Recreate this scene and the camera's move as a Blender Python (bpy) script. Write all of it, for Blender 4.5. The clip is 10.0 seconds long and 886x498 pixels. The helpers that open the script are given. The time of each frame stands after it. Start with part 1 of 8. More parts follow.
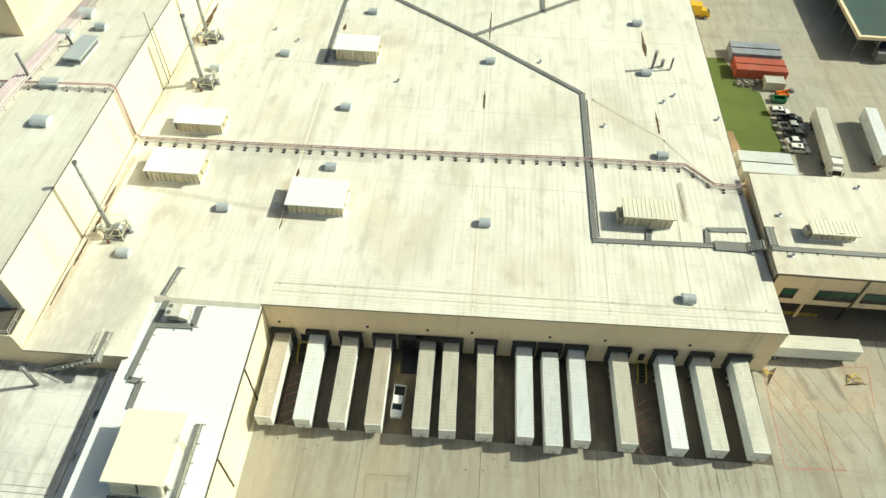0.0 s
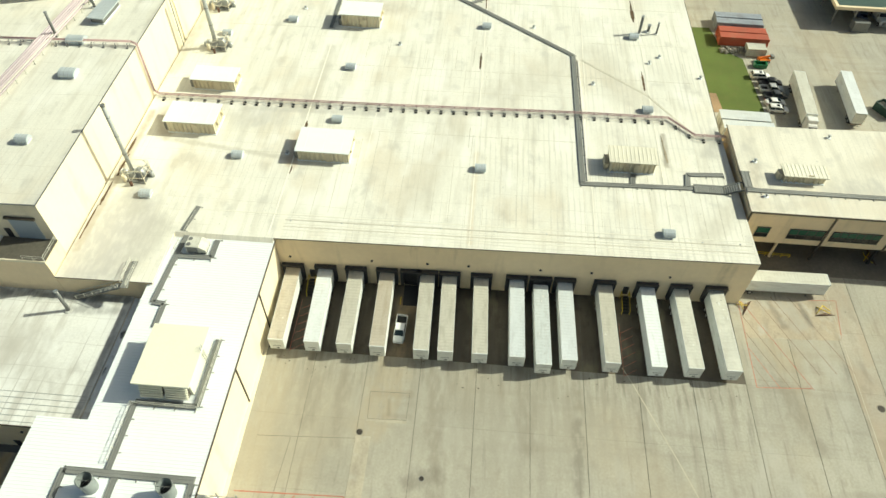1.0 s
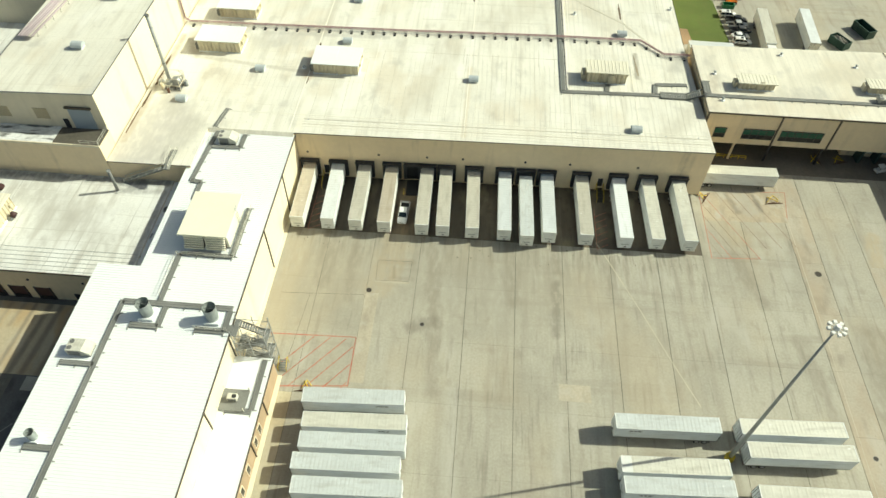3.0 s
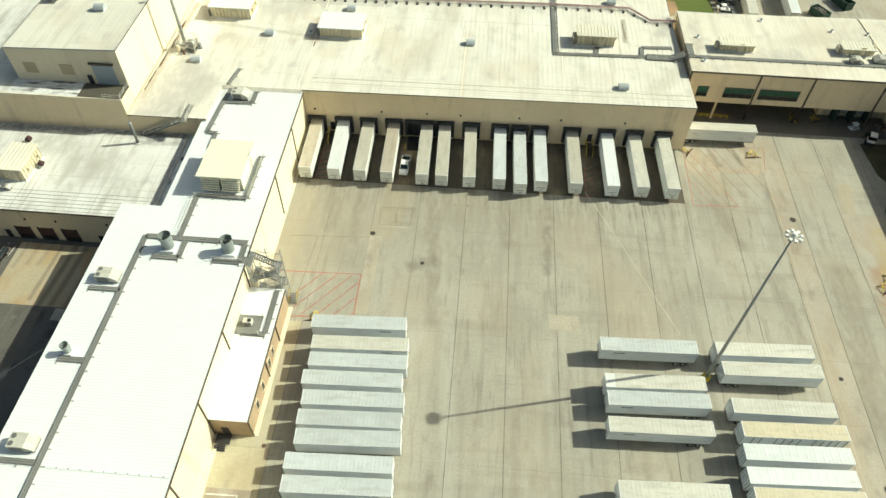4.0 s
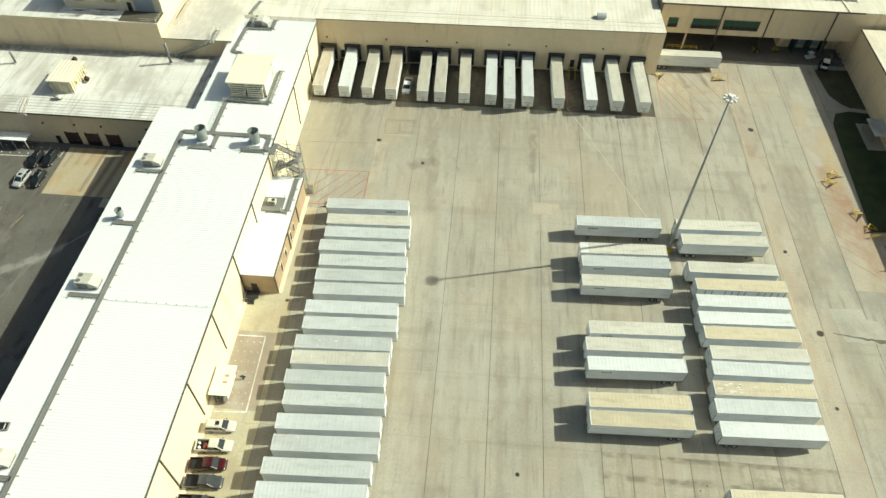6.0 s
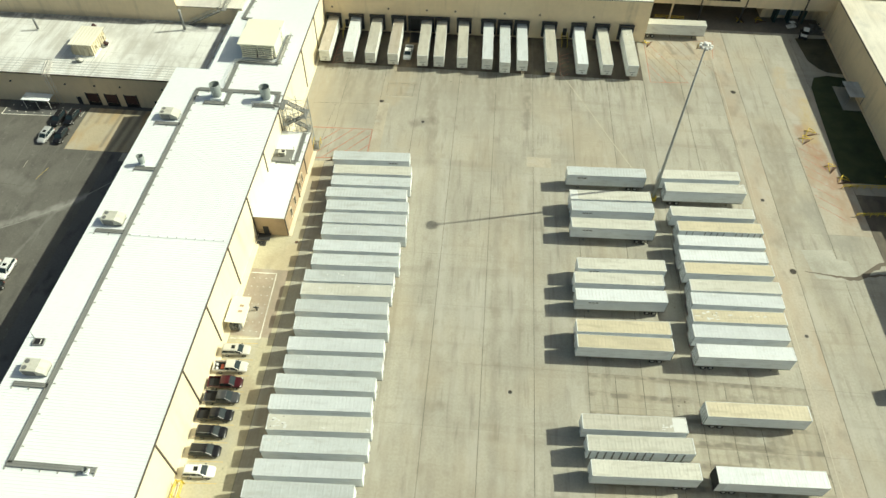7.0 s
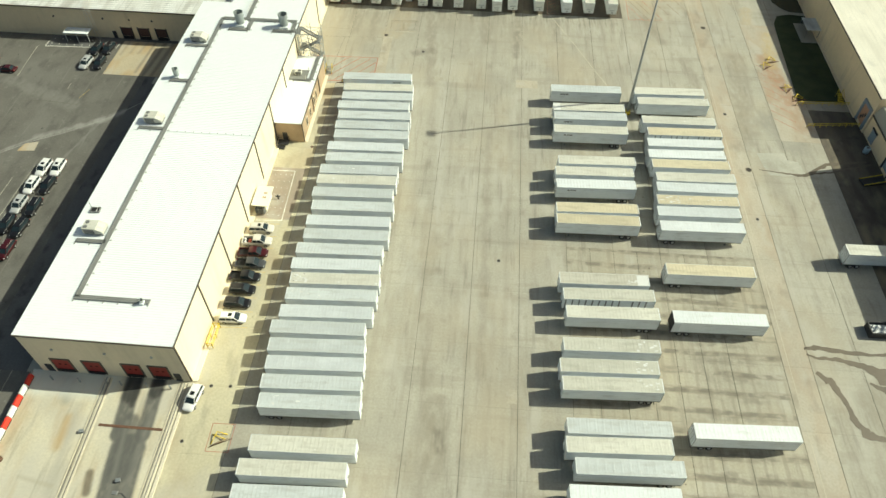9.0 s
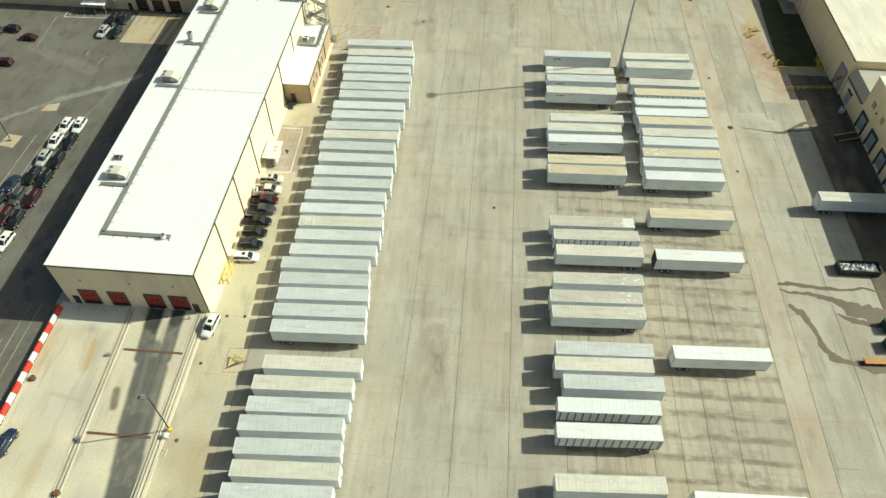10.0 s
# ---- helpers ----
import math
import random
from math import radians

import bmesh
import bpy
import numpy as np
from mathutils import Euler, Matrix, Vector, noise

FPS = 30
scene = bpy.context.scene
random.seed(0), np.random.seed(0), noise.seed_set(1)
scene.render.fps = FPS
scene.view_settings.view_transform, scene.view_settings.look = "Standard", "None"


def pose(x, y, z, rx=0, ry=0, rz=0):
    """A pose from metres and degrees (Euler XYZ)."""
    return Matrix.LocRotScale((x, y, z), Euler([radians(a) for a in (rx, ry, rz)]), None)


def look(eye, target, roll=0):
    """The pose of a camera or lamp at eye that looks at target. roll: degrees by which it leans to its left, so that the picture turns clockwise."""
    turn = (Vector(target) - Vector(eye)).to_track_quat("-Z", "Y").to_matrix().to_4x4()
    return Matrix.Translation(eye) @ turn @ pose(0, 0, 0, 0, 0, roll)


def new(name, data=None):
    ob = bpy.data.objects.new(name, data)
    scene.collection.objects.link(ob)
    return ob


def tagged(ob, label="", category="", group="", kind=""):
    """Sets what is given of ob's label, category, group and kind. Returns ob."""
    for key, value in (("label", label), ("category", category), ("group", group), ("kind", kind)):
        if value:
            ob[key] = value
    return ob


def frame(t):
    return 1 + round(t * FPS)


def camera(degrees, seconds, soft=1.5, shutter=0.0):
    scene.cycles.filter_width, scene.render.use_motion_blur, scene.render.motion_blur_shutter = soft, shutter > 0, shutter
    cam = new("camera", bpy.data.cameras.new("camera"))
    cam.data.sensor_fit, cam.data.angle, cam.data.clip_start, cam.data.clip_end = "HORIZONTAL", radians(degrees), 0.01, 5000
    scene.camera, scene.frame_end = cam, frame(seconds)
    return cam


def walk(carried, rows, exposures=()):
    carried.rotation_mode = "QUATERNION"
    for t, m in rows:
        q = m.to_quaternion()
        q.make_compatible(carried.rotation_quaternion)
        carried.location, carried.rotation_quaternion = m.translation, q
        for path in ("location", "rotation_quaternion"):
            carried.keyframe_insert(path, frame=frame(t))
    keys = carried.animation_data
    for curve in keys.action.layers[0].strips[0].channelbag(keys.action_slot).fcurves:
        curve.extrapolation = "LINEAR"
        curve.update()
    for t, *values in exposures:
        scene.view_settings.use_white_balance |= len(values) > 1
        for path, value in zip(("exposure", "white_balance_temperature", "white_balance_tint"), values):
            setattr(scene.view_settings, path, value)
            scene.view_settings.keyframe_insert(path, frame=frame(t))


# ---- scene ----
cam = camera(65.91, 10.0)
PATH = [
    (0, (3.398, -24.709, 101.657), (-0.485, 38.759, 24.477), 1.452),
    (1, (4.849, -38.701, 101.804), (0.893, 24.836, 24.685), 1.376),
    (2, (6.299, -52.700, 101.926), (2.270, 10.907, 24.868), 1.300),
    (3, (7.750, -66.705, 102.023), (3.648, -3.029, 25.026), 1.223),
    (4, (9.201, -80.715, 102.094), (5.026, -16.970, 25.158), 1.147),
    (5, (10.653, -94.732, 102.140), (6.404, -30.917, 25.266), 1.071),
    (6, (12.105, -108.754, 102.161), (7.783, -44.870, 25.349), 0.995),
    (7, (13.557, -122.782, 102.157), (9.161, -58.830, 25.406), 0.918),
    (8, (15.010, -136.816, 102.128), (10.540, -72.795, 25.438), 0.842),
    (9, (16.463, -150.856, 102.073), (11.919, -86.766, 25.445), 0.766),
    (10, (17.916, -164.902, 101.994), (13.298, -100.744, 25.427), 0.690),
]
EXPOSURE, KELVIN, TINT = 0.35, 6850, -8
SUN_STRENGTH, SKY_STRENGTH = 4.0, 0.066
walk(cam, [(t, look(eye, target, roll)) for t, eye, target, roll in PATH], exposures=[(0.0, EXPOSURE, KELVIN, TINT), (10.0, EXPOSURE, KELVIN, TINT)])

# ---- light ----
SUN_ELEVATION, SUN_AZIMUTH = 38.4, 14.0      # degrees; azimuth from +x towards +y
world = bpy.data.worlds.new("sky")
scene.world = world
world.use_nodes = True
wn = world.node_tree.nodes
sky = wn.new("ShaderNodeTexSky")
sky.sky_type, sky.sun_disc = "NISHITA", False
sky.air_density, sky.dust_density, sky.ozone_density = 0.9, 4.0, 0.6
sky.sun_elevation, sky.sun_rotation = radians(SUN_ELEVATION), radians(90 - SUN_AZIMUTH)
wn["Background"].inputs["Strength"].default_value = SKY_STRENGTH
world.node_tree.links.new(sky.outputs["Color"], wn["Background"].inputs["Color"])
sun = new("sun", bpy.data.lights.new("sun", "SUN"))
sun.data.energy, sun.data.angle, sun.data.color = SUN_STRENGTH, radians(0.53), (1.0, 0.95, 0.86)
sun_way = Vector((math.cos(radians(SUN_AZIMUTH)) * math.cos(radians(SUN_ELEVATION)),
                  math.sin(radians(SUN_AZIMUTH)) * math.cos(radians(SUN_ELEVATION)), math.sin(radians(SUN_ELEVATION))))
sun.matrix_world = look(sun_way * 300, (0, 0, 0))


# ---- materials ----
def surface(name, color, rough=0.75, metal=0.0, fine=3.0, big=0.12, amount=0.14, rand=0.06, dirt=None, dirt_at=0.62,
            dirt_soft=0.12, stretch=(1, 1, 1), dirt_most=0.85, bump=0.0, bump_scale=20.0, local=False):
    """Paint, concrete or sheet: a base colour with grain, broad mottling, and an optional dirt colour in stretched patches."""
    m = bpy.data.materials.new(name)
    m.use_nodes = True
    nt = m.node_tree
    N, K = nt.nodes, nt.links.new
    bsdf = N["Principled BSDF"]
    bsdf.inputs["Roughness"].default_value, bsdf.inputs["Metallic"].default_value = rough, metal
    info = N.new("ShaderNodeObjectInfo")
    if local:
        src = N.new("ShaderNodeTexCoord").outputs["Object"]
    else:
        src = N.new("ShaderNodeNewGeometry").outputs["Position"]
    shift = N.new("ShaderNodeVectorMath")
    shift.operation = "MULTIPLY_ADD"
    shift.inputs[1].default_value = (1, 1, 1)
    K(src, shift.inputs[0])
    if local:
        span = N.new("ShaderNodeMath")
        span.operation, span.inputs[1].default_value = "MULTIPLY", 91.0
        K(info.outputs["Random"], span.inputs[0])
        K(span.outputs[0], shift.inputs[2])
    else:
        shift.inputs[2].default_value = (0, 0, 0)
    where = shift.outputs[0]

    def tex(scale, detail=4.0, vec=None):
        n = N.new("ShaderNodeTexNoise")
        n.inputs["Scale"].default_value, n.inputs["Detail"].default_value = scale, detail
        K(vec or where, n.inputs["Vector"])
        return n.outputs["Fac"]

    def mapped(value, lo, hi, a=0.3, b=0.7):
        r = N.new("ShaderNodeMapRange")
        r.inputs["From Min"].default_value, r.inputs["From Max"].default_value = a, b
        r.inputs["To Min"].default_value, r.inputs["To Max"].default_value = lo, hi
        K(value, r.inputs["Value"])
        return r.outputs["Result"]

    def times(a, b):
        n = N.new("ShaderNodeMath")
        n.operation = "MULTIPLY"
        K(a, n.inputs[0]), K(b, n.inputs[1])
        return n.outputs[0]

    tone = times(mapped(tex(big), 1 - amount, 1 + amount), mapped(tex(fine, 6.0), 1 - amount * 0.6, 1 + amount * 0.6))
    tone = times(tone, mapped(info.outputs["Random"], 1 - rand, 1 + rand, 0, 1))
    mix = N.new("ShaderNodeVectorMath")
    mix.operation = "SCALE"
    mix.inputs[0].default_value = color
    K(tone, mix.inputs["Scale"])
    col = mix.outputs[0]
    if dirt:
        st = N.new("ShaderNodeVectorMath")
        st.operation = "MULTIPLY"
        st.inputs[1].default_value = stretch
        K(where, st.inputs[0])
        fac = mapped(tex(1.0, 5.0, st.outputs[0]), 0, dirt_most, dirt_at - dirt_soft, dirt_at + dirt_soft)
        fac = times(fac, mapped(tex(fine * 0.7), 0.4, 1.0))
        mc = N.new("ShaderNodeMix")
        mc.data_type = "RGBA"
        K(fac, mc.inputs[0]), K(col, mc.inputs[6])
        mc.inputs[7].default_value = (*dirt, 1)
        col = mc.outputs[2]
    K(col, bsdf.inputs["Base Color"])
    if bump:
        bn = N.new("ShaderNodeBump")
        bn.inputs["Strength"].default_value, bn.inputs["Distance"].default_value = bump, 0.02
        K(tex(bump_scale, 5.0), bn.inputs["Height"])
        K(bn.outputs[0], bsdf.inputs["Normal"])
    return m


def weathered(name, color, rough=0.85, grain=0.08, rand=0.02, layers=(), bands=(), stains=(), bump=0.25, bump_scale=9, local=False, rag=1.5, patch=0.45):
    """A large worn surface: grain, then layers of (colour, most, (scale x, y), at, soft), then bands of
    (colour, most, axis, pitch, share, (scale x, y), window or None) that repeat along an axis, then stains of
    (x0, y0, x1, y1, half width, softness, colour, most): soft-edged smears along a line."""
    m = bpy.data.materials.new(name)
    m.use_nodes = True
    N, K = m.node_tree.nodes, m.node_tree.links.new
    bsdf = N["Principled BSDF"]
    bsdf.inputs["Roughness"].default_value = rough
    info = N.new("ShaderNodeObjectInfo")

    def feed(value, socket):
        if isinstance(value, (int, float, tuple)):
            socket.default_value = value
        else:
            K(value, socket)

    def calc(op, a, b=0.0, clamp=False):
        n = N.new("ShaderNodeMath")
        n.operation, n.use_clamp = op, clamp
        feed(a, n.inputs[0]), feed(b, n.inputs[1])
        return n.outputs[0]

    def vec(op, a, b=(0, 0, 0), out=0):
        n = N.new("ShaderNodeVectorMath")
        n.operation = op
        feed(a, n.inputs[0]), feed(b, n.inputs[1])
        return n.outputs[out]

    def ramp(value, a, b, lo=0.0, hi=1.0):
        r = N.new("ShaderNodeMapRange")
        r.interpolation_type = "SMOOTHSTEP"
        feed(value, r.inputs["Value"])
        r.inputs["From Min"].default_value, r.inputs["From Max"].default_value = a, b
        r.inputs["To Min"].default_value, r.inputs["To Max"].default_value = lo, hi
        return r.outputs["Result"]

    if local:
        place = vec("ADD", N.new("ShaderNodeTexCoord").outputs["Object"], vec("MULTIPLY", calc("MULTIPLY", info.outputs["Random"], 91.0), (1, 1, 0)))
    else:
        place = N.new("ShaderNodeNewGeometry").outputs["Position"]
    place = vec("MULTIPLY", place, (1, 1, 0))
    axes = N.new("ShaderNodeSeparateXYZ")
    K(place, axes.inputs[0])

    def noise(scale, detail=5.0, off=0.0):
        n = N.new("ShaderNodeTexNoise")
        n.inputs["Scale"].default_value, n.inputs["Detail"].default_value = 1.0, detail
        K(vec("MULTIPLY_ADD" if off else "MULTIPLY", place, (scale[0], scale[1], 1)), n.inputs["Vector"])
        if off:
            n.inputs["Vector"].links[0].from_node.inputs[2].default_value = (off, off * 1.7, off * 0.3)
        return n.outputs["Fac"]

    tone = calc("MULTIPLY", ramp(noise((2.6, 2.6), 6.0), 0.25, 0.75, 1 - grain, 1 + grain), ramp(noise((0.11, 0.11), 3.0, 5.1), 0.3, 0.7, 1 - grain, 1 + grain))
    tone = calc("MULTIPLY", tone, ramp(info.outputs["Random"], 0, 1, 1 - rand, 1 + rand))
    sc = N.new("ShaderNodeVectorMath")
    sc.operation = "SCALE"
    sc.inputs[0].default_value = color
    K(tone, sc.inputs["Scale"])
    col = sc.outputs[0]

    def over(fac, tint):
        nonlocal col
        mc = N.new("ShaderNodeMix")
        mc.data_type = "RGBA"
        K(fac, mc.inputs[0]), K(col, mc.inputs[6])
        mc.inputs[7].default_value = (*tint, 1)
        col = mc.outputs[2]

    for i, (tint, most, scale, at, soft) in enumerate(layers):
        over(ramp(noise(scale, 6.0, 3.3 + 7.7 * i), at - soft, at + soft, 0, most), tint)
    for i, (tint, most, axis, pitch, share, scale, window) in enumerate(bands):
        wob = ramp(noise((0.09, 0.09), 2.0, 2.2 + i), 0, 1, -0.35 * min(1.0, pitch), 0.35 * min(1.0, pitch))
        along = calc("ADD", axes.outputs[axis], wob)
        f = ramp(calc("DIVIDE", calc("PINGPONG", along, pitch / 2), pitch / 2), share * 0.45, share, 1, 0)
        f = calc("MULTIPLY", f, ramp(noise(scale, 4.0, 11.0 + 3 * i), 0.38, 0.64, 0, most))
        if window:
            x0, x1, y0, y1, edge = window
            for v, a, b in ((axes.outputs[0], x0, x1), (axes.outputs[1], y0, y1)):
                f = calc("MULTIPLY", f, calc("MULTIPLY", ramp(v, a - edge, a + edge), ramp(v, b - edge, b + edge, 1, 0)))
        over(f, tint)
    if stains:
        ragged = calc("MULTIPLY", calc("SUBTRACT", noise((0.55, 0.35), 6.0, 21.0), 0.5), rag)
        patchy = ramp(noise((1.1, 0.5), 5.0, 33.0), 0.3, 0.6, patch, 1.0)
    for x0, y0, x1, y1, half, soft, tint, most in stains:
        d = (x1 - x0, y1 - y0, 0)
        rel = vec("SUBTRACT", place, (x0, y0, 0))
        h = calc("DIVIDE", vec("DOT_PRODUCT", rel, d, 1), max(1e-4, d[0] ** 2 + d[1] ** 2), True)
        span = N.new("ShaderNodeVectorMath")
        span.operation = "SCALE"
        span.inputs[0].default_value = d
        K(h, span.inputs["Scale"])
        away = vec("LENGTH", vec("SUBTRACT", rel, span.outputs[0]), out=1)
        away = calc("ADD", away, calc("MULTIPLY", ragged, soft * 2))
        over(calc("MULTIPLY", ramp(away, half - soft, half + soft, most, 0), patchy), tint)
    K(col, bsdf.inputs["Base Color"])
    if bump:
        bn = N.new("ShaderNodeBump")
        bn.inputs["Strength"].default_value, bn.inputs["Distance"].default_value = bump, 0.02
        K(noise((bump_scale, bump_scale), 5.0), bn.inputs["Height"])
        K(bn.outputs[0], bsdf.inputs["Normal"])
    return m


def glass(name, tint, rough=0.12):
    m = surface(name, tint, rough, 0.0, amount=0.05)
    m.node_tree.nodes["Principled BSDF"].inputs["Specular IOR Level"].default_value = 0.35
    return m


GRIME, TYRE, TAN, CHALK = (0.25, 0.225, 0.175), (0.17, 0.155, 0.125), (0.42, 0.35, 0.24), (0.47, 0.455, 0.40)
YARD_LAYERS = [(GRIME, 0.40, (0.5, 0.04), 0.60, 0.14), (GRIME, 0.35, (0.05, 0.45), 0.62, 0.10), (TYRE, 0.40, (1.3, 0.12), 0.64, 0.10), (GRIME, 0.45, (0.42, 0.30), 0.66, 0.09),
               (TAN, 0.35, (0.07, 0.05), 0.58, 0.12), (CHALK, 0.5, (0.25, 0.09), 0.62, 0.10), (TYRE, 0.55, (1.7, 1.5), 0.74, 0.05)]
YARD_BANDS = [(TYRE, 0.42, 1, 3.45, 0.75, (0.5, 0.8), (-8.2, -3.0, -140, -20, 1.6)),
              (GRIME, 0.40, 1, 3.7, 0.7, (0.3, 0.8), (34.5, 40.5, -138, -12, 1.5)),
              (GRIME, 0.12, 0, 2.3, 0.6, (0.8, 0.05), (-3, 34, -150, 22, 4)),
              (GRIME, 0.55, 0, 2.9, 0.8, (0.9, 0.14), (-28, 52, 11, 24, 4.5)), (TYRE, 0.5, 0, 1.45, 0.5, (1.6, 0.35), (-28, 52, 15.5, 23, 2.5))]
YARD_STAINS = [(-24, 10, 20, 11, 11.0, 6.0, (0.315, 0.295, 0.24), 0.55), (-14.5, 18, -14.0, 4, 0.8, 0.7, GRIME, 0.4), (-8.6, 13.5, -3.4, 13.8, 0.7, 0.5, GRIME, 0.6), (-7.0, 9.6, -3.2, 9.8, 0.5, 0.4, GRIME, 0.5), (-6.6, 12.5, -6.3, 10.0, 0.3, 0.25, TYRE, 0.7), (-9.0, 8.0, -6, 20.5, 3.0, 1.2, TAN, 0.45),
               (0.6, 18, 3.0, -13, 1.2, 0.9, GRIME, 0.5), (24.0, 11, 23.8, 0, 0.9, 0.6, TYRE, 0.5), (23.6, 22, 24.2, 14, 0.8, 0.5, GRIME, 0.6), (1.5, 0.8, -1.5, -0.5, 1.6, 1.0, TYRE, 0.5),
               (12.2, -99, 13.0, -110, 1.6, 1.2, GRIME, 0.55), (12.6, -103.5, 13.4, -106.5, 0.8, 0.5, TYRE, 0.6), (9.0, -82, 11.0, -116, 1.1, 0.9, GRIME, 0.4), (18.0, -30, 19.0, -92, 0.7, 0.7, GRIME, 0.4),
               (62.4, -85, 61.0, -96, 1.3, 1.0, TYRE, 0.6), (58.6, 21, 62.0, 10, 1.2, 0.9, GRIME, 0.55), (66.5, 2, 69.0, -14, 1.2, 0.9, GRIME, 0.5), (79.0, 5, 77.0, -28, 2.2, 1.6, GRIME, 0.5),
               (-20.0, 20, -19.0, 8, 1.6, 1.0, GRIME, 0.4), (15.0, 21, 16.0, 6, 1.3, 1.0, GRIME, 0.45), (32.5, 21, 35.0, 8, 1.0, 0.8, GRIME, 0.45), (6.0, -12, 9.0, -60, 1.0, 1.0, CHALK, 0.5),
               (87.0, 28, 85.5, 20, 1.6, 0.9, TAN, 0.7), (91.0, 18, 89.5, 8, 1.5, 1.0, (0.46, 0.37, 0.20), 0.7), (61, 34, 67, 34.5, 2.6, 1.6, (0.36, 0.25, 0.15), 0.6), (56, 33, 60, 26, 2.5, 1.8, TAN, 0.5), (-25, 20, -27, -10, 2.2, 1.2, TAN, 0.3),
               (82, -20, 87, -29, 2.8, 1.8, (0.27, 0.26, 0.22), 0.6), (79, -40, 82, -62, 1.6, 1.4, GRIME, 0.3), (84.5, -92, 92, -108, 3.5, 1.5, GRIME, 0.5)]
CONCRETE = weathered("yard concrete", (0.385, 0.366, 0.305), layers=YARD_LAYERS, bands=YARD_BANDS, stains=YARD_STAINS)
CONCRETE_STAINED = weathered("oil-stained concrete", (0.385, 0.36, 0.29), layers=YARD_LAYERS,
                             bands=[(GRIME, 0.9, 1, 3.7, 0.5, (0.25, 0.9), None), (TYRE, 0.75, 1, 3.7, 0.3, (0.55, 0.5), None), (GRIME, 0.45, 0, 1.85, 0.5, (0.7, 0.12), None),
                                    (TYRE, 0.5, 1, 3.45, 0.75, (0.5, 0.7), (56, 66, -140, -60, 2.0))], stains=YARD_STAINS[12:13])
# Wet dock slabs; the same dark colour also stands for shade further east.
CONCRETE_DOCK_SHADE = weathered("wet dock and shade-darkened concrete", (0.118, 0.097, 0.070), 0.7, layers=[((0.075, 0.062, 0.047), 0.85, (0.5, 0.06), 0.53, 0.12), ((0.06, 0.05, 0.04), 0.7, (0.6, 0.5), 0.62, 0.10), ((0.30, 0.25, 0.16), 0.5, (0.2, 0.1), 0.64, 0.1)],
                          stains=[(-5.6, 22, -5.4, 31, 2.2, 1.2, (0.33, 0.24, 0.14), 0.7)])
CONCRETE_WARM = weathered("sandy concrete", (0.525, 0.485, 0.345), layers=[(GRIME, 0.45, (0.35, 0.12), 0.62, 0.10), ((0.37, 0.29, 0.19), 0.55, (0.12, 0.09), 0.58, 0.10), (CHALK, 0.4, (0.2, 0.1), 0.6, 0.1), (TYRE, 0.55, (1.3, 1.0), 0.72, 0.06)])
CONCRETE_RED = weathered("rust-stained concrete", (0.405, 0.37, 0.30), stains=[(87.5, 5, 88.5, -3, 2.0, 1.0, (0.35, 0.22, 0.13), 0.75), (89, -5, 90, -12, 1.8, 1.0, (0.34, 0.20, 0.12), 0.75), (86.5, -3, 86, -10, 2.2, 1.2, (0.38, 0.27, 0.18), 0.55), (89.5, -13, 90.5, -22, 2.2, 1.2, (0.39, 0.27, 0.18), 0.6), (90, 16, 88.5, 2, 1.4, 0.9, (0.46, 0.36, 0.19), 0.6), (61, 34, 67, 34.5, 2.6, 1.6, (0.36, 0.25, 0.15), 0.6)], layers=[((0.39, 0.31, 0.22), 0.6, (0.16, 0.08), 0.54, 0.12), (GRIME, 0.5, (0.5, 0.2), 0.62, 0.10), (CHALK, 0.45, (0.3, 0.14), 0.63, 0.08), (TYRE, 0.5, (1.5, 1.2), 0.72, 0.06)])
BAND = (0.10, 0.10, 0.093)
APRON = weathered("loading apron concrete", (0.57, 0.53, 0.405), rag=0.5, patch=0.85, layers=[(CHALK, 0.6, (0.10, 0.12), 0.53, 0.14), ((0.40, 0.30, 0.17), 0.5, (0.3, 0.08), 0.60, 0.12), (GRIME, 0.4, (0.9, 0.10), 0.64, 0.10)],
                  stains=[(-38.7, -98.4, -37.6, -108, 1.4, 0.35, BAND, 0.95), (-34.5, -98.4, -33.8, -108, 1.2, 0.35, BAND, 0.95), (-36.6, -106.5, -35.2, -114, 2.0, 0.5, BAND, 0.8), (-35.3, -110.5, -34.2, -120.5, 2.75, 0.4, BAND, 0.95), (-34.2, -120.5, -32.2, -132, 2.3, 0.45, BAND, 0.95), (-32.2, -132, -29.8, -148, 2.1, 0.5, BAND, 0.95),
                          (-33.6, -104, -33.0, -124, 0.5, 0.5, (0.19, 0.185, 0.165), 0.5), (-37.0, -106, -35.4, -118, 0.35, 0.4, (0.20, 0.195, 0.17), 0.5), (-38.6, -98.4, -38.4, -101.5, 1.3, 0.5, (0.035, 0.035, 0.033), 0.85), (-34.4, -98.4, -34.3, -100.5, 1.1, 0.5, (0.035, 0.035, 0.033), 0.85), (-37.6, -100, -37.4, -103, 0.4, 0.3, (0.04, 0.04, 0.035), 0.8),
                          (-46, -104, -44.5, -118, 0.8, 0.9, (0.36, 0.34, 0.29), 0.55), (-50, -116, -44.5, -117, 0.3, 0.3, (0.38, 0.34, 0.26), 0.5), (-49.5, -99, -48.5, -103, 0.8, 0.8, (0.30, 0.31, 0.28), 0.6),
                          # Last smear lightens the shaded strip by the doors, standing in for skylight.
                          (-39.6, -114.5, -38.9, -117.5, 0.6, 0.35, (0.12, 0.10, 0.07), 0.8), (-46.8, -106, -46.4, -111, 0.7, 0.7, (0.42, 0.27, 0.10), 0.6), (-44, -99, -55, -99, 3.2, 1.4, (0.60, 0.62, 0.57), 0.9)])
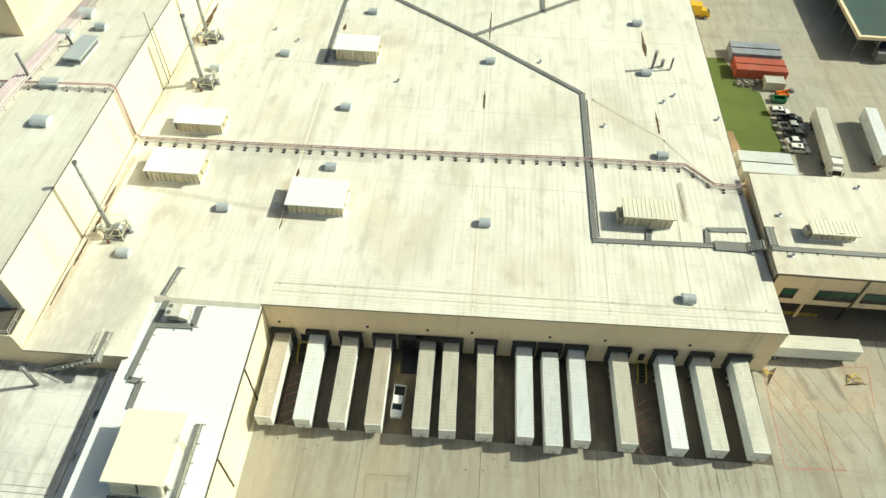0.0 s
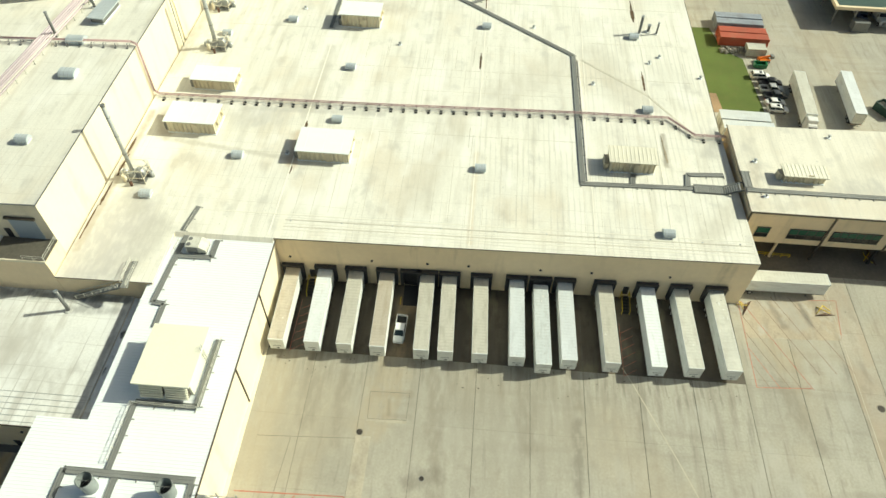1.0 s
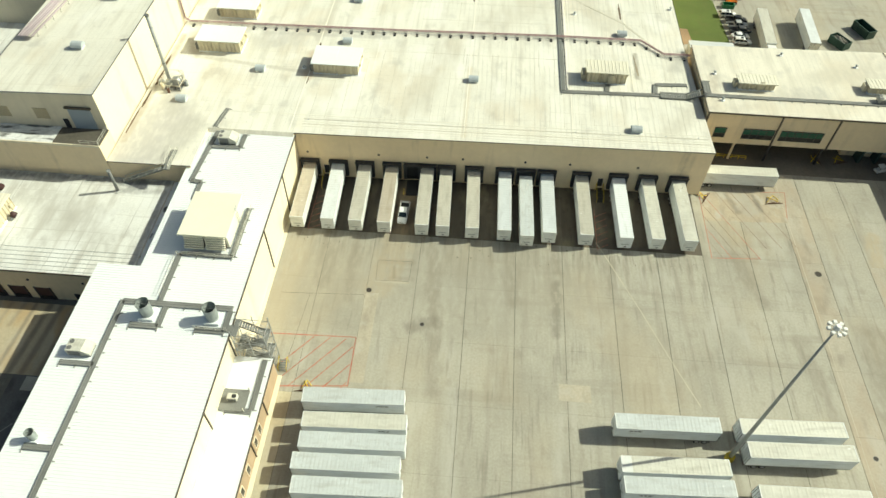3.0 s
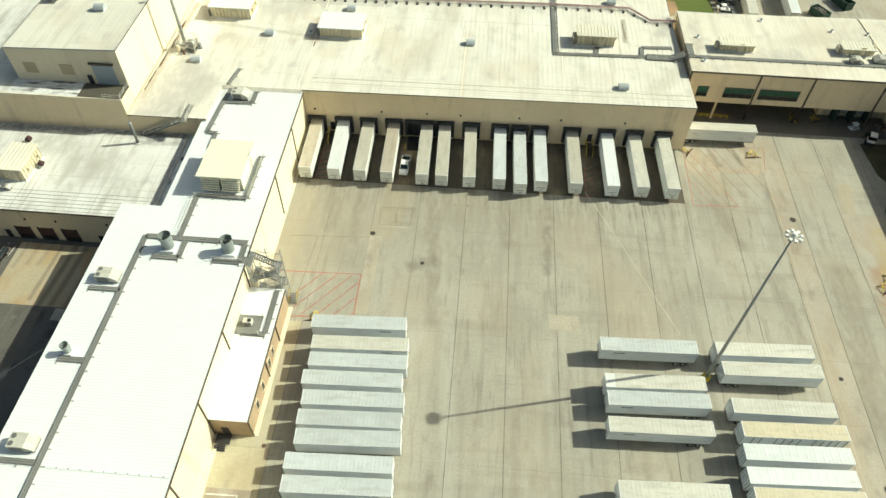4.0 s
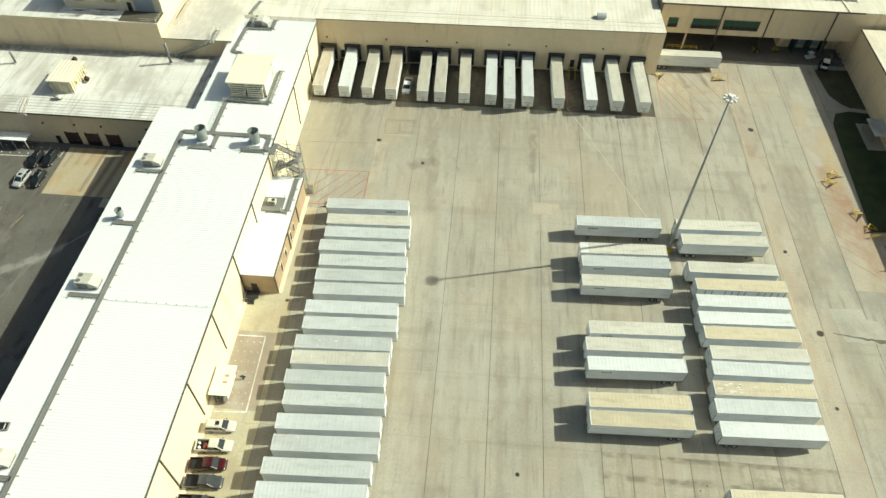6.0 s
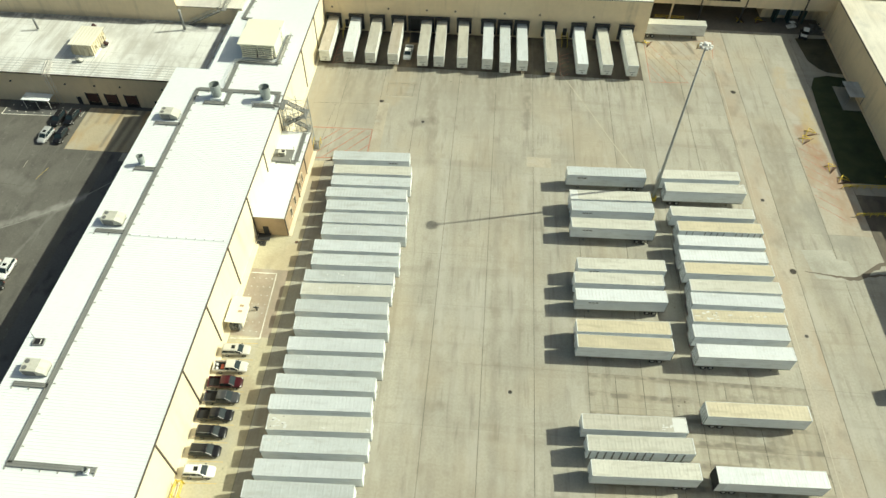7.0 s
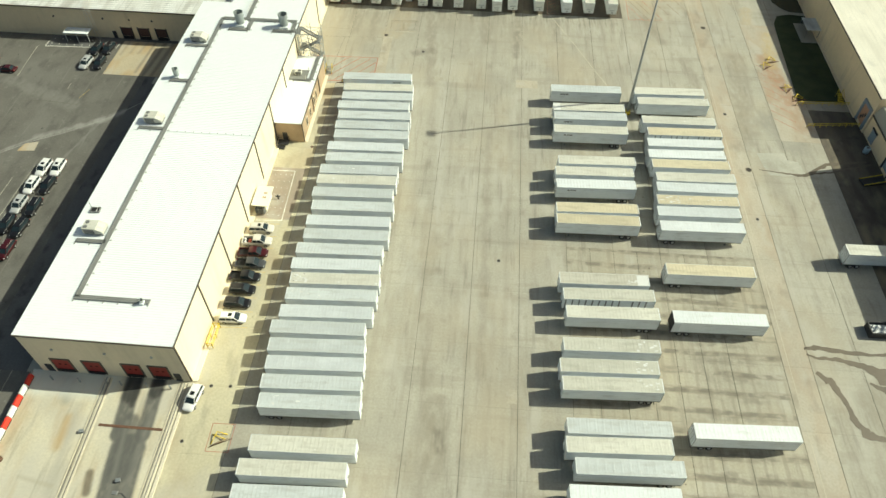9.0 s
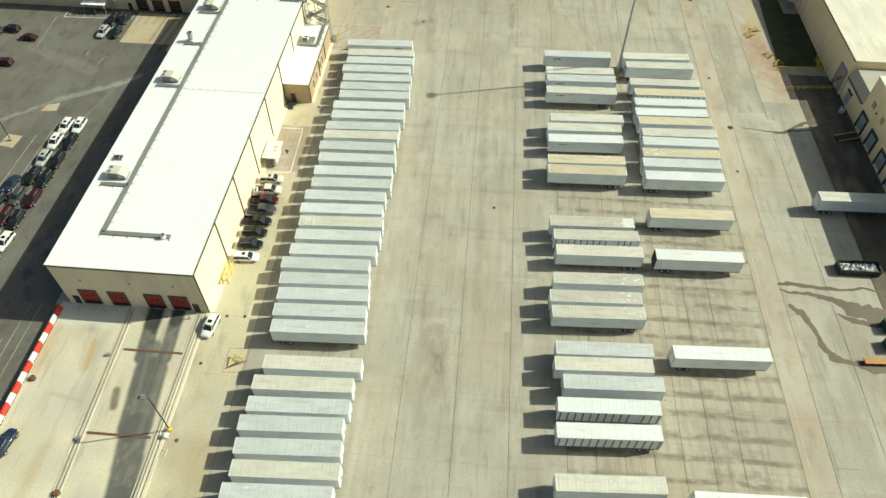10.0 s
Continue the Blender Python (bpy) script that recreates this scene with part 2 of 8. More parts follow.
JOINT = surface("joint filler", (0.14, 0.13, 0.105), 0.9, amount=0.25, fine=2)
PALE_GRIT = (0.20, 0.195, 0.175)
ASPHALT = weathered("worn asphalt", (0.128, 0.122, 0.106), 0.9, 0.10, layers=[(PALE_GRIT, 0.4, (0.10, 0.06), 0.56, 0.14), ((0.075, 0.072, 0.063), 0.5, (0.5, 0.25), 0.60, 0.10), (PALE_GRIT, 0.6, (1.2, 0.9), 0.68, 0.07), ((0.05, 0.048, 0.045), 0.7, (0.9, 0.8), 0.70, 0.05)],
                    bands=[(PALE_GRIT, 0.5, 0, 7.3, 0.05, (0.2, 0.1), None)],
                    stains=[(-64, -26, -72, -33, 0.8, 0.7, (0.30, 0.295, 0.27), 0.9), (-72, -33, -84, -40, 0.7, 0.7, (0.28, 0.275, 0.25), 0.85), (-84, -40, -98, -52, 0.3, 0.3, (0.28, 0.275, 0.25), 0.8), (-72, -34, -76, -50, 0.3, 0.3, PALE_GRIT, 0.8),
                            (-100, -20, -80, -28, 1.6, 1.2, PALE_GRIT, 0.6)], bump=0.4, bump_scale=30)
ASPHALT_NEW = weathered("dark asphalt", (0.125, 0.124, 0.12), 0.88, 0.1, layers=[((0.12, 0.118, 0.11), 0.6, (0.3, 0.05), 0.58, 0.12), ((0.045, 0.044, 0.042), 0.6, (0.4, 0.3), 0.62, 0.1)], bump=0.3, bump_scale=30)
# Darker copy of the lawn grass, with the wall's shade in its colour.
GRASS_SHADED = surface("grass darkened for shade", (0.040, 0.055, 0.018), 0.95, fine=5, big=0.3, amount=0.3, dirt=(0.06, 0.06, 0.025), dirt_at=0.6,
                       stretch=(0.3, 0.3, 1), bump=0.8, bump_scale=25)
GRASS = surface("mown grass", (0.100, 0.138, 0.028), 0.95, fine=6, big=0.12, amount=0.12, dirt=(0.12, 0.135, 0.035), dirt_at=0.62,
                stretch=(0.3, 0.3, 1), bump=0.8, bump_scale=25)
DUST, SOOT_GREY, OCHRE = (0.53, 0.50, 0.42), (0.47, 0.455, 0.41), (0.60, 0.51, 0.37)
ROOF_LAYERS = [(DUST, 0.52, (0.6, 0.06), 0.585, 0.14), (SOOT_GREY, 0.5, (0.30, 0.20), 0.63, 0.10), (OCHRE, 0.35, (0.10, 0.07), 0.60, 0.10), (SOOT_GREY, 0.6, (1.4, 1.1), 0.70, 0.06), ((0.80, 0.79, 0.73), 0.8, (0.12, 0.06), 0.60, 0.08)]
ROOF_BANDS = [(SOOT_GREY, 0.34, 0, 1.05, 0.16, (0.25, 0.08), None), (DUST, 0.45, 1, 3.1, 0.06, (0.08, 0.4), None),
              (SOOT_GREY, 0.4, 1, 0.62, 0.30, (0.3, 0.5), (-30, 54, 35, 42, 1.0)), (SOOT_GREY, 0.3, 0, 1.05, 0.35, (0.3, 0.2), (4.5, 25.5, 42, 73, 2.0)), (SOOT_GREY, 0.3, 0, 1.05, 0.4, (0.3, 0.1), (27, 54, 36, 105, 2.0))]
MUD = (0.43, 0.38, 0.305)
ROOF_STAINS = [(-58, 27, -56, 38, 5.5, 2.6, (0.47, 0.455, 0.43), 0.85), (-52, 27, -50, 36, 2.6, 1.6, SOOT_GREY, 0.7), (-61.6, 30, -61.4, 66, 0.7, 0.5, MUD, 0.8), (-57.5, 46, -55, 40, 2.0, 1.5, SOOT_GREY, 0.7),
               (-62, 80, -61, 112, 1.2, 0.9, MUD, 0.65), (-59, 66.5, -56.5, 60, 1.6, 1.0, MUD, 0.7), (-56, 58.6, -30, 55.0, 0.6, 0.5, DUST, 0.8), (-44, 66, -36, 67, 3.0, 2.2, SOOT_GREY, 0.55), (-43, 69.2, -15, 70, 0.7, 0.6, SOOT_GREY, 0.6),
               (-30.5, 62, -30, 54, 1.2, 0.8, (0.50, 0.37, 0.24), 0.6), (-18.5, 57, -18.6, 61, 0.6, 0.5, SOOT_GREY, 0.6), (-30, 70, -29.6, 92, 1.0, 0.8, DUST, 0.6), (9, 78, 21, 90, 4.5, 2.5, DUST, 0.45), (-6, 46, 0, 68, 3.0, 2.2, DUST, 0.4),
               (30, 96, 36, 80, 3.5, 2.5, DUST, 0.5), (41.2, 60, 41.6, 69, 0.5, 0.4, (0.36, 0.33, 0.27), 0.8), (39.8, 55.2, 40.0, 64, 0.35, 0.25, SOOT_GREY, 0.8), (50, 64, 52.5, 71, 1.4, 1.0, SOOT_GREY, 0.7), (46, 42, 52, 50, 2.0, 1.5, DUST, 0.6),
               (-28, 108, -18, 109, 2.5, 1.6, MUD, 0.4), (4.6, 37.5, 4.8, 60, 0.5, 0.4, OCHRE, 0.5), (-28.5, 36, -28.3, 46, 0.7, 0.5, (0.80, 0.77, 0.66), 0.8)]
ROOF = weathered("cream roof membrane", (0.725, 0.71, 0.63), 0.8, 0.045, layers=ROOF_LAYERS, bands=ROOF_BANDS, stains=ROOF_STAINS, rag=0.9, patch=0.65, bump=0.15, bump_scale=6)
ROOF_EAST = weathered("dusty roof membrane", (0.70, 0.67, 0.575), 0.8, 0.05, layers=ROOF_LAYERS[:4], bands=ROOF_BANDS[:1], bump=0.15, bump_scale=6,
                      stains=[(55.5, 49, 57, 60, 1.0, 0.8, MUD, 0.5), (70, 55, 78, 56, 2.0, 1.5, SOOT_GREY, 0.6), (80, 62, 96, 66, 3.0, 2.0, DUST, 0.6)])
ROOF_GREY = weathered("weathered roof membrane", (0.70, 0.705, 0.67), 0.82, 0.06, layers=[(SOOT_GREY, 0.8, (0.45, 0.06), 0.56, 0.13), ((0.40, 0.385, 0.35), 0.6, (0.3, 0.2), 0.63, 0.09), ((0.76, 0.77, 0.75), 0.7, (0.2, 0.1), 0.6, 0.1)],
                      bands=[((0.42, 0.41, 0.38), 0.7, 0, 1.9, 0.14, (0.2, 0.06), None), ((0.42, 0.41, 0.38), 0.5, 1, 2.4, 0.10, (0.06, 0.3), None)],
                      stains=[(-120, 22.9, -52, 23.1, 0.9, 0.7, (0.16, 0.165, 0.16), 0.8), (-76, 19, -60, 8, 3.5, 3.0, (0.46, 0.45, 0.41), 0.6), (-60, 20.6, -53, 20.9, 0.8, 0.6, (0.3, 0.3, 0.29), 0.7), (-51.6, 2, -51.6, 21, 0.5, 0.4, (0.2, 0.2, 0.195), 0.6)], bump=0.15, bump_scale=6)
ROOF_WHITE = surface("white metal roofing", (0.80, 0.835, 0.84), 0.5, fine=1.0, big=0.06, amount=0.025, rand=0.01, bump=0.05)
WALL = surface("cream wall panels", (0.80, 0.665, 0.455), 0.75, fine=1.0, big=0.12, amount=0.05, rand=0.02, dirt=(0.45, 0.38, 0.26), dirt_at=0.68,
               stretch=(0.5, 0.5, 0.06), bump=0.08)
WALL_TAN = surface("tan brick wall", (0.43, 0.325, 0.215), 0.85, fine=4.0, big=0.3, amount=0.1, bump=0.3, bump_scale=14)
WALL_PALE = surface("pale cream walls", (0.80, 0.72, 0.55), 0.75, fine=1.0, big=0.1, amount=0.04, rand=0.02, dirt=(0.58, 0.52, 0.38), dirt_at=0.66,
                    stretch=(0.4, 0.4, 0.05), bump=0.06)
TRIM = surface("dark bronze trim", (0.09, 0.075, 0.055), 0.6, amount=0.1)
STEEL = surface("galvanized steel", (0.42, 0.44, 0.44), 0.45, 0.6, fine=4, amount=0.12, local=True)
RAIL_PAINT = surface("pale weathered railing", (0.56, 0.55, 0.48), 0.6, fine=4, amount=0.12, local=True)
STEEL_DARK = surface("dull grey steel", (0.20, 0.205, 0.20), 0.6, 0.3, fine=4, amount=0.15, local=True)
GRATE = surface("grey walkway grating", (0.25, 0.255, 0.24), 0.7, 0.2, fine=6, amount=0.2)
BLACK = surface("black rubber", (0.02, 0.02, 0.02), 0.85, amount=0.2, local=True)
BLACK_PAINT = surface("faded black steel", (0.03, 0.03, 0.032), 0.6, amount=0.2, local=True)
YELLOW = surface("safety yellow paint", (0.68, 0.50, 0.05), 0.6, amount=0.12, local=True)
RED_PAINT = surface("faded red paint", (0.45, 0.10, 0.06), 0.7, amount=0.2)
RED_LINE = surface("worn red line paint", (0.42, 0.14, 0.095), 0.85, fine=2.5, amount=0.25, dirt=(0.38, 0.31, 0.24), dirt_at=0.56, stretch=(1.2, 1.2, 1))
RED_DOOR = surface("dark red dock door", (0.28, 0.025, 0.02), 0.6, amount=0.12, local=True)
WHITE_PAINT = surface("white paint", (0.78, 0.78, 0.75), 0.55, amount=0.05, local=True)
WHITE_LINE = surface("worn white line paint", (0.66, 0.65, 0.58), 0.85, fine=2.5, amount=0.2, dirt=(0.4, 0.36, 0.28), dirt_at=0.56, stretch=(1, 1, 1))
GLASS_GREEN = glass("green-tinted glazing", (0.010, 0.085, 0.05))
GLASS_CAR = glass("blue-grey car glass", (0.02, 0.032, 0.038), 0.08)
GLASS_DARK = glass("dark car glass", (0.012, 0.014, 0.016))
PIPE_PINK = surface("faded pink pipe", (0.44, 0.30, 0.295), 0.6, amount=0.1)
PIPE_PALE = surface("chalky pale pink pipe", (0.50, 0.425, 0.45), 0.65, amount=0.1)
KERB = surface("pale kerb concrete", (0.62, 0.57, 0.45), 0.85, amount=0.12)
PIPE_WHITE = surface("white insulated pipe", (0.70, 0.66, 0.60), 0.6, amount=0.08)


# ---- mesh tools ----
def box(bm, x0, x1, y0, y1, z0, z1, bevel=0.0):
    vs = [bm.verts.new(p) for p in ((x0, y0, z0), (x1, y0, z0), (x1, y1, z0), (x0, y1, z0), (x0, y0, z1), (x1, y0, z1), (x1, y1, z1), (x0, y1, z1))]
    fs = [bm.faces.new([vs[i] for i in q]) for q in ((3, 2, 1, 0), (4, 5, 6, 7), (0, 1, 5, 4), (1, 2, 6, 5), (2, 3, 7, 6), (3, 0, 4, 7))]
    if bevel:
        es = list({e for f in fs for e in f.edges})
        bmesh.ops.bevel(bm, geom=es, offset=bevel, segments=1, affect="EDGES")
    return vs


def tube(bm, a, b, r, r2=None, sides=8, caps=True):
    a, b = Vector(a), Vector(b)
    r2 = r if r2 is None else r2
    q = (b - a).to_track_quat("Z", "Y").to_matrix()
    rings = []
    for p, rad in ((a, r), (b, r2)):
        rings.append([bm.verts.new(p + q @ Vector((rad * math.cos(2 * math.pi * i / sides), rad * math.sin(2 * math.pi * i / sides), 0))) for i in range(sides)])
    for i in range(sides):
        j = (i + 1) % sides
        f = bm.faces.new((rings[0][i], rings[0][j], rings[1][j], rings[1][i]))
        f.smooth = sides > 6
    if caps:
        bm.faces.new(rings[0][::-1]), bm.faces.new(rings[1])


def beam(bm, a, b, w, h):
    """A square bar from a to b, w wide and h high, centred on the line."""
    a, b = Vector(a), Vector(b)
    d = (b - a).normalized()
    side = d.cross(Vector((0, 0, 1)))
    side = side.normalized() if side.length > 0.01 else Vector((1, 0, 0))
    up = side.cross(d)
    ends = []
    for p in (a, b):
        ends.append([bm.verts.new(p + side * (sx * w / 2) + up * (sy * h / 2)) for sx, sy in ((-1, -1), (1, -1), (1, 1), (-1, 1))])
    for i in range(4):
        j = (i + 1) % 4
        bm.faces.new((ends[0][i], ends[0][j], ends[1][j], ends[1][i]))
    bm.faces.new(ends[0][::-1]), bm.faces.new(ends[1])


def prism(bm, outline, z0, z1):
    lo = [bm.verts.new((x, y, z0)) for x, y in outline]
    hi = [bm.verts.new((x, y, z1)) for x, y in outline]
    bm.faces.new(lo[::-1]), bm.faces.new(hi)
    for i in range(len(outline)):
        j = (i + 1) % len(outline)
        bm.faces.new((lo[i], lo[j], hi[j], hi[i]))


MESHES = {}


def done(bm, name, material):
    bmesh.ops.recalc_face_normals(bm, faces=bm.faces)
    me = bpy.data.meshes.new(name)
    bm.to_mesh(me)
    bm.free()
    me.materials.append(material)
    return me


def part(name, bm, material, parent=None, label="", at=None):
    ob = new(name, done(bm, name, material))
    if parent:
        ob.parent = parent
    if at is not None:
        ob.matrix_basis = at
    return tagged(ob, label)


def shared(key, name, make, material, parent, at=None, label=""):
    """A part whose mesh is built once for its key and used again."""
    if key not in MESHES:
        bm = bmesh.new()
        make(bm)
        MESHES[key] = done(bm, name, material)
    ob = new(name, MESHES[key])
    ob.parent = parent
    if at is not None:
        ob.matrix_basis = at
    return tagged(ob, label)


def thing(name, m, label, category, group="", kind=""):
    ob = new(name)
    ob.matrix_basis = m
    return tagged(ob, label, category, group, kind)


def solid(name, make, material, label="", category="", kind="structure", parent=None):
    bm = bmesh.new()
    make(bm)
    ob = part(name, bm, material, parent)
    return tagged(ob, label, category, "", kind) if not parent else tagged(ob, label)


def ribbed(b, x0, x1, y0, y1, z, pitch=0.5, rib=0.08, high=0.05, along="x", thick=0.0):
    """A sheet over x0..x1, y0..y1 whose ribs run along the given axis."""
    lo, hi = (y0, y1) if along == "x" else (x0, x1)
    n = max(1, int(round((hi - lo) / pitch)))
    prof = [(lo, z)]
    for i in range(n):
        c = lo + (i + 0.5) * (hi - lo) / n
        prof += [(c - rib, z), (c - rib * 0.5, z + high), (c + rib * 0.5, z + high), (c + rib, z)]
    prof.append((hi, z))
    if thick:
        prof = [(lo, z - thick)] + prof + [(hi, z - thick)]
    ends = (x0, x1) if along == "x" else (y0, y1)
    rows = [[b.verts.new((e, p, q) if along == "x" else (p, e, q)) for p, q in prof] for e in ends]
    for i in range(len(prof) - 1):
        b.faces.new((rows[0][i], rows[0][i + 1], rows[1][i + 1], rows[1][i]))
    if thick:
        b.faces.new((rows[0][0], rows[1][0], rows[1][-1], rows[0][-1]))
        b.faces.new(rows[0]), b.faces.new(rows[1])


def corrugated(b, x0, x1, y0, y1, z0, z1, pitch=0.45, deep=0.09):
    """A box whose four walls are folded sheet."""
    out = []
    for (ax, ay), (bx, by) in (((x0, y0), (x1, y0)), ((x1, y0), (x1, y1)), ((x1, y1), (x0, y1)), ((x0, y1), (x0, y0))):
        L = math.hypot(bx - ax, by - ay)
        dx, dy = (bx - ax) / L, (by - ay) / L
        nx, ny = -dy, dx
        n = max(2, int(L / pitch))
        for i in range(n):
            for u, d in ((0.05, 0), (0.45, 0), (0.6, deep), (0.9, deep)):
                s = (i + u) * L / n
                out.append((ax + dx * s + nx * d, ay + dy * s + ny * d))
    prism(b, out, z0, z1)


def loft(b, rings, caps=True):
    vs = [[b.verts.new(p) for p in r] for r in rings]
    n = len(rings[0])
    for k in range(len(vs) - 1):
        for i in range(n):
            j = (i + 1) % n
            b.faces.new((vs[k][i], vs[k][j], vs[k + 1][j], vs[k + 1][i]))
    if caps:
        b.faces.new(vs[0][::-1]), b.faces.new(vs[-1])


def rect(x0, x1, y0, y1, z):
    return [(x0, y0, z), (x1, y0, z), (x1, y1, z), (x0, y1, z)]


# ---- ground ----
DOCK_Z, WHITE_Z, TALL_Z, LOW_Z, ANNEX_Z, EAST_Z, SIDE_Z, LOT_Z = 11.67, 11.1, 23.45, 7.3, 5.3, 13.25, 9.6, -1.0
solid("ground", lambda b: box(b, -1500, 1500, -1500, 1500, -3.0, -1.3), ASPHALT, "worn dark asphalt stretching away round the site", "ground")
solid("parking_asphalt", lambda b: box(b, -400, -56.4, -400, 1.0, -1.25, LOT_Z), ASPHALT, "patched grey asphalt of a car park", "parking lot")
solid("north_apron", lambda b: box(b, 50, 400, 45, 400, -1.25, -0.016), CONCRETE, "pale concrete apron with wheel marks", "apron")
solid("loading_apron", lambda b: box(b, -56.3, -29.3, -400, -97.9, -1.25, -0.02), APRON, "sunlit sandy concrete loading apron", "apron")
yard = thing("yard", Matrix(), "large sunlit yard of jointed concrete slabs", "yard", kind="structure")
solid("yard_bed", lambda b: box(b, -29.3, 400, -400, 45, -1.25, -0.05), JOINT, parent=yard)
solid("far_slab", lambda b: box(b, 108.1, 400, -400, 45, -0.05, 0), CONCRETE, parent=yard)
solid("south_slab", lambda b: box(b, -29.3, 108, -400, -146.1, -0.05, 0), CONCRETE, parent=yard)

# ---- buildings ----
main = thing("warehouse", Matrix(), "large flat-roofed cream warehouse with a row of loading docks", "warehouse", kind="structure")
MAIN = [(-62.6, 23.9), (-46.4, 24.1), (-46.4, 35.3), (-29.1, 35.4), (54.2, 37.3), (53.0, 72.6), (53.0, 260), (-62.6, 260)]


def dock_y(x):
    return 35.4 + (x + 29.1) * 0.0228


solid("wall", lambda b: prism(b, MAIN, -1.2, DOCK_Z - 0.25), WALL, parent=main)
solid("roof", lambda b: prism(b, [(x, y - (0.12 if y < 38 else 0)) for x, y in MAIN], DOCK_Z - 0.24, DOCK_Z), ROOF, parent=main)
for (ax, ay), (bx, by) in (((-29.1, 35.25), (54.25, 37.15)), ((-62.6, 23.75), (-46.4, 23.95)), ((53.12, 73.8), (53.12, 200))):
    solid("eave_trim", lambda b: beam(b, (ax, ay, DOCK_Z - 0.12), (bx, by, DOCK_Z - 0.05), 0.1, 0.14), TRIM, parent=main)

solid("flashing", lambda b: loft(b, [[(-46.3, 34.5, WHITE_Z + 0.03), (-46.3, 35.16, WHITE_Z + 0.03), (-46.3, 35.16, DOCK_Z + 0.02)], [(-29.1, 34.6, WHITE_Z + 0.03), (-29.1, 35.26, WHITE_Z + 0.03), (-29.1, 35.26, DOCK_Z + 0.02)]]), ROOF_EAST, parent=main)
tall = thing("tall_hall", Matrix(), "tall windowless cream production hall", "hall", kind="structure")
HALL = [(-86.0, 28.8), (-63.0, 28.8), (-63.0, 260), (-103.0, 260), (-200, 260), (-200, 62), (-103.0, 62), (-86.0, 62)]


def hall_z(x):
    """The hall's roof falls gently towards the west."""
    return TALL_Z - 0.033 * max(0.0, min(40.0, -63.0 - x))


solid("wall", lambda b: loft(b, [[(x, y, -1.2) for x, y in HALL], [(x, y, hall_z(x) - 0.3) for x, y in HALL]]), WALL_PALE, parent=tall)
solid("roof", lambda b: loft(b, [[(x, y, hall_z(x) - 0.3) for x, y in HALL], [(x, y, hall_z(x)) for x, y in HALL]]), ROOF, parent=tall)
solid("lower_wall", lambda b: box(b, -200, -86.1, 24.05, 61.9, -1.2, 14.9), WALL, parent=tall)
solid("lower_roof", lambda b: box(b, -200, -86.06, 24.1, 61.95, 14.9, 15.1), ROOF_GREY, parent=tall)
solid("roof_edge", lambda b: box(b, -62.95, -62.78, 28.6, 260.2, TALL_Z - 0.06, TALL_Z + 0.05), STEEL_DARK, parent=tall)
solid("roof_edge", lambda b: beam(b, (-86.1, 28.7, hall_z(-86)), (-62.95, 28.7, TALL_Z), 0.16, 0.12), STEEL_DARK, parent=tall)
solid("terrace_block", lambda b: box(b, -86.0, -62.8, 24.0, 28.79, -1.2, 15.0), WALL, parent=tall)
solid("terrace_deck", lambda b: box(b, -72.0, -62.9, 24.1, 28.78, 15.0, 15.1), surface("dark weathered decking", (0.09, 0.082, 0.065), 0.85, amount=0.25, fine=2), parent=tall)
solid("terrace_roof", lambda b: box(b, -86.0, -72.1, 24.1, 28.78, 15.0, 15.16), weathered("mould-stained white roofing", (0.74, 0.75, 0.74), 0.7, layers=[((0.05, 0.05, 0.048), 0.9, (0.22, 0.9), 0.57, 0.07), ((0.4, 0.4, 0.39), 0.6, (0.5, 0.5), 0.6, 0.1)]), parent=tall)
solid("terrace_edge", lambda b: box(b, -200, -62.75, 23.9, 24.1, 14.8, 15.25), WALL_PALE, parent=tall)
solid("roller_door", lambda b: box(b, -69.2, -64.8, 28.7, 28.82, 15.1, 19.9, 0.02), surface("pale blue shutter", (0.36, 0.42, 0.48), 0.5, amount=0.06), parent=tall, label="pale blue roller shutter")
solid("door_hood", lambda b: box(b, -69.5, -64.5, 28.35, 28.8, 19.9, 20.25), TRIM, parent=tall)
solid("door", lambda b: box(b, -71.0, -70.0, 28.72, 28.82, 15.1, 17.2), BLACK_PAINT, parent=tall)
for x in (-76.0, -83.5):
    solid("louvre", lambda b: box(b, x, x + 2.6, 28.7, 28.81, 17.0, 19.4), surface("tan louvre", (0.45, 0.38, 0.25), 0.8, amount=0.2, fine=8), parent=tall)

MAROON_DOOR = surface("dark maroon door", (0.05, 0.02, 0.02), 0.6, amount=0.15, local=True)
upper = thing("upper_block", Matrix(), "taller cream block rising over the hall roof", "building", kind="structure")
solid("wall", lambda b: box(b, -140, -87.6, 87.0, 130, TALL_Z - 1.4, 31.0), WALL, parent=upper)
solid("roof", lambda b: box(b, -140, -87.5, 86.9, 130, 31.0, 31.2), ROOF, parent=upper)
MOULD = weathered("mould-streaked white roofing", (0.72, 0.74, 0.74), 0.7, layers=[((0.05, 0.05, 0.048), 0.9, (0.9, 0.3), 0.62, 0.06), ((0.4, 0.4, 0.39), 0.6, (0.5, 0.5), 0.6, 0.1)])
low = thing("low_west_building", Matrix(), "low cream building with a weathered flat roof", "building", kind="structure")
solid("wall", lambda b: box(b, -200, -50.9, 0.2, 23.99, -1.2, LOW_Z - 0.2), WALL, parent=low)
solid("roof", lambda b: box(b, -200.1, -50.8, 0.0, 23.98, LOW_Z - 0.2, LOW_Z), ROOF_GREY, parent=low)
solid("eave_trim", lambda b: box(b, -200, -50.7, -0.12, 0.0, LOW_Z - 0.28, LOW_Z + 0.04), TRIM, parent=low)
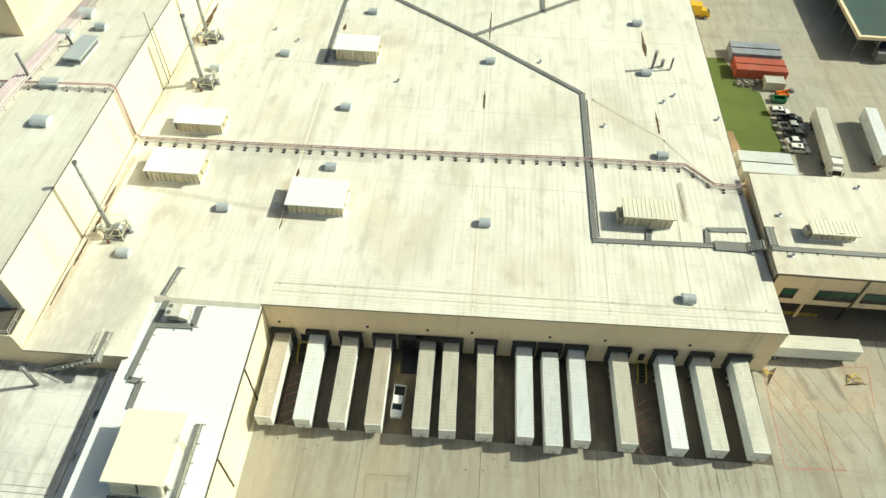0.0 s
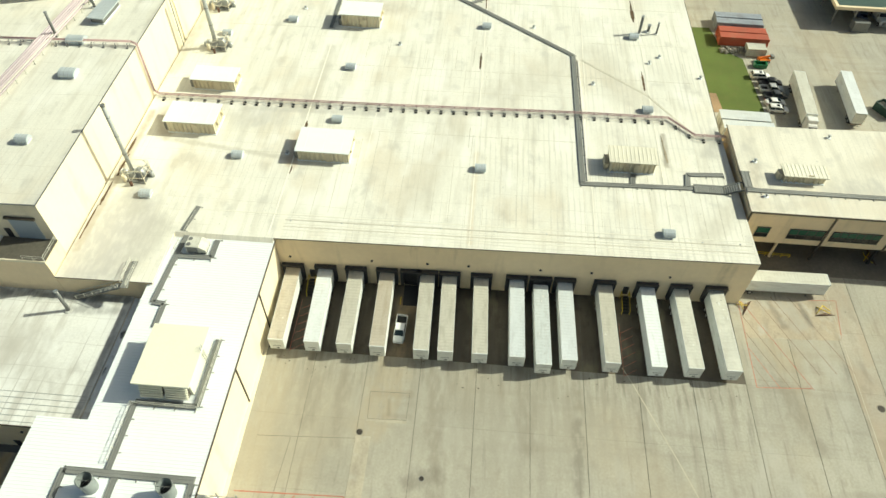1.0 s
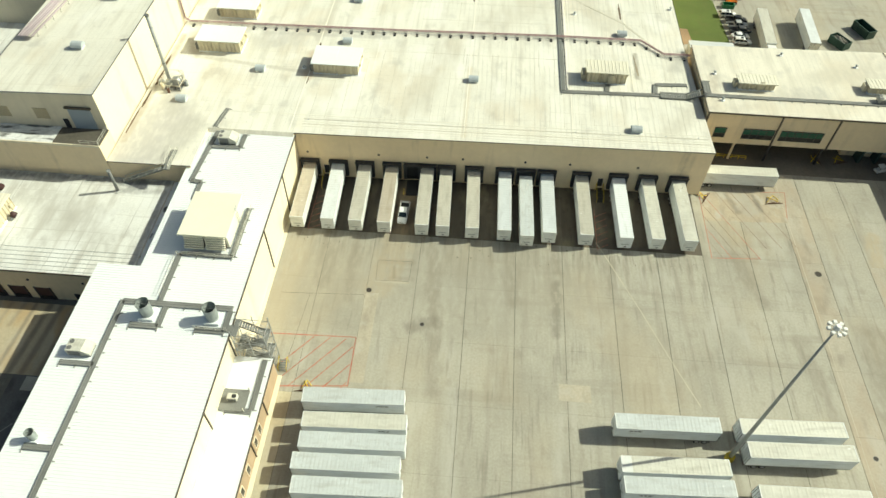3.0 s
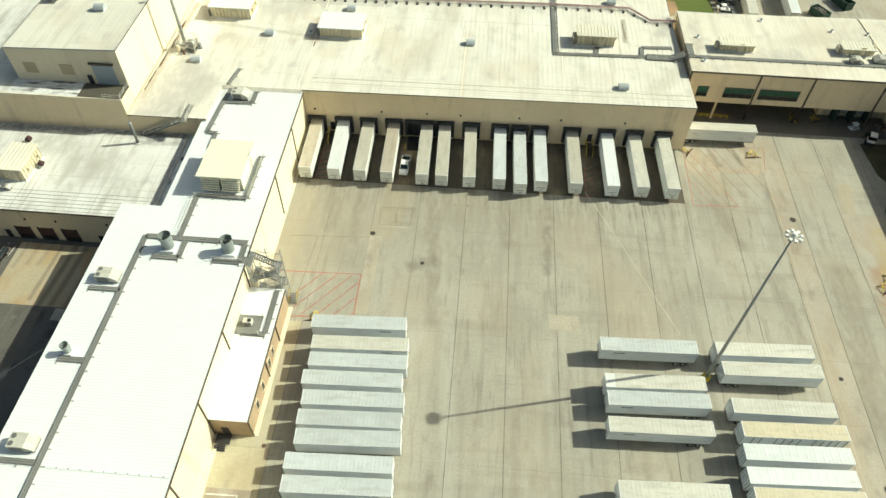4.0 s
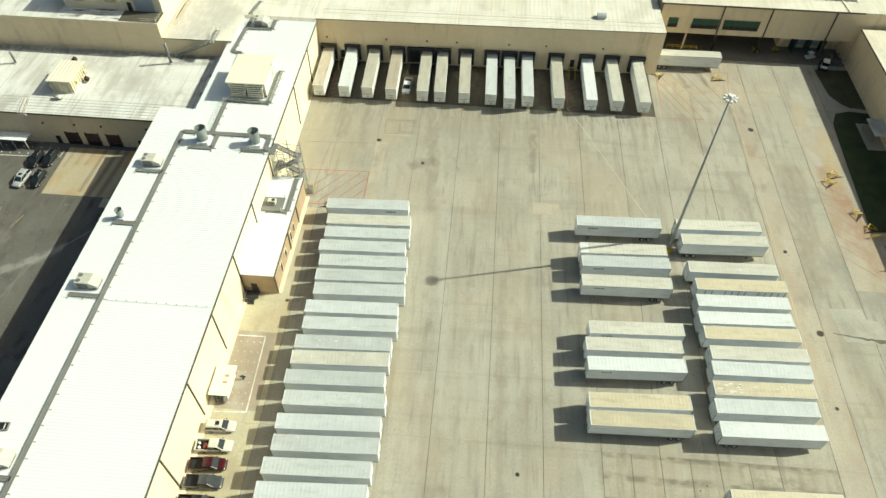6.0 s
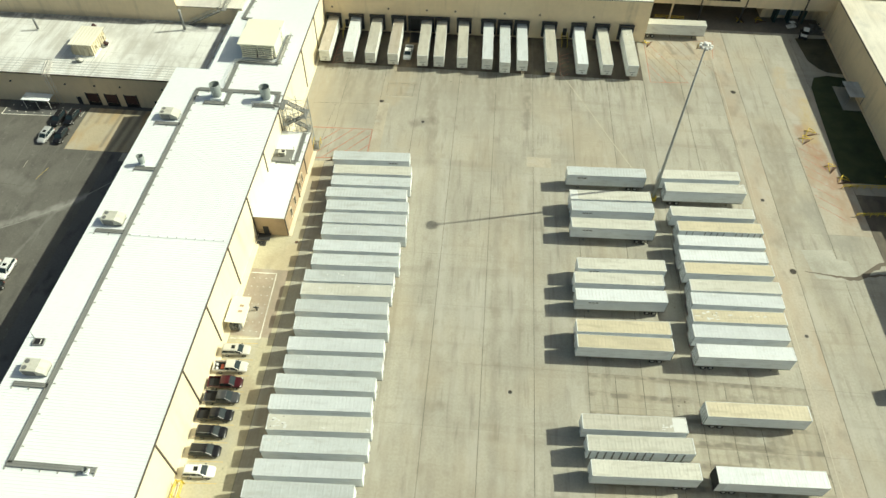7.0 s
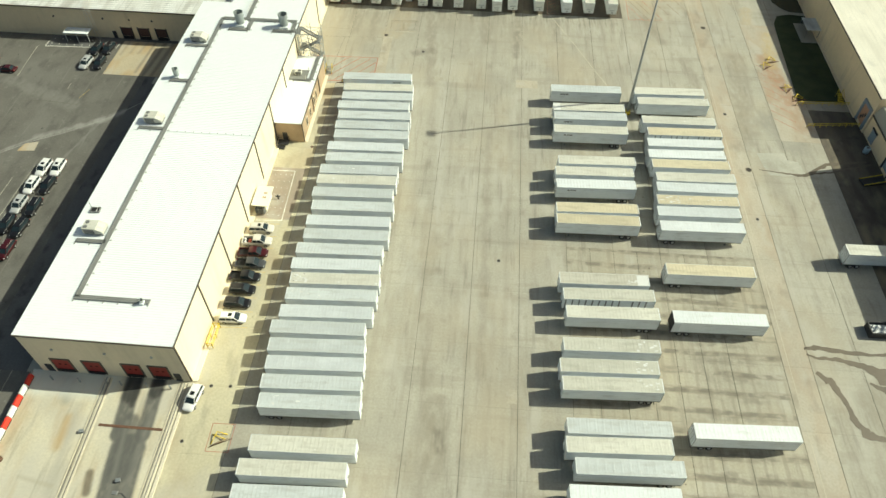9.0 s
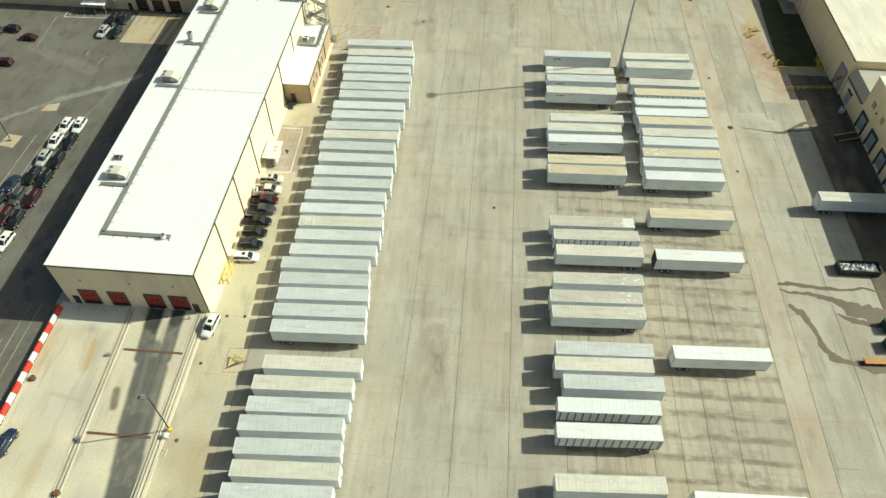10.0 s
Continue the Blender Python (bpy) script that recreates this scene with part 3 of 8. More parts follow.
for x in (-77.6, -73.1, -68.4):
    d = solid("dock_door", lambda b: box(b, x - 1.3, x + 1.3, 0.1, 0.26, 0.0, 2.3, 0.02), MAROON_DOOR, parent=low, label="dark red dock door")
    for k in (-1, 1):
        solid("door_frame", lambda b: box(b, x + k * 1.42 - 0.12, x + k * 1.42 + 0.12, 0.0, 0.3, -1.0, 2.5), BLACK_PAINT, parent=low)
    solid("dock_bumper", lambda b: box(b, x - 1.2, x + 1.2, -0.05, 0.2, -0.9, -0.1), BLACK, parent=low)
for x in (-81.2, -62.5):
    solid("door", lambda b: box(b, x - 0.5, x + 0.5, 0.1, 0.22, -1.0, 1.1), BLACK_PAINT, parent=low)
for x in (-96, -83, -76, -70, -60):
    solid("wall_vent", lambda b: tube(b, (x, 0.0, 4.6), (x, 0.3, 4.6), 0.22, sides=10), BLACK_PAINT, parent=low)

for k in range(6):
    solid("eave_seam", lambda b: box(b, -200, -55.0 if k < 1 else -51.0, 0.5 + k * 0.95, 0.58 + k * 0.95, LOW_Z, LOW_Z + 0.04), STEEL, parent=low)
solid("valley_roof", lambda b: box(b, -50.68, -47.32, 0.2, 23.8, -1.2, LOW_Z - 0.12), MOULD, parent=low)
white = thing("white_roofed_building", Matrix(), "long cream building with a bright white ribbed metal roof", "building", kind="structure")
WHITE = [(-54.6, -98), (-29.1, -98), (-29.1, 35.2), (-47.3, 35.2), (-47.3, 0.1), (-54.6, 0.1)]
solid("wall", lambda b: prism(b, WHITE, -1.2, WHITE_Z - 0.25), WALL_PALE, parent=white)
solid("roof", lambda b: (ribbed(b, -54.75, -28.95, -98.15, 0.15, WHITE_Z, 0.5, 0.06, 0.03, "x", 0.24)), ROOF_WHITE, parent=white)
solid("roof", lambda b: (ribbed(b, -47.4, -28.95, 0.16, 35.1, WHITE_Z, 0.5, 0.06, 0.03, "x", 0.24)), ROOF_WHITE, parent=white)
solid("gutter", lambda b: box(b, -28.95, -28.78, -98.15, 35.1, WHITE_Z - 0.25, WHITE_Z + 0.02), TRIM, parent=white)
solid("eave_trim", lambda b: box(b, -54.75, -28.8, -98.28, -98.15, WHITE_Z - 0.3, WHITE_Z + 0.02), TRIM, parent=white)
solid("ridge_cap", lambda b: box(b, -54.0, -29.3, -48.75, -48.45, WHITE_Z + 0.05, WHITE_Z + 0.085), ROOF_WHITE, parent=white)
for x in [-46.5 + 1.65 * i for i in range(11)]:
    solid("roof_bolt", lambda b: tube(b, (x, -48.6, WHITE_Z), (x, -48.6, WHITE_Z + 0.16), 0.09, sides=6), STEEL_DARK, parent=white)
for y in (24.2, 10.2, -12.2, -24.9, -37.3, -49.6, -62.0, -73.9, -85.8, -97.9):
    z0 = ANNEX_Z if -37.2 < y < -12.3 else 0.1
    solid("downspout", lambda b: box(b, -29.1, -28.9, y - 0.1, y + 0.1, z0, WHITE_Z - 0.25), TRIM, parent=white)
solid("plinth", lambda b: box(b, -29.1, -28.1, -97.9, -37.3, -0.05, 0.16), WALL_PALE, parent=white)
solid("plinth", lambda b: box(b, -29.1, -28.5, -12.1, 35.2, -0.05, 0.16), WALL_PALE, parent=white)
for x0, x1 in ((-51.5, -48.6), (-46.2, -43.4), (-39.6, -36.8), (-35.1, -32.2)):
    d = solid("dock_door", lambda b: box(b, x0, x1, -98.1, -97.95, 1.25, 4.15, 0.02), RED_DOOR, parent=white, label="dark red dock door with two small panes")
    for k in (0.3, 0.65):
        solid("door_pane", lambda b: box(b, x0 + k * (x1 - x0), x0 + k * (x1 - x0) + 0.35, -98.14, -98.08, 2.7, 2.95), GLASS_DARK, parent=d)
    solid("door_frame", lambda b: (box(b, x0 - 0.25, x0, -98.15, -97.95, 0.4, 4.4), box(b, x1, x1 + 0.25, -98.15, -97.95, 0.4, 4.4), box(b, x0, x1, -98.15, -97.95, 4.15, 4.4)), TRIM, parent=white)
    solid("dock_bumper", lambda b: box(b, x0 + 0.1, x1 - 0.1, -98.25, -97.95, 0.5, 1.15), BLACK, parent=white)
for x in (-52.9, -31.0):
    solid("door", lambda b: box(b, x - 0.55, x + 0.55, -98.08, -97.95, 0.1, 2.3), BLACK_PAINT, parent=white)
for x in (-50.0, -41.3, -33.6):
    solid("wall_vent", lambda b: tube(b, (x, -98.2, 7.2), (x, -97.9, 7.2), 0.22, sides=10), STEEL, parent=white)

annex = thing("annex", Matrix(), "single-storey annex with a white roof and tan brick walls", "annex", kind="structure")
solid("wall", lambda b: box(b, -29.05, -23.0, -37.1, -12.3, 0, ANNEX_Z - 0.15), WALL_TAN, parent=annex)
solid("roof", lambda b: box(b, -29.05, -22.85, -37.25, -12.2, ANNEX_Z - 0.15, ANNEX_Z), ROOF_WHITE, parent=annex)
solid("gutter", lambda b: box(b, -22.85, -22.7, -37.25, -12.2, ANNEX_Z - 0.2, ANNEX_Z + 0.03), TRIM, parent=annex)
for y in (-19.5, -26.5, -37.0):
    solid("downspout", lambda b: box(b, -22.98, -22.8, y - 0.09, y + 0.09, 0.1, ANNEX_Z - 0.2), TRIM, parent=annex)
for y in (-23.0, -25.2, -29.5, -32.8):
    w = solid("window", lambda b: box(b, -23.02, -22.92, y - 0.45, y + 0.45, 1.3, 3.4), GLASS_DARK, parent=annex)
    solid("window_frame", lambda b: (box(b, -23.0, -22.88, y - 0.55, y - 0.45, 1.2, 3.5), box(b, -23.0, -22.88, y + 0.45, y + 0.55, 1.2, 3.5), box(b, -23.0, -22.88, y - 0.45, y + 0.45, 3.4, 3.5), box(b, -23.0, -22.86, y - 0.45, y + 0.45, 1.2, 1.3)), WALL_PALE, parent=w)
solid("door", lambda b: box(b, -27.6, -26.5, -37.2, -37.05, 0.2, 2.5), BLACK_PAINT, parent=annex)
solid("plinth", lambda b: box(b, -23.0, -22.3, -37.1, -12.3, -0.05, 0.14), WALL_PALE, parent=annex)

# Floor coloured dark to deepen the shade under the building.
solid("underpass_floor", lambda b: box(b, 54.4, 102.4, 45.1, 72.9, -0.06, 0.0), surface("drive concrete darkened for shade", (0.18, 0.16, 0.13), 0.8, fine=1.5, amount=0.2), "drive-through concrete, coloured dark for the shade under the building", "paving")
PAINTS_DOOR = surface("pale grey dock door", (0.45, 0.47, 0.48), 0.5, amount=0.06)
east = thing("east_building", pose(0, 0.75, 0), "two-storey cream building over an open drive-through", "building", kind="structure")
solid("wall", lambda b: prism(b, [(54.3, 47.4), (102.6, 47.4), (102.6, 72.2), (54.3, 70.7)], 5.2, EAST_Z - 0.25), WALL, parent=east)
solid("roof", lambda b: prism(b, [(54.2, 47.25), (102.7, 47.25), (102.7, 72.3), (54.2, 70.8)], EAST_Z - 0.25, EAST_Z), ROOF_EAST, parent=east)
solid("eave_trim", lambda b: box(b, 54.1, 102.7, 47.1, 47.25, EAST_Z - 0.3, EAST_Z + 0.05), TRIM, parent=east)
solid("roof_edge", lambda b: box(b, 54.05, 54.2, 47.25, 70.9, EAST_Z - 0.12, EAST_Z + 0.06), TRIM, parent=east)
for gx0, gx1 in ((55, 68.5), (77.5, 102.5)):
    solid("ground_floor", lambda b: box(b, gx0, gx1, 62.0, 70.6, 0, 5.2), WALL, parent=east)
solid("ground_floor", lambda b: box(b, 87.5, 102.5, 52.0, 62.0, 0, 5.2), WALL, parent=east)
for x in (54.4, 69.4, 81.0, 96.3):
    solid("downspout", lambda b: box(b, x - 0.16, x + 0.16, 47.2, 47.42, 5.0 if x < 90 else 0, EAST_Z - 0.3), TRIM, parent=east)
for x in (62.4, 70.0, 81.0):
    solid("column", lambda b: box(b, x - 0.22, x + 0.22, 48.2, 48.6, 0, 5.2, 0.03), WALL if x < 65 else BLACK_PAINT, parent=east)
for x0, x1 in ((56.8, 59.1), (62.7, 69.0), (70.4, 79.0)):
    w = solid("window", lambda b: box(b, x0, x1, 47.28, 47.45, 7.9, 9.3), GLASS_GREEN, parent=east, label="dark green tinted window band")
    solid("lower_pane", lambda b: box(b, x0, x1, 47.29, 47.45, 6.9, 7.86), GLASS_DARK, parent=w)
    solid("window_frame", lambda b: (box(b, x0 - 0.1, x1 + 0.1, 47.2, 47.34, 6.8, 6.9), box(b, x0 - 0.1, x1 + 0.1, 47.2, 47.34, 9.3, 9.4), box(b, x0, x1, 47.24, 47.32, 7.86, 7.92)), TRIM, parent=w)
    n = int((x1 - x0) / 1.3)
    for i in range(n + 1):
        x = x0 + i * (x1 - x0) / n
        solid("mullion", lambda b: box(b, x - 0.05, x + 0.05, 47.22, 47.32, 6.92, 9.28), BLACK_PAINT, parent=w)
solid("dock_bay", lambda b: (box(b, 90.4, 91.0, 49.6, 51.98, 0, 4.4), box(b, 94.1, 94.6, 49.6, 51.98, 0, 4.4), box(b, 97.7, 98.3, 49.6, 51.98, 0, 4.4), box(b, 90.4, 98.3, 49.6, 51.98, 4.4, 5.0)), surface("dark green dock frame", (0.03, 0.06, 0.055), 0.6, amount=0.15), parent=east)
for x0 in (91.2, 94.8):
    solid("dock_door", lambda b: box(b, x0, x0 + 2.7, 51.8, 51.98, 1.0, 4.2, 0.02), PAINTS_DOOR, parent=east)
solid("roof_parapet", lambda b: beam(b, (97.0, 72.0, EAST_Z + 0.08), (98.9, 47.4, EAST_Z + 0.08), 0.3, 0.18), WALL_PALE, parent=east)
wing = thing("east_wing", pose(0, 0.75, 0), "cream wing continuing the two-storey building", "building", kind="structure")
solid("wall", lambda b: box(b, 102.62, 190, 47.4, 72.2, 0, EAST_Z - 0.27), WALL, parent=wing)
solid("roof", lambda b: box(b, 102.72, 190, 47.25, 72.3, EAST_Z - 0.26, EAST_Z - 0.02), ROOF_EAST, parent=wing)

side = thing("side_building", Matrix(), "low cream building along the yard with a pale roof", "building", kind="structure")
solid("wall", lambda b: box(b, 103.2, 190, -22.3, 46.9, -0.05, SIDE_Z - 0.25), WALL, parent=side)
solid("roof", lambda b: box(b, 103.05, 190, -22.4, 46.9, SIDE_Z - 0.25, SIDE_Z), ROOF_EAST, parent=side)
solid("plinth", lambda b: box(b, 102.75, 103.2, -17.0, 46.9, -0.05, 0.25), WALL, parent=side)
solid("eave_trim", lambda b: box(b, 102.95, 103.05, -22.4, 46.9, SIDE_Z - 0.3, SIDE_Z + 0.04), TRIM, parent=side)
PALE_SHEET = surface("pale grey roof sheet", (0.40, 0.39, 0.34), 0.55, fine=1.5, amount=0.06)
DOOR_BLUE = surface("grey-blue loading door", (0.25, 0.30, 0.35), 0.5, amount=0.08)
salmon = solid("shutter", lambda b: box(b, 103.05, 103.2, -20.9, -18.0, 0.9, 5.2, 0.02), surface("faded salmon shutter", (0.52, 0.30, 0.20), 0.7, amount=0.08), parent=side, label="faded salmon-coloured shutter door")
solid("shutter_frame", lambda b: (box(b, 102.9, 103.2, -18.0, -17.2, 0.3, 5.9), box(b, 102.9, 103.2, -21.7, -20.9, 0.3, 5.9), box(b, 102.9, 103.2, -20.9, -18.0, 5.2, 5.9)), DOOR_BLUE, parent=side)
for y, z in ((-18.9, 1.6), (-19.6, 2.3), (-20.3, 3.0)):
    solid("vision_panel", lambda b: box(b, 103.0, 103.06, y - 0.25, y + 0.25, z, z + 0.9), BLACK_PAINT, parent=salmon)
link = thing("side_link", Matrix(), "lower cream link building with a pale sheet roof", "building", kind="structure")
solid("wall", lambda b: box(b, 103.5, 190, -32.8, -22.45, -0.05, 5.2), WALL, parent=link)
solid("roof", lambda b: loft(b, [rect(103.3, 190, -32.8, -22.45, 5.2), rect(104.3, 190, -32.8, -22.45, 7.6)]), PALE_SHEET, parent=link)
solid("gutter", lambda b: box(b, 103.1, 103.3, -32.7, -22.5, 5.1, 5.35), TRIM, parent=link)
solid("door", lambda b: box(b, 103.35, 103.5, -27.2, -25.0, 0.6, 3.4), DOOR_BLUE, parent=link, label="grey-blue service door")
solid("door_hood", lambda b: box(b, 103.2, 103.5, -27.4, -24.8, 3.4, 3.7), BLACK_PAINT, parent=link)
block = thing("side_block", Matrix(), "tall cream block with loading doors, facing the yard", "building", kind="structure")
solid("wall", lambda b: box(b, 103.5, 190, -74.0, -32.82, -0.05, 12.8), WALL, parent=block)
solid("roof", lambda b: box(b, 103.4, 190, -74.1, -32.81, 12.8, 13.0), ROOF, parent=block)
for y in (-36.0, -42.4, -48.9, -55.4, -61.9, -68.4):
    solid("loading_door", lambda b: box(b, 103.4, 103.5, y - 1.5, y + 1.5, 0.9, 4.2, 0.02), DOOR_BLUE, parent=block)
    solid("door_frame", lambda b: (box(b, 103.2, 103.5, y - 1.9, y - 1.5, 0.4, 4.7), box(b, 103.2, 103.5, y + 1.5, y + 1.9, 0.4, 4.7), box(b, 103.2, 103.5, y - 1.5, y + 1.5, 4.2, 4.7)), BLACK_PAINT, parent=block)
for y in (-36.6, -42.0):
    solid("louvre", lambda b: box(b, 103.38, 103.5, y - 0.7, y + 0.7, 7.2, 8.6), WALL_TAN, parent=block)
solid("wall_vent", lambda b: tube(b, (103.3, -38.8, 7.4), (103.5, -38.8, 7.4), 0.25, sides=10), BLACK_PAINT, parent=block)


# ---- trailers ----
def paint(name, color, dirt, at=0.6):
    faded = tuple(min(0.8, c * 1.12) for c in color)
    return weathered(name, color, 0.5, 0.05, 0.06, [(dirt, 0.8, (0.25, 1.2), at, 0.14), (dirt, 0.6, (1.6, 1.6), at + 0.05, 0.08), (faded, 0.6, (0.3, 0.5), 0.6, 0.1), ((0.74, 0.75, 0.73), 0.85, (0.5, 0.9), 0.71, 0.03)],
                     [(dirt, 0.45, 0, 0.61, 0.42, (0.35, 0.9), None), (faded, 0.5, 0, 1.22, 0.12, (0.3, 0.7), None)], bump=0.12, bump_scale=2.5, local=True)


PAINTS = {
    "white": paint("white trailer panels", (0.67, 0.705, 0.715), (0.54, 0.55, 0.53), 0.68),
    "blue": paint("pale blue-grey trailer panels", (0.565, 0.60, 0.61), (0.47, 0.495, 0.50), 0.64),
    "grey": paint("grey-white trailer panels", (0.52, 0.555, 0.555), (0.42, 0.435, 0.42)),
    "pale": paint("off-white trailer panels", (0.575, 0.57, 0.50), (0.455, 0.44, 0.375)),
    "dust": paint("dust-greyed trailer panels", (0.485, 0.47, 0.405), (0.375, 0.355, 0.295)),
    "rust": paint("rust-tinted trailer panels", (0.50, 0.455, 0.375), (0.38, 0.325, 0.25)),
    "dull": paint("dirty faded trailer panels", (0.50, 0.495, 0.43), (0.38, 0.37, 0.31)),
    "beige": paint("yellowed trailer panels", (0.56, 0.505, 0.365), (0.44, 0.39, 0.275)),
}
FLANKS = {"white": surface("white trailer flank", (0.80, 0.84, 0.85), 0.45, fine=1.5, big=0.3, amount=0.04, rand=0.04, dirt=(0.55, 0.56, 0.54), dirt_at=0.64, stretch=(0.4, 0.4, 1.5), local=True),
          "pale": surface("off-white trailer flank", (0.79, 0.81, 0.775), 0.45, fine=1.5, big=0.3, amount=0.05, rand=0.05, dirt=(0.52, 0.52, 0.48), dirt_at=0.62, stretch=(0.4, 0.4, 1.5), local=True)}
FLANKS["grey"] = FLANKS["blue"] = FLANKS["white"]
FLANKS["beige"] = FLANKS["dull"] = FLANKS["dust"] = FLANKS["rust"] = FLANKS["pale"]
WORDS = {"white": "clean white", "grey": "dull grey-white", "pale": "off-white", "blue": "pale blue-grey", "dust": "dust-greyed", "rust": "rust-tinted", "beige": "yellowed beige", "dull": "dirty faded"}
LAMP_RED = surface("red lamp lens", (0.35, 0.02, 0.015), 0.3)
ALU = surface("pale aluminium rail", (0.70, 0.72, 0.71), 0.5, 0.1, fine=3, amount=0.08, local=True)
RIM = surface("grey wheel rim", (0.45, 0.45, 0.44), 0.45, 0.5, local=True)


def wheel(parent, x, y, r=0.51, w=0.6, key="truck"):
    w_ob = shared((key, "tyre"), "wheel", lambda b: tube(b, (0, -w / 2, 0), (0, w / 2, 0), r, sides=16), BLACK, parent, pose(x, y, r))
    shared((key, "rim"), "rim", lambda b: tube(b, (0, -w / 2 - 0.012, 0), (0, w / 2 + 0.012, 0), r * 0.56, sides=12), RIM, w_ob)
    return w_ob


def roof_sheet(b, L):
    ribbed(b, -L / 2 + 0.03, L / 2 - 0.03, -1.25, 1.25, 4.09, 1.22, 0.2, 0.01, "y", 0.05)


def lock_door(parent, L, sign, mat):
    d = shared(("door", sign, L, mat.name), "door", lambda b: box(b, L / 2 - 0.02, L / 2 + 0.05, 0.03 if sign > 0 else -1.2, 1.2 if sign > 0 else -0.03, 1.25, 3.95, 0.01), mat, parent)
    for k in (0.35, 0.85):
        shared(("rod", L, k * sign), "lock_rod", lambda b: tube(b, (L / 2 + 0.07, sign * k, 1.25), (L / 2 + 0.07, sign * k, 3.95), 0.035, sides=6), STEEL_DARK, d)


def trailer(m, L=16.15, top="white", sides="white", posts=False, logo=None, label="", group="parked trailers", front="white"):
    """A box trailer; its doors and axles are at +x, its landing legs near -x."""
    ob = thing("trailer", m, label or "%s box trailer with %s roof, detached, standing on concrete" % (WORDS[sides], WORDS[top]), "trailer", group)
    body = FLANKS[sides]
    shared(("body", L, sides), "body", lambda b: box(b, -L / 2, L / 2, -1.28, 1.28, 1.12, 4.06, 0.05), body, ob)
    shared(("roof", L, top, posts), "roof", lambda b: roof_sheet(b, L), PAINTS[top], ob)
    for e in (-1, 1):
        shared(("end cap", L, e), "roof_end_cap", lambda b: box(b, e * (L / 2 - 0.06) - 0.07, e * (L / 2 - 0.06) + 0.07, -1.25, 1.25, 4.05, 4.115), ALU, ob)
    shared(("seal", L), "door_seal", lambda b: box(b, L / 2, L / 2 + 0.03, -1.27, 1.27, 1.14, 4.03), BLACK, ob)
    shared(("nose box", L), "connector_box", lambda b: box(b, -L / 2 - 0.09, -L / 2, -0.35, 0.1, 1.5, 1.72, 0.02), STEEL_DARK, ob)
    shared(("nose plate", L), "nose_plate", lambda b: box(b, -L / 2 - 0.012, -L / 2, -0.7, 0.7, 2.1, 2.3), STEEL, ob)
    shared(("skirt", L), "landing_crossbar", lambda b: box(b, -L / 2 + 2.72, -L / 2 + 2.84, -0.8, 0.8, 0.45, 0.55), STEEL_DARK, ob)
    for s in (-1, 1):
        shared(("rail", L, s), "bottom_rail", lambda b: box(b, -L / 2 + 0.05, L / 2 - 0.05, s * 1.295 - 0.015, s * 1.295 + 0.015, 1.08, 1.24), STEEL_DARK, ob)
        shared(("top rail", L, s), "top_rail", lambda b: box(b, -L / 2 + 0.04, L / 2 - 0.04, s * 1.285 - 0.02, s * 1.285 + 0.02, 3.94, 4.085), ALU, ob)
        lock_door(ob, L, s, body)
        shared(("leg", L, s), "landing_leg", lambda b: (box(b, -L / 2 + 2.7, -L / 2 + 2.86, s * 0.85 - 0.08, s * 0.85 + 0.08, 0.06, 1.12), box(b, -L / 2 + 2.63, -L / 2 + 2.93, s * 0.85 - 0.15, s * 0.85 + 0.15, 0, 0.06)), STEEL_DARK, ob)
        for k in (1.7, 2.95):
            wheel(ob, L / 2 - k, s * 0.93)
        shared(("flap", L, s), "mud_flap", lambda b: box(b, L / 2 - 0.95, L / 2 - 0.92, s * 0.93 - 0.3, s * 0.93 + 0.3, 0.35, 1.12), BLACK, ob)
        shared(("tail", L, s), "tail_light", lambda b: box(b, L / 2 + 0.0, L / 2 + 0.04, s * 1.0 - 0.16, s * 1.0 + 0.16, 1.02, 1.12), LAMP_RED, ob)
    for k in (1.7, 2.95):
        shared(("axle", L, k), "axle", lambda b: tube(b, (L / 2 - k, -0.7, 0.51), (L / 2 - k, 0.7, 0.51), 0.08), STEEL_DARK, ob)
    shared(("slider", L), "slider_frame", lambda b: (box(b, L / 2 - 3.8, L / 2 - 0.9, -0.55, -0.42, 0.62, 1.12), box(b, L / 2 - 3.8, L / 2 - 0.9, 0.42, 0.55, 0.62, 1.12)), STEEL_DARK, ob)
    shared(("bumper", L), "rear_bumper", lambda b: (box(b, L / 2 - 0.1, L / 2, -1.1, 1.1, 0.5, 0.62), box(b, L / 2 - 0.1, L / 2, -0.6, -0.5, 0.62, 1.12), box(b, L / 2 - 0.1, L / 2, 0.5, 0.6, 0.62, 1.12)), STEEL_DARK, ob)
    if posts:
        n = 14
        for i in range(n):
            x = -L / 2 + 0.4 + i * (L - 0.8) / (n - 1)
            if random.random() < 0.12:
                continue
            for s in (-1, 1):
                shared(("post", s), "side_post", lambda b: box(b, -0.11, 0.11, s * 1.31 - 0.035, s * 1.31 + 0.035, 1.3, 3.9), STEEL_DARK if s < 0 else STEEL, ob, pose(x, 0, 0))
    if logo:
        lx, ly = logo
        plate = shared(("logo", lx, ly), "logo_plate", lambda b: box(b, lx - 1.1, lx + 1.1, ly * 1.292 - 0.006, ly * 1.292 + 0.006, 3.0, 3.6), ALU, ob)
        for k in range(3):
            shared(("bar", lx, ly, k), "dark_bar", lambda b: box(b, lx - 0.85 + k * 0.6, lx - 0.4 + k * 0.6, ly * 1.302 - 0.006, ly * 1.302 + 0.006, 3.2, 3.4), BLACK_PAINT, plate)
    return ob


TAPE = surface("white roof repair tape", (0.66, 0.67, 0.645), 0.6, amount=0.05, local=True)
SCUFF = surface("dark scuffed roof mark", (0.10, 0.10, 0.095), 0.8, amount=0.2, local=True)


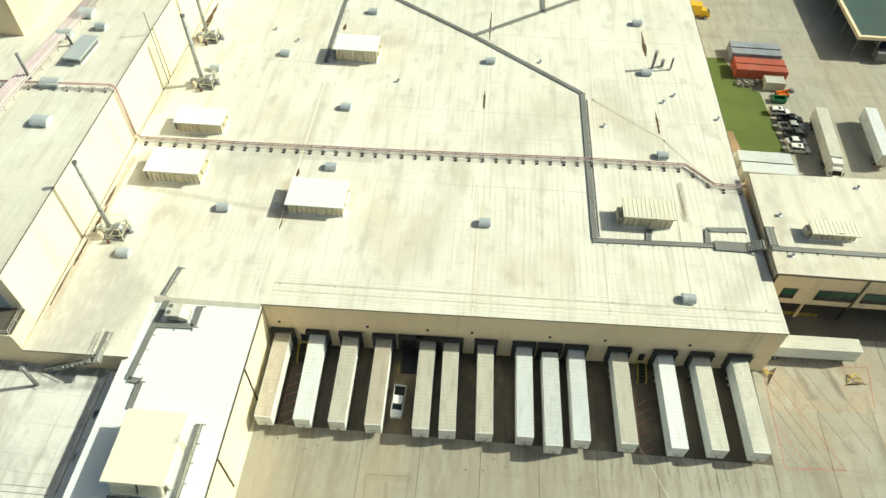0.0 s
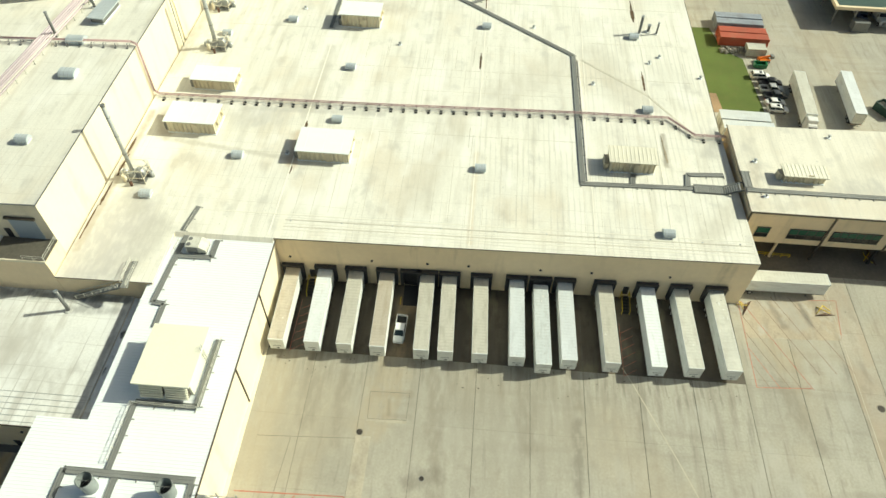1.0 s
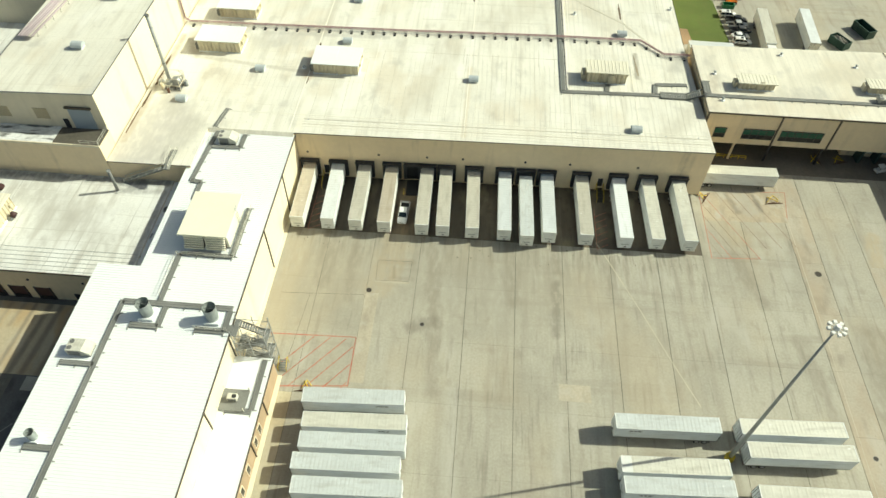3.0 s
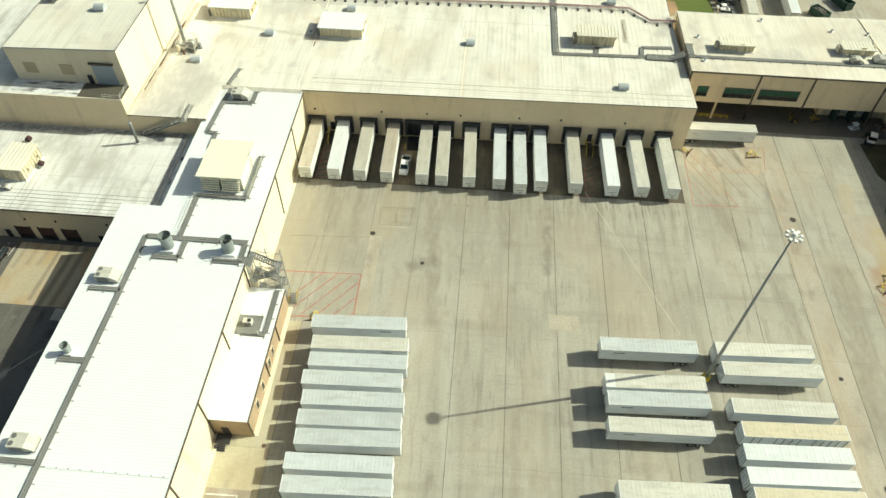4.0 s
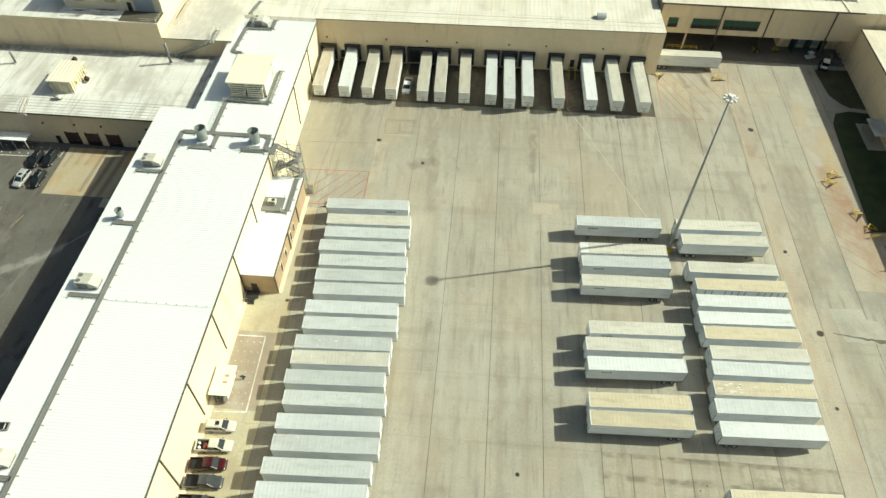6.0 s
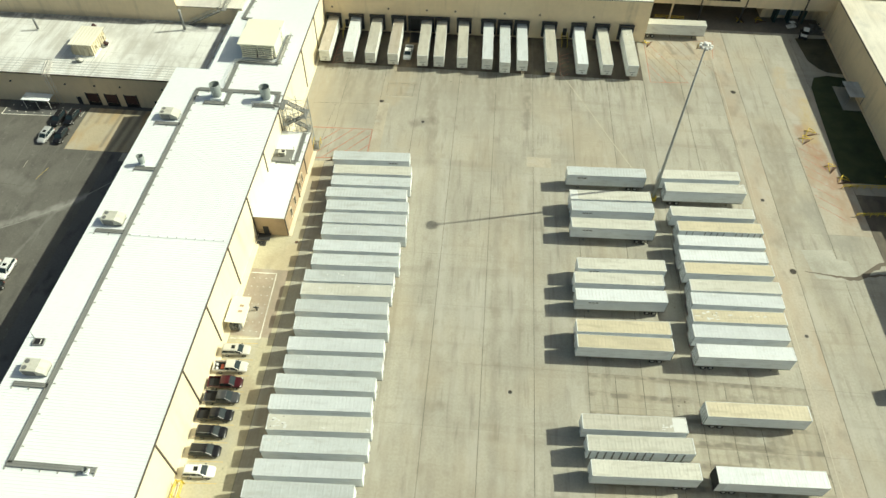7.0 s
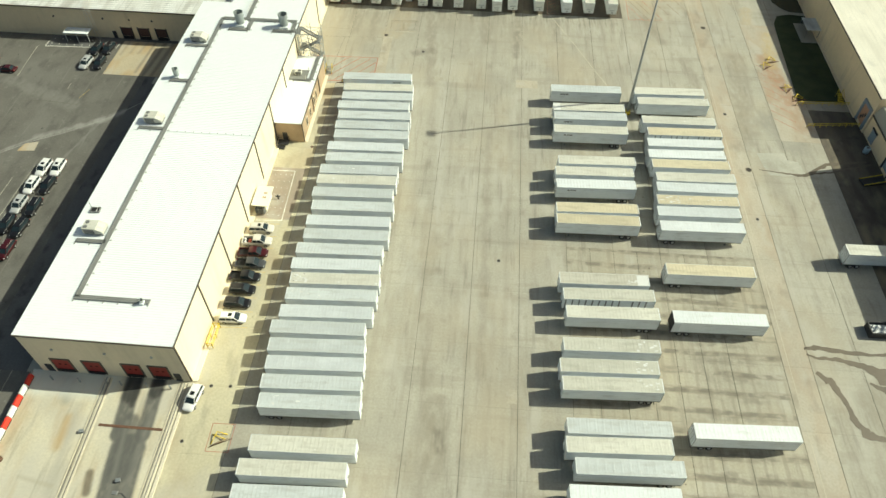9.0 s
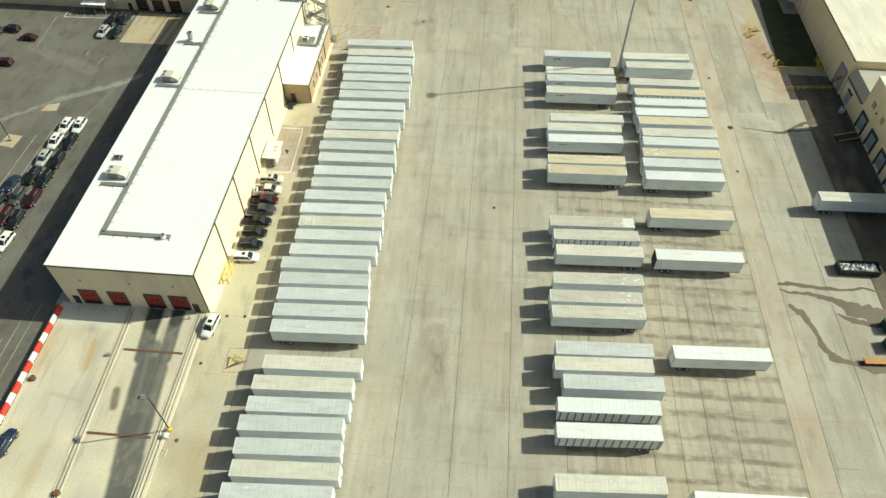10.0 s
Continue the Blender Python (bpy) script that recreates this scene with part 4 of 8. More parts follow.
def roof_repairs(ob, n, x0, x1, seed, scuffs=0):
    """Pieces of pale tape and dark scuffs stuck on a trailer's roof between x0 and x1."""
    rnd = random.Random(seed)
    for k in range(n + scuffs):
        x, y, w, d = rnd.uniform(x0, x1), rnd.uniform(-0.95, 0.95), rnd.uniform(0.08, 0.42), rnd.uniform(0.05, 0.2)
        if k >= n:
            w, d = 0.1, 0.08
        bm = bmesh.new()
        prism(bm, [(-w, -d * 0.7), (-w * 0.3, -d), (w, -d * 0.8), (w * 0.85, d * 0.6), (w * 0.2, d), (-w * 0.9, d * 0.8)], 0, 0.004)
        part("roof_repair", bm, TAPE if k < n else SCUFF, ob, "pale repair tape" if k < n else "dark scuff mark", pose(x, y, 4.103 + 0.0006 * k, 0, 0, rnd.uniform(-12, 12)))


# west row, doors towards the building
L_ROW = [(-17.0, "grey", -9.1), (-21.1, "pale", -8.3), (-24.4, "grey", -8.1), (-27.8, "grey", -8.5), (-31.3, "grey", -7.8), (-34.7, "grey", -7.8),
         (-37.8, "grey", -7.5), (-41.8, "blue", -8.2), (-45.2, "grey", -7.9), (-49.0, "grey", -8.4), (-52.0, "pale", -8.4), (-55.7, "grey", -8.6),
         (-59.4, "grey", -8.0), (-63.4, "blue", -8.2), (-66.9, "grey", -8.0), (-70.6, "grey", -8.6), (-74.2, "blue", -8.7), (-77.6, "pale", -8.2),
         (-81.1, "grey", -8.2), (-84.8, "blue", -8.4), (-88.2, "grey", -9.2), (-91.7, "grey", -8.7), (-95.1, "blue", -8.3), (-98.6, "grey", -8.2),
         (-102.0, "grey", -7.8), (-109.1, "pale", -7.3), (-112.9, "pale", -8.1), (-116.7, "grey", -8.0), (-119.9, "grey", -8.5), (-123.6, "grey", -8.1),
         (-127.1, "pale", -7.7), (-130.6, "grey", -8.2)]
for i, (y, top, xc) in enumerate(L_ROW):
    ob = trailer(pose(xc, y, 0, 0, 0, 182.3 + random.uniform(-0.5, 0.5)), 16.15, top, "white", logo=(-4.6, 1) if i in (0, 1) else None)
    if i in (9, 10, 17, 18, 24):
        roof_repairs(ob, {17: 12}.get(i, 4), 1.0 if i != 17 else 5.0, 7.4, i, {17: 4}.get(i, 0))
# middle row, doors towards the east
M_ROW = [(-17.3, "grey", 40.0, 0), (-24.1, "pale", 40.3, 0), (-27.2, "grey", 40.5, 0), (-31.8, "pale", 40.3, 0), (-41.8, "pale", 41.0, 0), (-45.2, "pale", 40.3, 0),
         (-48.9, "white", 40.4, 0), (-55.6, "beige", 40.2, 0), (-58.8, "beige", 40.2, 0), (-73.4, "dust", 40.3, 0), (-76.8, "dull", 40.9, 1), (-80.7, "pale", 41.3, 0),
         (-87.4, "dull", 40.6, 0), (-91.5, "dull", 39.9, 0), (-94.8, "dull", 40.2, 0), (-102.2, "grey", 40.7, 0), (-105.2, "pale", 40.4, 0), (-108.5, "grey", 41.7, 0),
         (-112.7, "white", 40.7, 1), (-117.0, "white", 40.4, 1), (-125.2, "pale", 40.0, 0)]
for i, (y, top, xc, posts) in enumerate(M_ROW):
    ob = trailer(pose(xc, y, 0, 0, 0, 2.3 + random.uniform(-0.6, 0.6)), 16.15, top, "white", posts=bool(posts), logo=(-5.0, -1) if i in (0, 2, 3, 4, 6) else None)
    if i == 1:
        part("roof_panel", (lambda bm: (box(bm, -7.95, -6.5, -1.24, 1.24, 4.09, 4.112), bm)[-1])(bmesh.new()), TAPE, ob, "newer white panel")
    if i == 9:
        part("roof_panel", (lambda bm: (box(bm, 5.9, 7.9, -1.2, 1.1, 4.09, 4.112), bm)[-1])(bmesh.new()), TAPE, ob, "newer white panel")
    if i in (9, 12, 13, 14):
        roof_repairs(ob, 9, 4.2, 7.4, 40 + i)
# east row, doors towards the west
R_ROW = [(-16.5, "pale", 59.2, 0), (-20.2, "pale", 59.7, 0), (-27.0, "pale", 60.0, 0), (-30.8, "beige", 60.8, 1), (-34.5, "white", 60.4, 0), (-38.1, "white", 60.2, 0),
         (-41.2, "beige", 60.6, 0), (-45.1, "pale", 61.0, 0), (-48.2, "blue", 60.8, 0), (-51.8, "beige", 60.4, 0), (-55.0, "blue", 60.1, 0), (-58.9, "white", 60.2, 0),
         (-69.7, "beige", 59.9, 0), (-80.3, "white", 59.8, 0), (-101.4, "white", 60.2, 0), (-126.3, "white", 60.0, 0)]
for i, (y, top, xc, posts) in enumerate(R_ROW):
    ob = trailer(pose(xc, y, 0, 0, 0, 182.0 + random.uniform(-0.6, 0.6)), 16.15, top, "white", posts=bool(posts), label="white box trailer with its rear doors folded open" if i == 13 else "")
    if i in (9, 15):
        roof_repairs(ob, 14, 3.6, 7.6, 80 + i, 3)
        roof_repairs(ob, 5, -7, 3, 90 + i)
    if i == 13:
        for o in [c for c in ob.children if c.name.split(".")[0] == "door"]:
            for c in list(o.children):
                bpy.data.objects.remove(c)
            bpy.data.objects.remove(o)
        # Black panel on the closed body end stands for the unlit hold.
        part("dark_interior", (lambda bm: (box(bm, 8.06, 8.09, -1.18, 1.18, 1.3, 3.9), bm)[-1])(bmesh.new()), BLACK, ob, "black panel standing for the unlit cargo hold")
        for sgn in (-1, 1):
            part("open_door", (lambda bm: (box(bm, 6.9, 8.05, sgn * 1.34 - 0.03, sgn * 1.34 + 0.03, 1.25, 3.95, 0.01), bm)[-1])(bmesh.new()), PAINTS["white"], ob)
# at the loading docks, doors against the warehouse
D_ROW = [(-26.4, 19.75, "rust"), (-20.5, 19.85, "white"), (-15.0, 19.9, "dust"), (-9.4, 19.9, "rust"), (-2.1, 19.9, "dust"), (1.9, 19.95, "dust"), (7.6, 20.0, "dust"),
         (13.9, 20.0, "blue"), (18.2, 19.0, "grey"), (22.5, 20.2, "blue"), (29.6, 20.25, "dust"), (37.1, 20.2, "white"), (43.1, 20.45, "pale"), (49.3, 20.55, "pale")]
for x, y, top in D_ROW:
    ob = trailer(pose(x - 0.02 * 8.07, y + 8.07, 0, 0, 0, 91.3 + random.uniform(-0.4, 0.4)), 16.15, top, "white" if top == "white" else "pale",
            label="%s box trailer backed against a loading dock" % WORDS[top], group="trailers at the docks")
    if x in (-20.5, 18.2, 22.5, 49.3):
        roof_repairs(ob, 4, 2.0, 7.2, int(x), 2 if x > 40 else 0)
trailer(pose(61.85, 41.0, 0, 0, 0, 181.0), 16.15, "pale", "pale", label="pale box trailer parked in front of the drive-through")
trailer(pose(94.6, -62.0, 0, 0, 0, 182), 16.15, "pale", "white", label="white box trailer standing half in a building's shade")


# ---- loading docks ----
for i, (x, y, top) in enumerate(D_ROW + [(-5.4, 0, "")]):
    x = x - 0.36 if top else x
    yw = dock_y(x)
    bay = thing("loading_dock", pose(x, yw, 0, 0, 0, 1.3), "black padded dock shelter with a shut door" if top else "empty loading dock with a dark leveller plate", "loading dock", "loading docks")
    shared("dock door", "door", lambda b: box(b, -1.35, 1.35, -0.1, 0.02, 1.2, 4.1, 0.02), STEEL_DARK, bay)
    shared("dock bumper", "bumper", lambda b: box(b, -1.3, 1.3, -0.3, 0.0, 0.6, 1.15, 0.03), BLACK, bay)
    for s in (-1, 1):
        shared(("dock side", s), "side_pad", lambda b: box(b, s * 1.62 - 0.3, s * 1.62 + 0.3, -0.75, 0.0, 0.9, 4.45, 0.05), BLACK_PAINT, bay)
    shared("dock head", "header", lambda b: (box(b, -1.95, 1.95, -0.8, 0.0, 4.45, 5.0, 0.05), box(b, -1.98, 1.98, -0.84, -0.78, 4.9, 5.04)), BLACK_PAINT, bay)
    if not top:
        shared("leveller", "leveller_plate", lambda b: box(b, -1.3, 1.3, -4.6, 0.0, 0.02, 0.16, 0.02), BLACK_PAINT, bay)
        shared("black door", "inner_door", lambda b: box(b, -1.32, 1.32, -0.14, -0.1, 1.2, 4.1), BLACK, bay)
        for s in (-1, 1):
            shared(("guide", s), "yellow_guide", lambda b: beam(b, (s * 1.7, -3.0, 0.4), (s * 1.7, -4.6, 0.3), 0.1, 0.18), YELLOW, bay)
for x in (-23.5, 33.4):
    st = thing("dock_stair", pose(x, dock_y(x), 0, 0, 0, 1.3), "yellow-railed steel stair beside a dock door", "stairs", "dock stairs")
    for s in (-1, 1):
        part("rail", *[(lambda bm: (beam(bm, (s * 0.7, -0.3, 2.2), (s * 0.7, -3.8, 1.0), 0.1, 0.1), beam(bm, (s * 0.7, -3.8, 1.0), (s * 0.7, -3.8, 0), 0.1, 0.1), beam(bm, (s * 0.7, -0.3, 2.2), (s * 0.7, -0.3, 0), 0.1, 0.1), bm)[-1])(bmesh.new())], YELLOW, st)
    for k in range(6):
        shared(("tread", k), "tread", lambda b: box(b, -0.65, 0.65, -3.7 + k * 0.55, -3.2 + k * 0.55, 0.18 * k, 0.18 * k + 0.08), BLACK_PAINT, st)
    shared("stair door", "door", lambda b: box(b, -0.5, 0.5, -0.06, 0.02, 1.1, 3.2), BLACK_PAINT, st)
for x in (-27.0, -12.4, 4.8, 17.5, 26.5, 40.2, -2.5):
    solid("wall_vent", lambda b: tube(b, (x, dock_y(x) - 0.14, 6.7), (x, dock_y(x) + 0.1, 6.7), 0.24, sides=10), BLACK_PAINT, parent=main)

# ---- roof strips, seams and stains on the warehouse ----
SEAM = surface("grimy roof seam", (0.56, 0.53, 0.44), 0.85, fine=2, amount=0.15)
PALE_SEAM = surface("patched roof coating", (0.78, 0.755, 0.66), 0.7, fine=2, big=0.4, amount=0.05)
RUST = surface("brown runoff stain", (0.10, 0.06, 0.03), 0.9, fine=3, amount=0.35)


def strip(points, width, z, material, parent, name="roof_seam", high=0.035):
    bm = bmesh.new()
    for a, b in zip(points, points[1:]):
        beam(bm, (*a, z + high / 2), (*b, z + high / 2), width, high)
    return part(name, bm, material, parent)


for pts, w in (([(4.6, 36.6), (4.8, 130)], 0.22), ([(26.4, 37.2), (26.9, 92.8), (27.6, 150)], 0.2), ([(-30.2, 36.0), (-29.6, 120)], 0.22),
               ([(40.0, 39.0), (40.6, 140)], 0.2), ([(-16.5, 56), (-16.2, 70)], 0.14)):
    strip(pts, w, DOCK_Z, PALE_SEAM, main)
for k, (y, w) in enumerate(((37.9, 0.14), (38.6, 0.18), (39.3, 0.14), (40.2, 0.22), (41.2, 0.12))):
    strip([(-28 if k < 4 else -44, y - 0.5), (53.6, y + 0.35 + 0.5)], w, DOCK_Z, SEAM if k % 2 else PALE_SEAM, main)
strip([(26.5, 92.8), (39.7, 81.7), (47.5, 70.2)], 0.45, DOCK_Z, SEAM, main)
for y, x0, x1 in ((56.4, -44, -24), (78.5, -8, 24), (99.0, -55, -33), (99.5, 28, 50), (86.0, -25, 50), (114.0, -20, 50), (64.6, -15, 24)):
    strip([(x0, y), (x1, y + 0.6)], 0.08, DOCK_Z, SEAM, main, high=0.012)
for x in [-27 + 3.05 * i for i in range(27)]:
    if abs(x - 4.6) > 1 and abs(x - 26.4) > 1:
        strip([(x, dock_y(x) + 4.5 + 2 * random.random()), (x + 0.1, 52 + 14 * random.random())], 0.07, DOCK_Z, SEAM, main, high=0.012)
for k in range(46):
    x, y = random.uniform(-57, 50), random.choice((58, 76, 86, 100))
    strip([(x, y + random.uniform(0, 4)), (x + 0.1, y + random.uniform(7, 12))], 0.09, DOCK_Z, SEAM, main, high=0.011)


BLOTS = [0]


def blot(name, x, y, length, width, z, material, parent, turn=0.0, seed=0):
    """A flat stain with a ragged, tapering outline, long in y."""
    BLOTS[0] += 1
    z += 0.0007 * (BLOTS[0] % 24)
    rnd = random.Random(seed * 7 + int(x * 13))
    left, right, n = [], [], 9
    for i in range(n + 1):
        u = i / n
        w = width * (0.25 + 0.75 * math.sin(math.pi * min(1, 0.12 + u * 0.9))) * rnd.uniform(0.55, 1.1) / 2
        left.append((-w, (u - 0.5) * length)), right.append((w * rnd.uniform(0.7, 1.2), (u - 0.5) * length))
    bm = bmesh.new()
    prism(bm, left[::-1] + right, 0, 0.006)
    return part(name, bm, material, parent, at=pose(x, y, z, 0, 0, turn))


for x, y, l, w in ((4.6, 117.5, 12, 0.8), (4.2, 90.2, 6, 0.6), (39.6, 114.0, 9.5, 0.9), (39.5, 86.5, 7, 0.6), (-29.7, 65.3, 2.2, 0.7), (-29.9, 52.3, 2.4, 0.5),
                   (-29.2, 113.7, 2.5, 1.0), (-61.4, 50.5, 6, 0.9), (-61.7, 43.0, 6, 0.7), (-61.8, 56.0, 5, 0.6), (-61.0, 113.5, 14, 1.2), (-62.0, 36.0, 8, 0.5)):
    blot("brown_stain", x, y, l, w, DOCK_Z + 0.003, RUST, main, seed=1)
blot("brown_stain", 41.3, 64.8, 8, 0.55, DOCK_Z + 0.036, surface("grey runoff stain", (0.30, 0.26, 0.19), 0.9, amount=0.3), main, 3)
# ---- walkways of grey grating ----
ZW = WHITE_Z + 0.05
SLEEPER = surface("walkway batten", (0.34, 0.34, 0.31), 0.8, amount=0.15)


def walkway(points, z, width=0.95, posts=True, label="grey grating walkway laid across the roof", cat="walkway"):
    ob = thing("roof_walkway", Matrix(), label, cat, "roof walkways")
    for a, b in zip(points, points[1:]):
        bm = bmesh.new()
        beam(bm, (*a, z + 0.16), (*b, z + 0.16), width, 0.07)
        part("deck", bm, GRATE, ob)
        d = (Vector(b) - Vector(a))
        u = Vector((-d.y, d.x)).normalized()
        for k in (-1, 0, 1):
            bm = bmesh.new()
            e = u * (k * (width / 2 - 0.04))
            beam(bm, (*(Vector(a) + e), z + 0.215), (*(Vector(b) + e), z + 0.215), 0.09 if k else 0.05, 0.05)
            part("edge_angle" if k else "centre_bar", bm, STEEL_DARK, ob)
        n = max(1, int(d.length / 2.4))
        for k in range(n + 1):
            p = Vector(a) + d * (k / n)
            bm = bmesh.new()
            q, r = p - u * (width / 2 + 0.4), p + u * (width / 2 + 0.12)
            beam(bm, (*q, z + 0.06), (*r, z + 0.06), 0.13, 0.12)
            part("sleeper", bm, SLEEPER, ob)
    return ob


walkway([(24.9, 53.9), (24.7, 94.2)], DOCK_Z)
walkway([(24.7, 94.2), (0.8, 113.0), (-40, 142)], DOCK_Z)
walkway([(0.8, 113.2), (25.1, 131.3), (44, 146)], DOCK_Z)
walkway([(16.8, 124.6), (16.8, 150)], DOCK_Z)
walkway([(24.5, 53.6), (45.4, 54.3)], DOCK_Z)
walkway([(34.2, 54.4), (34.5, 57.1)], DOCK_Z)
walkway([(44.4, 54.6), (44.8, 57.9), (51.6, 58.4)], DOCK_Z)
walkway([(-31.0, 99.6), (-30.6, 140)], DOCK_Z, 0.8, label="dark cable tray crossing the roof", cat="cable tray")
walkway([(54.4, 53.3), (102, 53.6)], EAST_Z)
walkway([(-45.0, 35.5), (-44.0, 41.2)], DOCK_Z, 0.8, label="dark grating walkway stepping up onto the warehouse roof")
walkway([(54.9, 54.0), (54.9, 58.2)], EAST_Z, 1.4)
gang = thing("roof_gangway", Matrix(), "wide grey grating gangway with stair treads between roofs", "gangway")
for k in range(22):
    x = 45.6 + k * 0.37
    shared("gang tread", "tread", lambda b: box(b, -0.15, 0.15, -1.0, 1.0, 0, 0.06), GRATE, gang, pose(x, 54.3, DOCK_Z + 0.3 + max(0, k - 14) * 0.16))
for s in (-1, 1):
    part("stringer", (lambda bm: (beam(bm, (45.5, 54.3 + s, DOCK_Z + 0.15), (51.0, 54.3 + s, DOCK_Z + 0.15), 0.12, 0.3), beam(bm, (51.0, 54.3 + s, DOCK_Z + 0.15), (54.0, 54.3 + s, EAST_Z), 0.12, 0.3), bm)[-1])(bmesh.new()), STEEL_DARK, gang)
strip([(25.9, 54.6), (25.75, 92.6)], 0.28, DOCK_Z, PIPE_WHITE, main, "white_conduit", 0.22)


def rail(points, height=1.05, mat=RAIL_PAINT, name="handrail", label="grey tubular steel handrail", group="handrails", r=0.035):
    ob = thing(name, Matrix(), label, "railing", group)
    for a, b in zip(points, points[1:]):
        a, b = Vector(a), Vector(b)
        for h in (height, height * 0.55):
            bm = bmesh.new()
            tube(bm, a + Vector((0, 0, h)), b + Vector((0, 0, h)), r, sides=6)
            part("bar", bm, mat, ob)
        n = max(1, int((b - a).length / 1.5))
        for k in range(n + 1):
            p = a.lerp(b, k / n)
            bm = bmesh.new()
            tube(bm, p, p + Vector((0, 0, height)), r, sides=6)
            part("post", bm, mat, ob)
    return ob


# white roof walkways
walkway([(-47.5, -90.2), (-47.5, -7.0)], ZW, 0.85)
walkway([(-47.9, -90.3), (-35.4, -90.3)], ZW, 0.85)
walkway([(-47.5, -7.2), (-29.6, -7.2)], ZW, 1.0)
walkway([(-41.6, -6.7), (-41.6, 3.2)], ZW, 0.85)
walkway([(-41.6, 3.3), (-32.6, 3.3)], ZW, 0.9)
walkway([(-32.6, 3.4), (-32.6, 14.6)], ZW, 0.9)
walkway([(-43.3, 16.0), (-43.3, 20.4), (-45.2, 20.6), (-44.6, 31.0), (-43.6, 40.0)], ZW, 0.85)
walkway([(-44.2, 30.2), (-38.6, 30.4), (-38.6, 34.2)], ZW, 0.9)
for x, y in ((-42.6, -9.9), (-32.1, -9.9)):
    walkway([(x - 2.3, y - 1.6), (x + 2.3, y - 1.6)], ZW, 1.0)
    walkway([(x + 2.3, y - 1.6), (x + 2.3, y + 2.2)], ZW, 0.9)
for x, y in ((-50.2, -17.0), (-50.4, -46.3), (-50.2, -76.6)):
    walkway([(x - 2.6, y - 1.9), (x + 2.6, y - 1.9)], ZW, 0.8)
walkway([(-52.0, -32.2), (-48.0, -32.2)], ZW, 0.9)
rail([(-41.9, 3.0, ZW), (-32.2, 3.0, ZW), (-32.2, 14.6, ZW)])
rail([(-42.0, -5.6, ZW), (-42.0, 3.0, ZW)])
rail([(-45.1, 31.2, ZW), (-44.2, 40.0, ZW)], label="grey handrail leading up to the warehouse roof")
rail([(-34.6, -11.4, ZW), (-29.3, -11.4, ZW)])


# ---- rooftop plant rooms ----
CREAM = surface("cream ribbed sheet", (0.72, 0.69, 0.57), 0.6, fine=2, amount=0.05)
CORR = surface("cream corrugated sheet", (0.66, 0.60, 0.445), 0.6, fine=2, amount=0.08, dirt=(0.36, 0.29, 0.18), dirt_at=0.62, stretch=(0.6, 0.6, 0.12))


def plant_room(x0, x1, y0, y1, z0, z1, ribs, label, door=True):
    ob = thing("plant_room", Matrix(), label, "plant room", "rooftop plant rooms")
    bm = bmesh.new()
    corrugated(bm, x0, x1, y0, y1, z0 + 0.15, z1, 0.85, 0.2)
    part("wall", bm, CORR, ob)
    bm = bmesh.new()
    ribbed(bm, x0 - 0.35, x1 + 0.35, y0 - 0.45, y1 + 0.3, z1 + 0.16, 0.75 if ribs else 3.2, 0.1 if ribs else 0.04, 0.05 if ribs else 0.03, "y", 0.16)
    part("roof", bm, CREAM if ribs else ROOF_WHITE, ob)
    bm = bmesh.new()
    box(bm, x0 - 0.15, x1 + 0.15, y0 - 0.15, y1 + 0.15, z0, z0 + 0.15)
    part("curb", bm, ROOF_WHITE, ob)
    if door:
        bm = bmesh.new()
        box(bm, x0 + (x1 - x0) * 0.55, x0 + (x1 - x0) * 0.55 + 0.95, y0 - 0.1, y0 + 0.02, z0 + 0.15, z0 + 2.2)
        part("door", bm, CORR, ob)
    for k in (0.25, 0.8):
        bm = bmesh.new()
        box(bm, x1 - 0.05, x1 + 0.45, y0 + (y1 - y0) * k, y0 + (y1 - y0) * k + 0.7, z0 + 1.3, z0 + 2.0, 0.04)
        part("side_vent", bm, CORR, ob)
    bm = bmesh.new()
    box(bm, x0 - 0.9, x0 - 0.1, y0 + 0.6, y1 - 0.6, z0, z0 + 1.5, 0.05)
    part("duct_box", bm, CORR if ribs else STEEL_DARK, ob)
    return ob


plant_room(-29.0, -19.3, 54.9, 61.0, DOCK_Z, 14.3, False, "cream corrugated plant room with a white roof")
plant_room(-56.0, -46.6, 60.4, 66.0, DOCK_Z, 14.6, False, "cream corrugated plant room with a white roof")
plant_room(-55.2, -46.5, 74.2, 78.4, DOCK_Z, 14.3, False, "small cream corrugated plant room behind the pipes")
plant_room(-28.6, -19.8, 100.3, 105.4, DOCK_Z, 15.0, False, "cream corrugated plant room beside a cable tray")
plant_room(29.9, 38.3, 57.4, 61.3, DOCK_Z, 14.5, True, "cream plant room with a ribbed cream roof")
plant_room(61.4, 68.8, 56.0, 58.6, EAST_Z, 15.1, True, "small cream plant room with a ribbed roof")
plant_room(88.6, 95.4, 57.2, 59.8, EAST_Z, 14.9, True, "small cream plant room with a ribbed roof")
plant_room(-82.6, -77.8, 7.4, 14.4, LOW_Z, 10.5, True, "cream sheet-clad plant room on a weathered roof")
CREAM_PANEL = surface("bright cream panels", (0.78, 0.76, 0.62), 0.6, amount=0.04)
pent = thing("penthouse", Matrix(), "large cream air-handling penthouse raised over the white roof", "air handler")
part("casing", (lambda bm: (box(bm, -41.0, -33.3, 4.9, 14.0, ZW + 0.6, 15.0, 0.05), bm)[-1])(bmesh.new()), CREAM_PANEL, pent)
part("roof", (lambda bm: (box(bm, -41.4, -33.0, 4.2, 14.3, 15.0, 15.25, 0.04), bm)[-1])(bmesh.new()), CREAM_PANEL, pent)
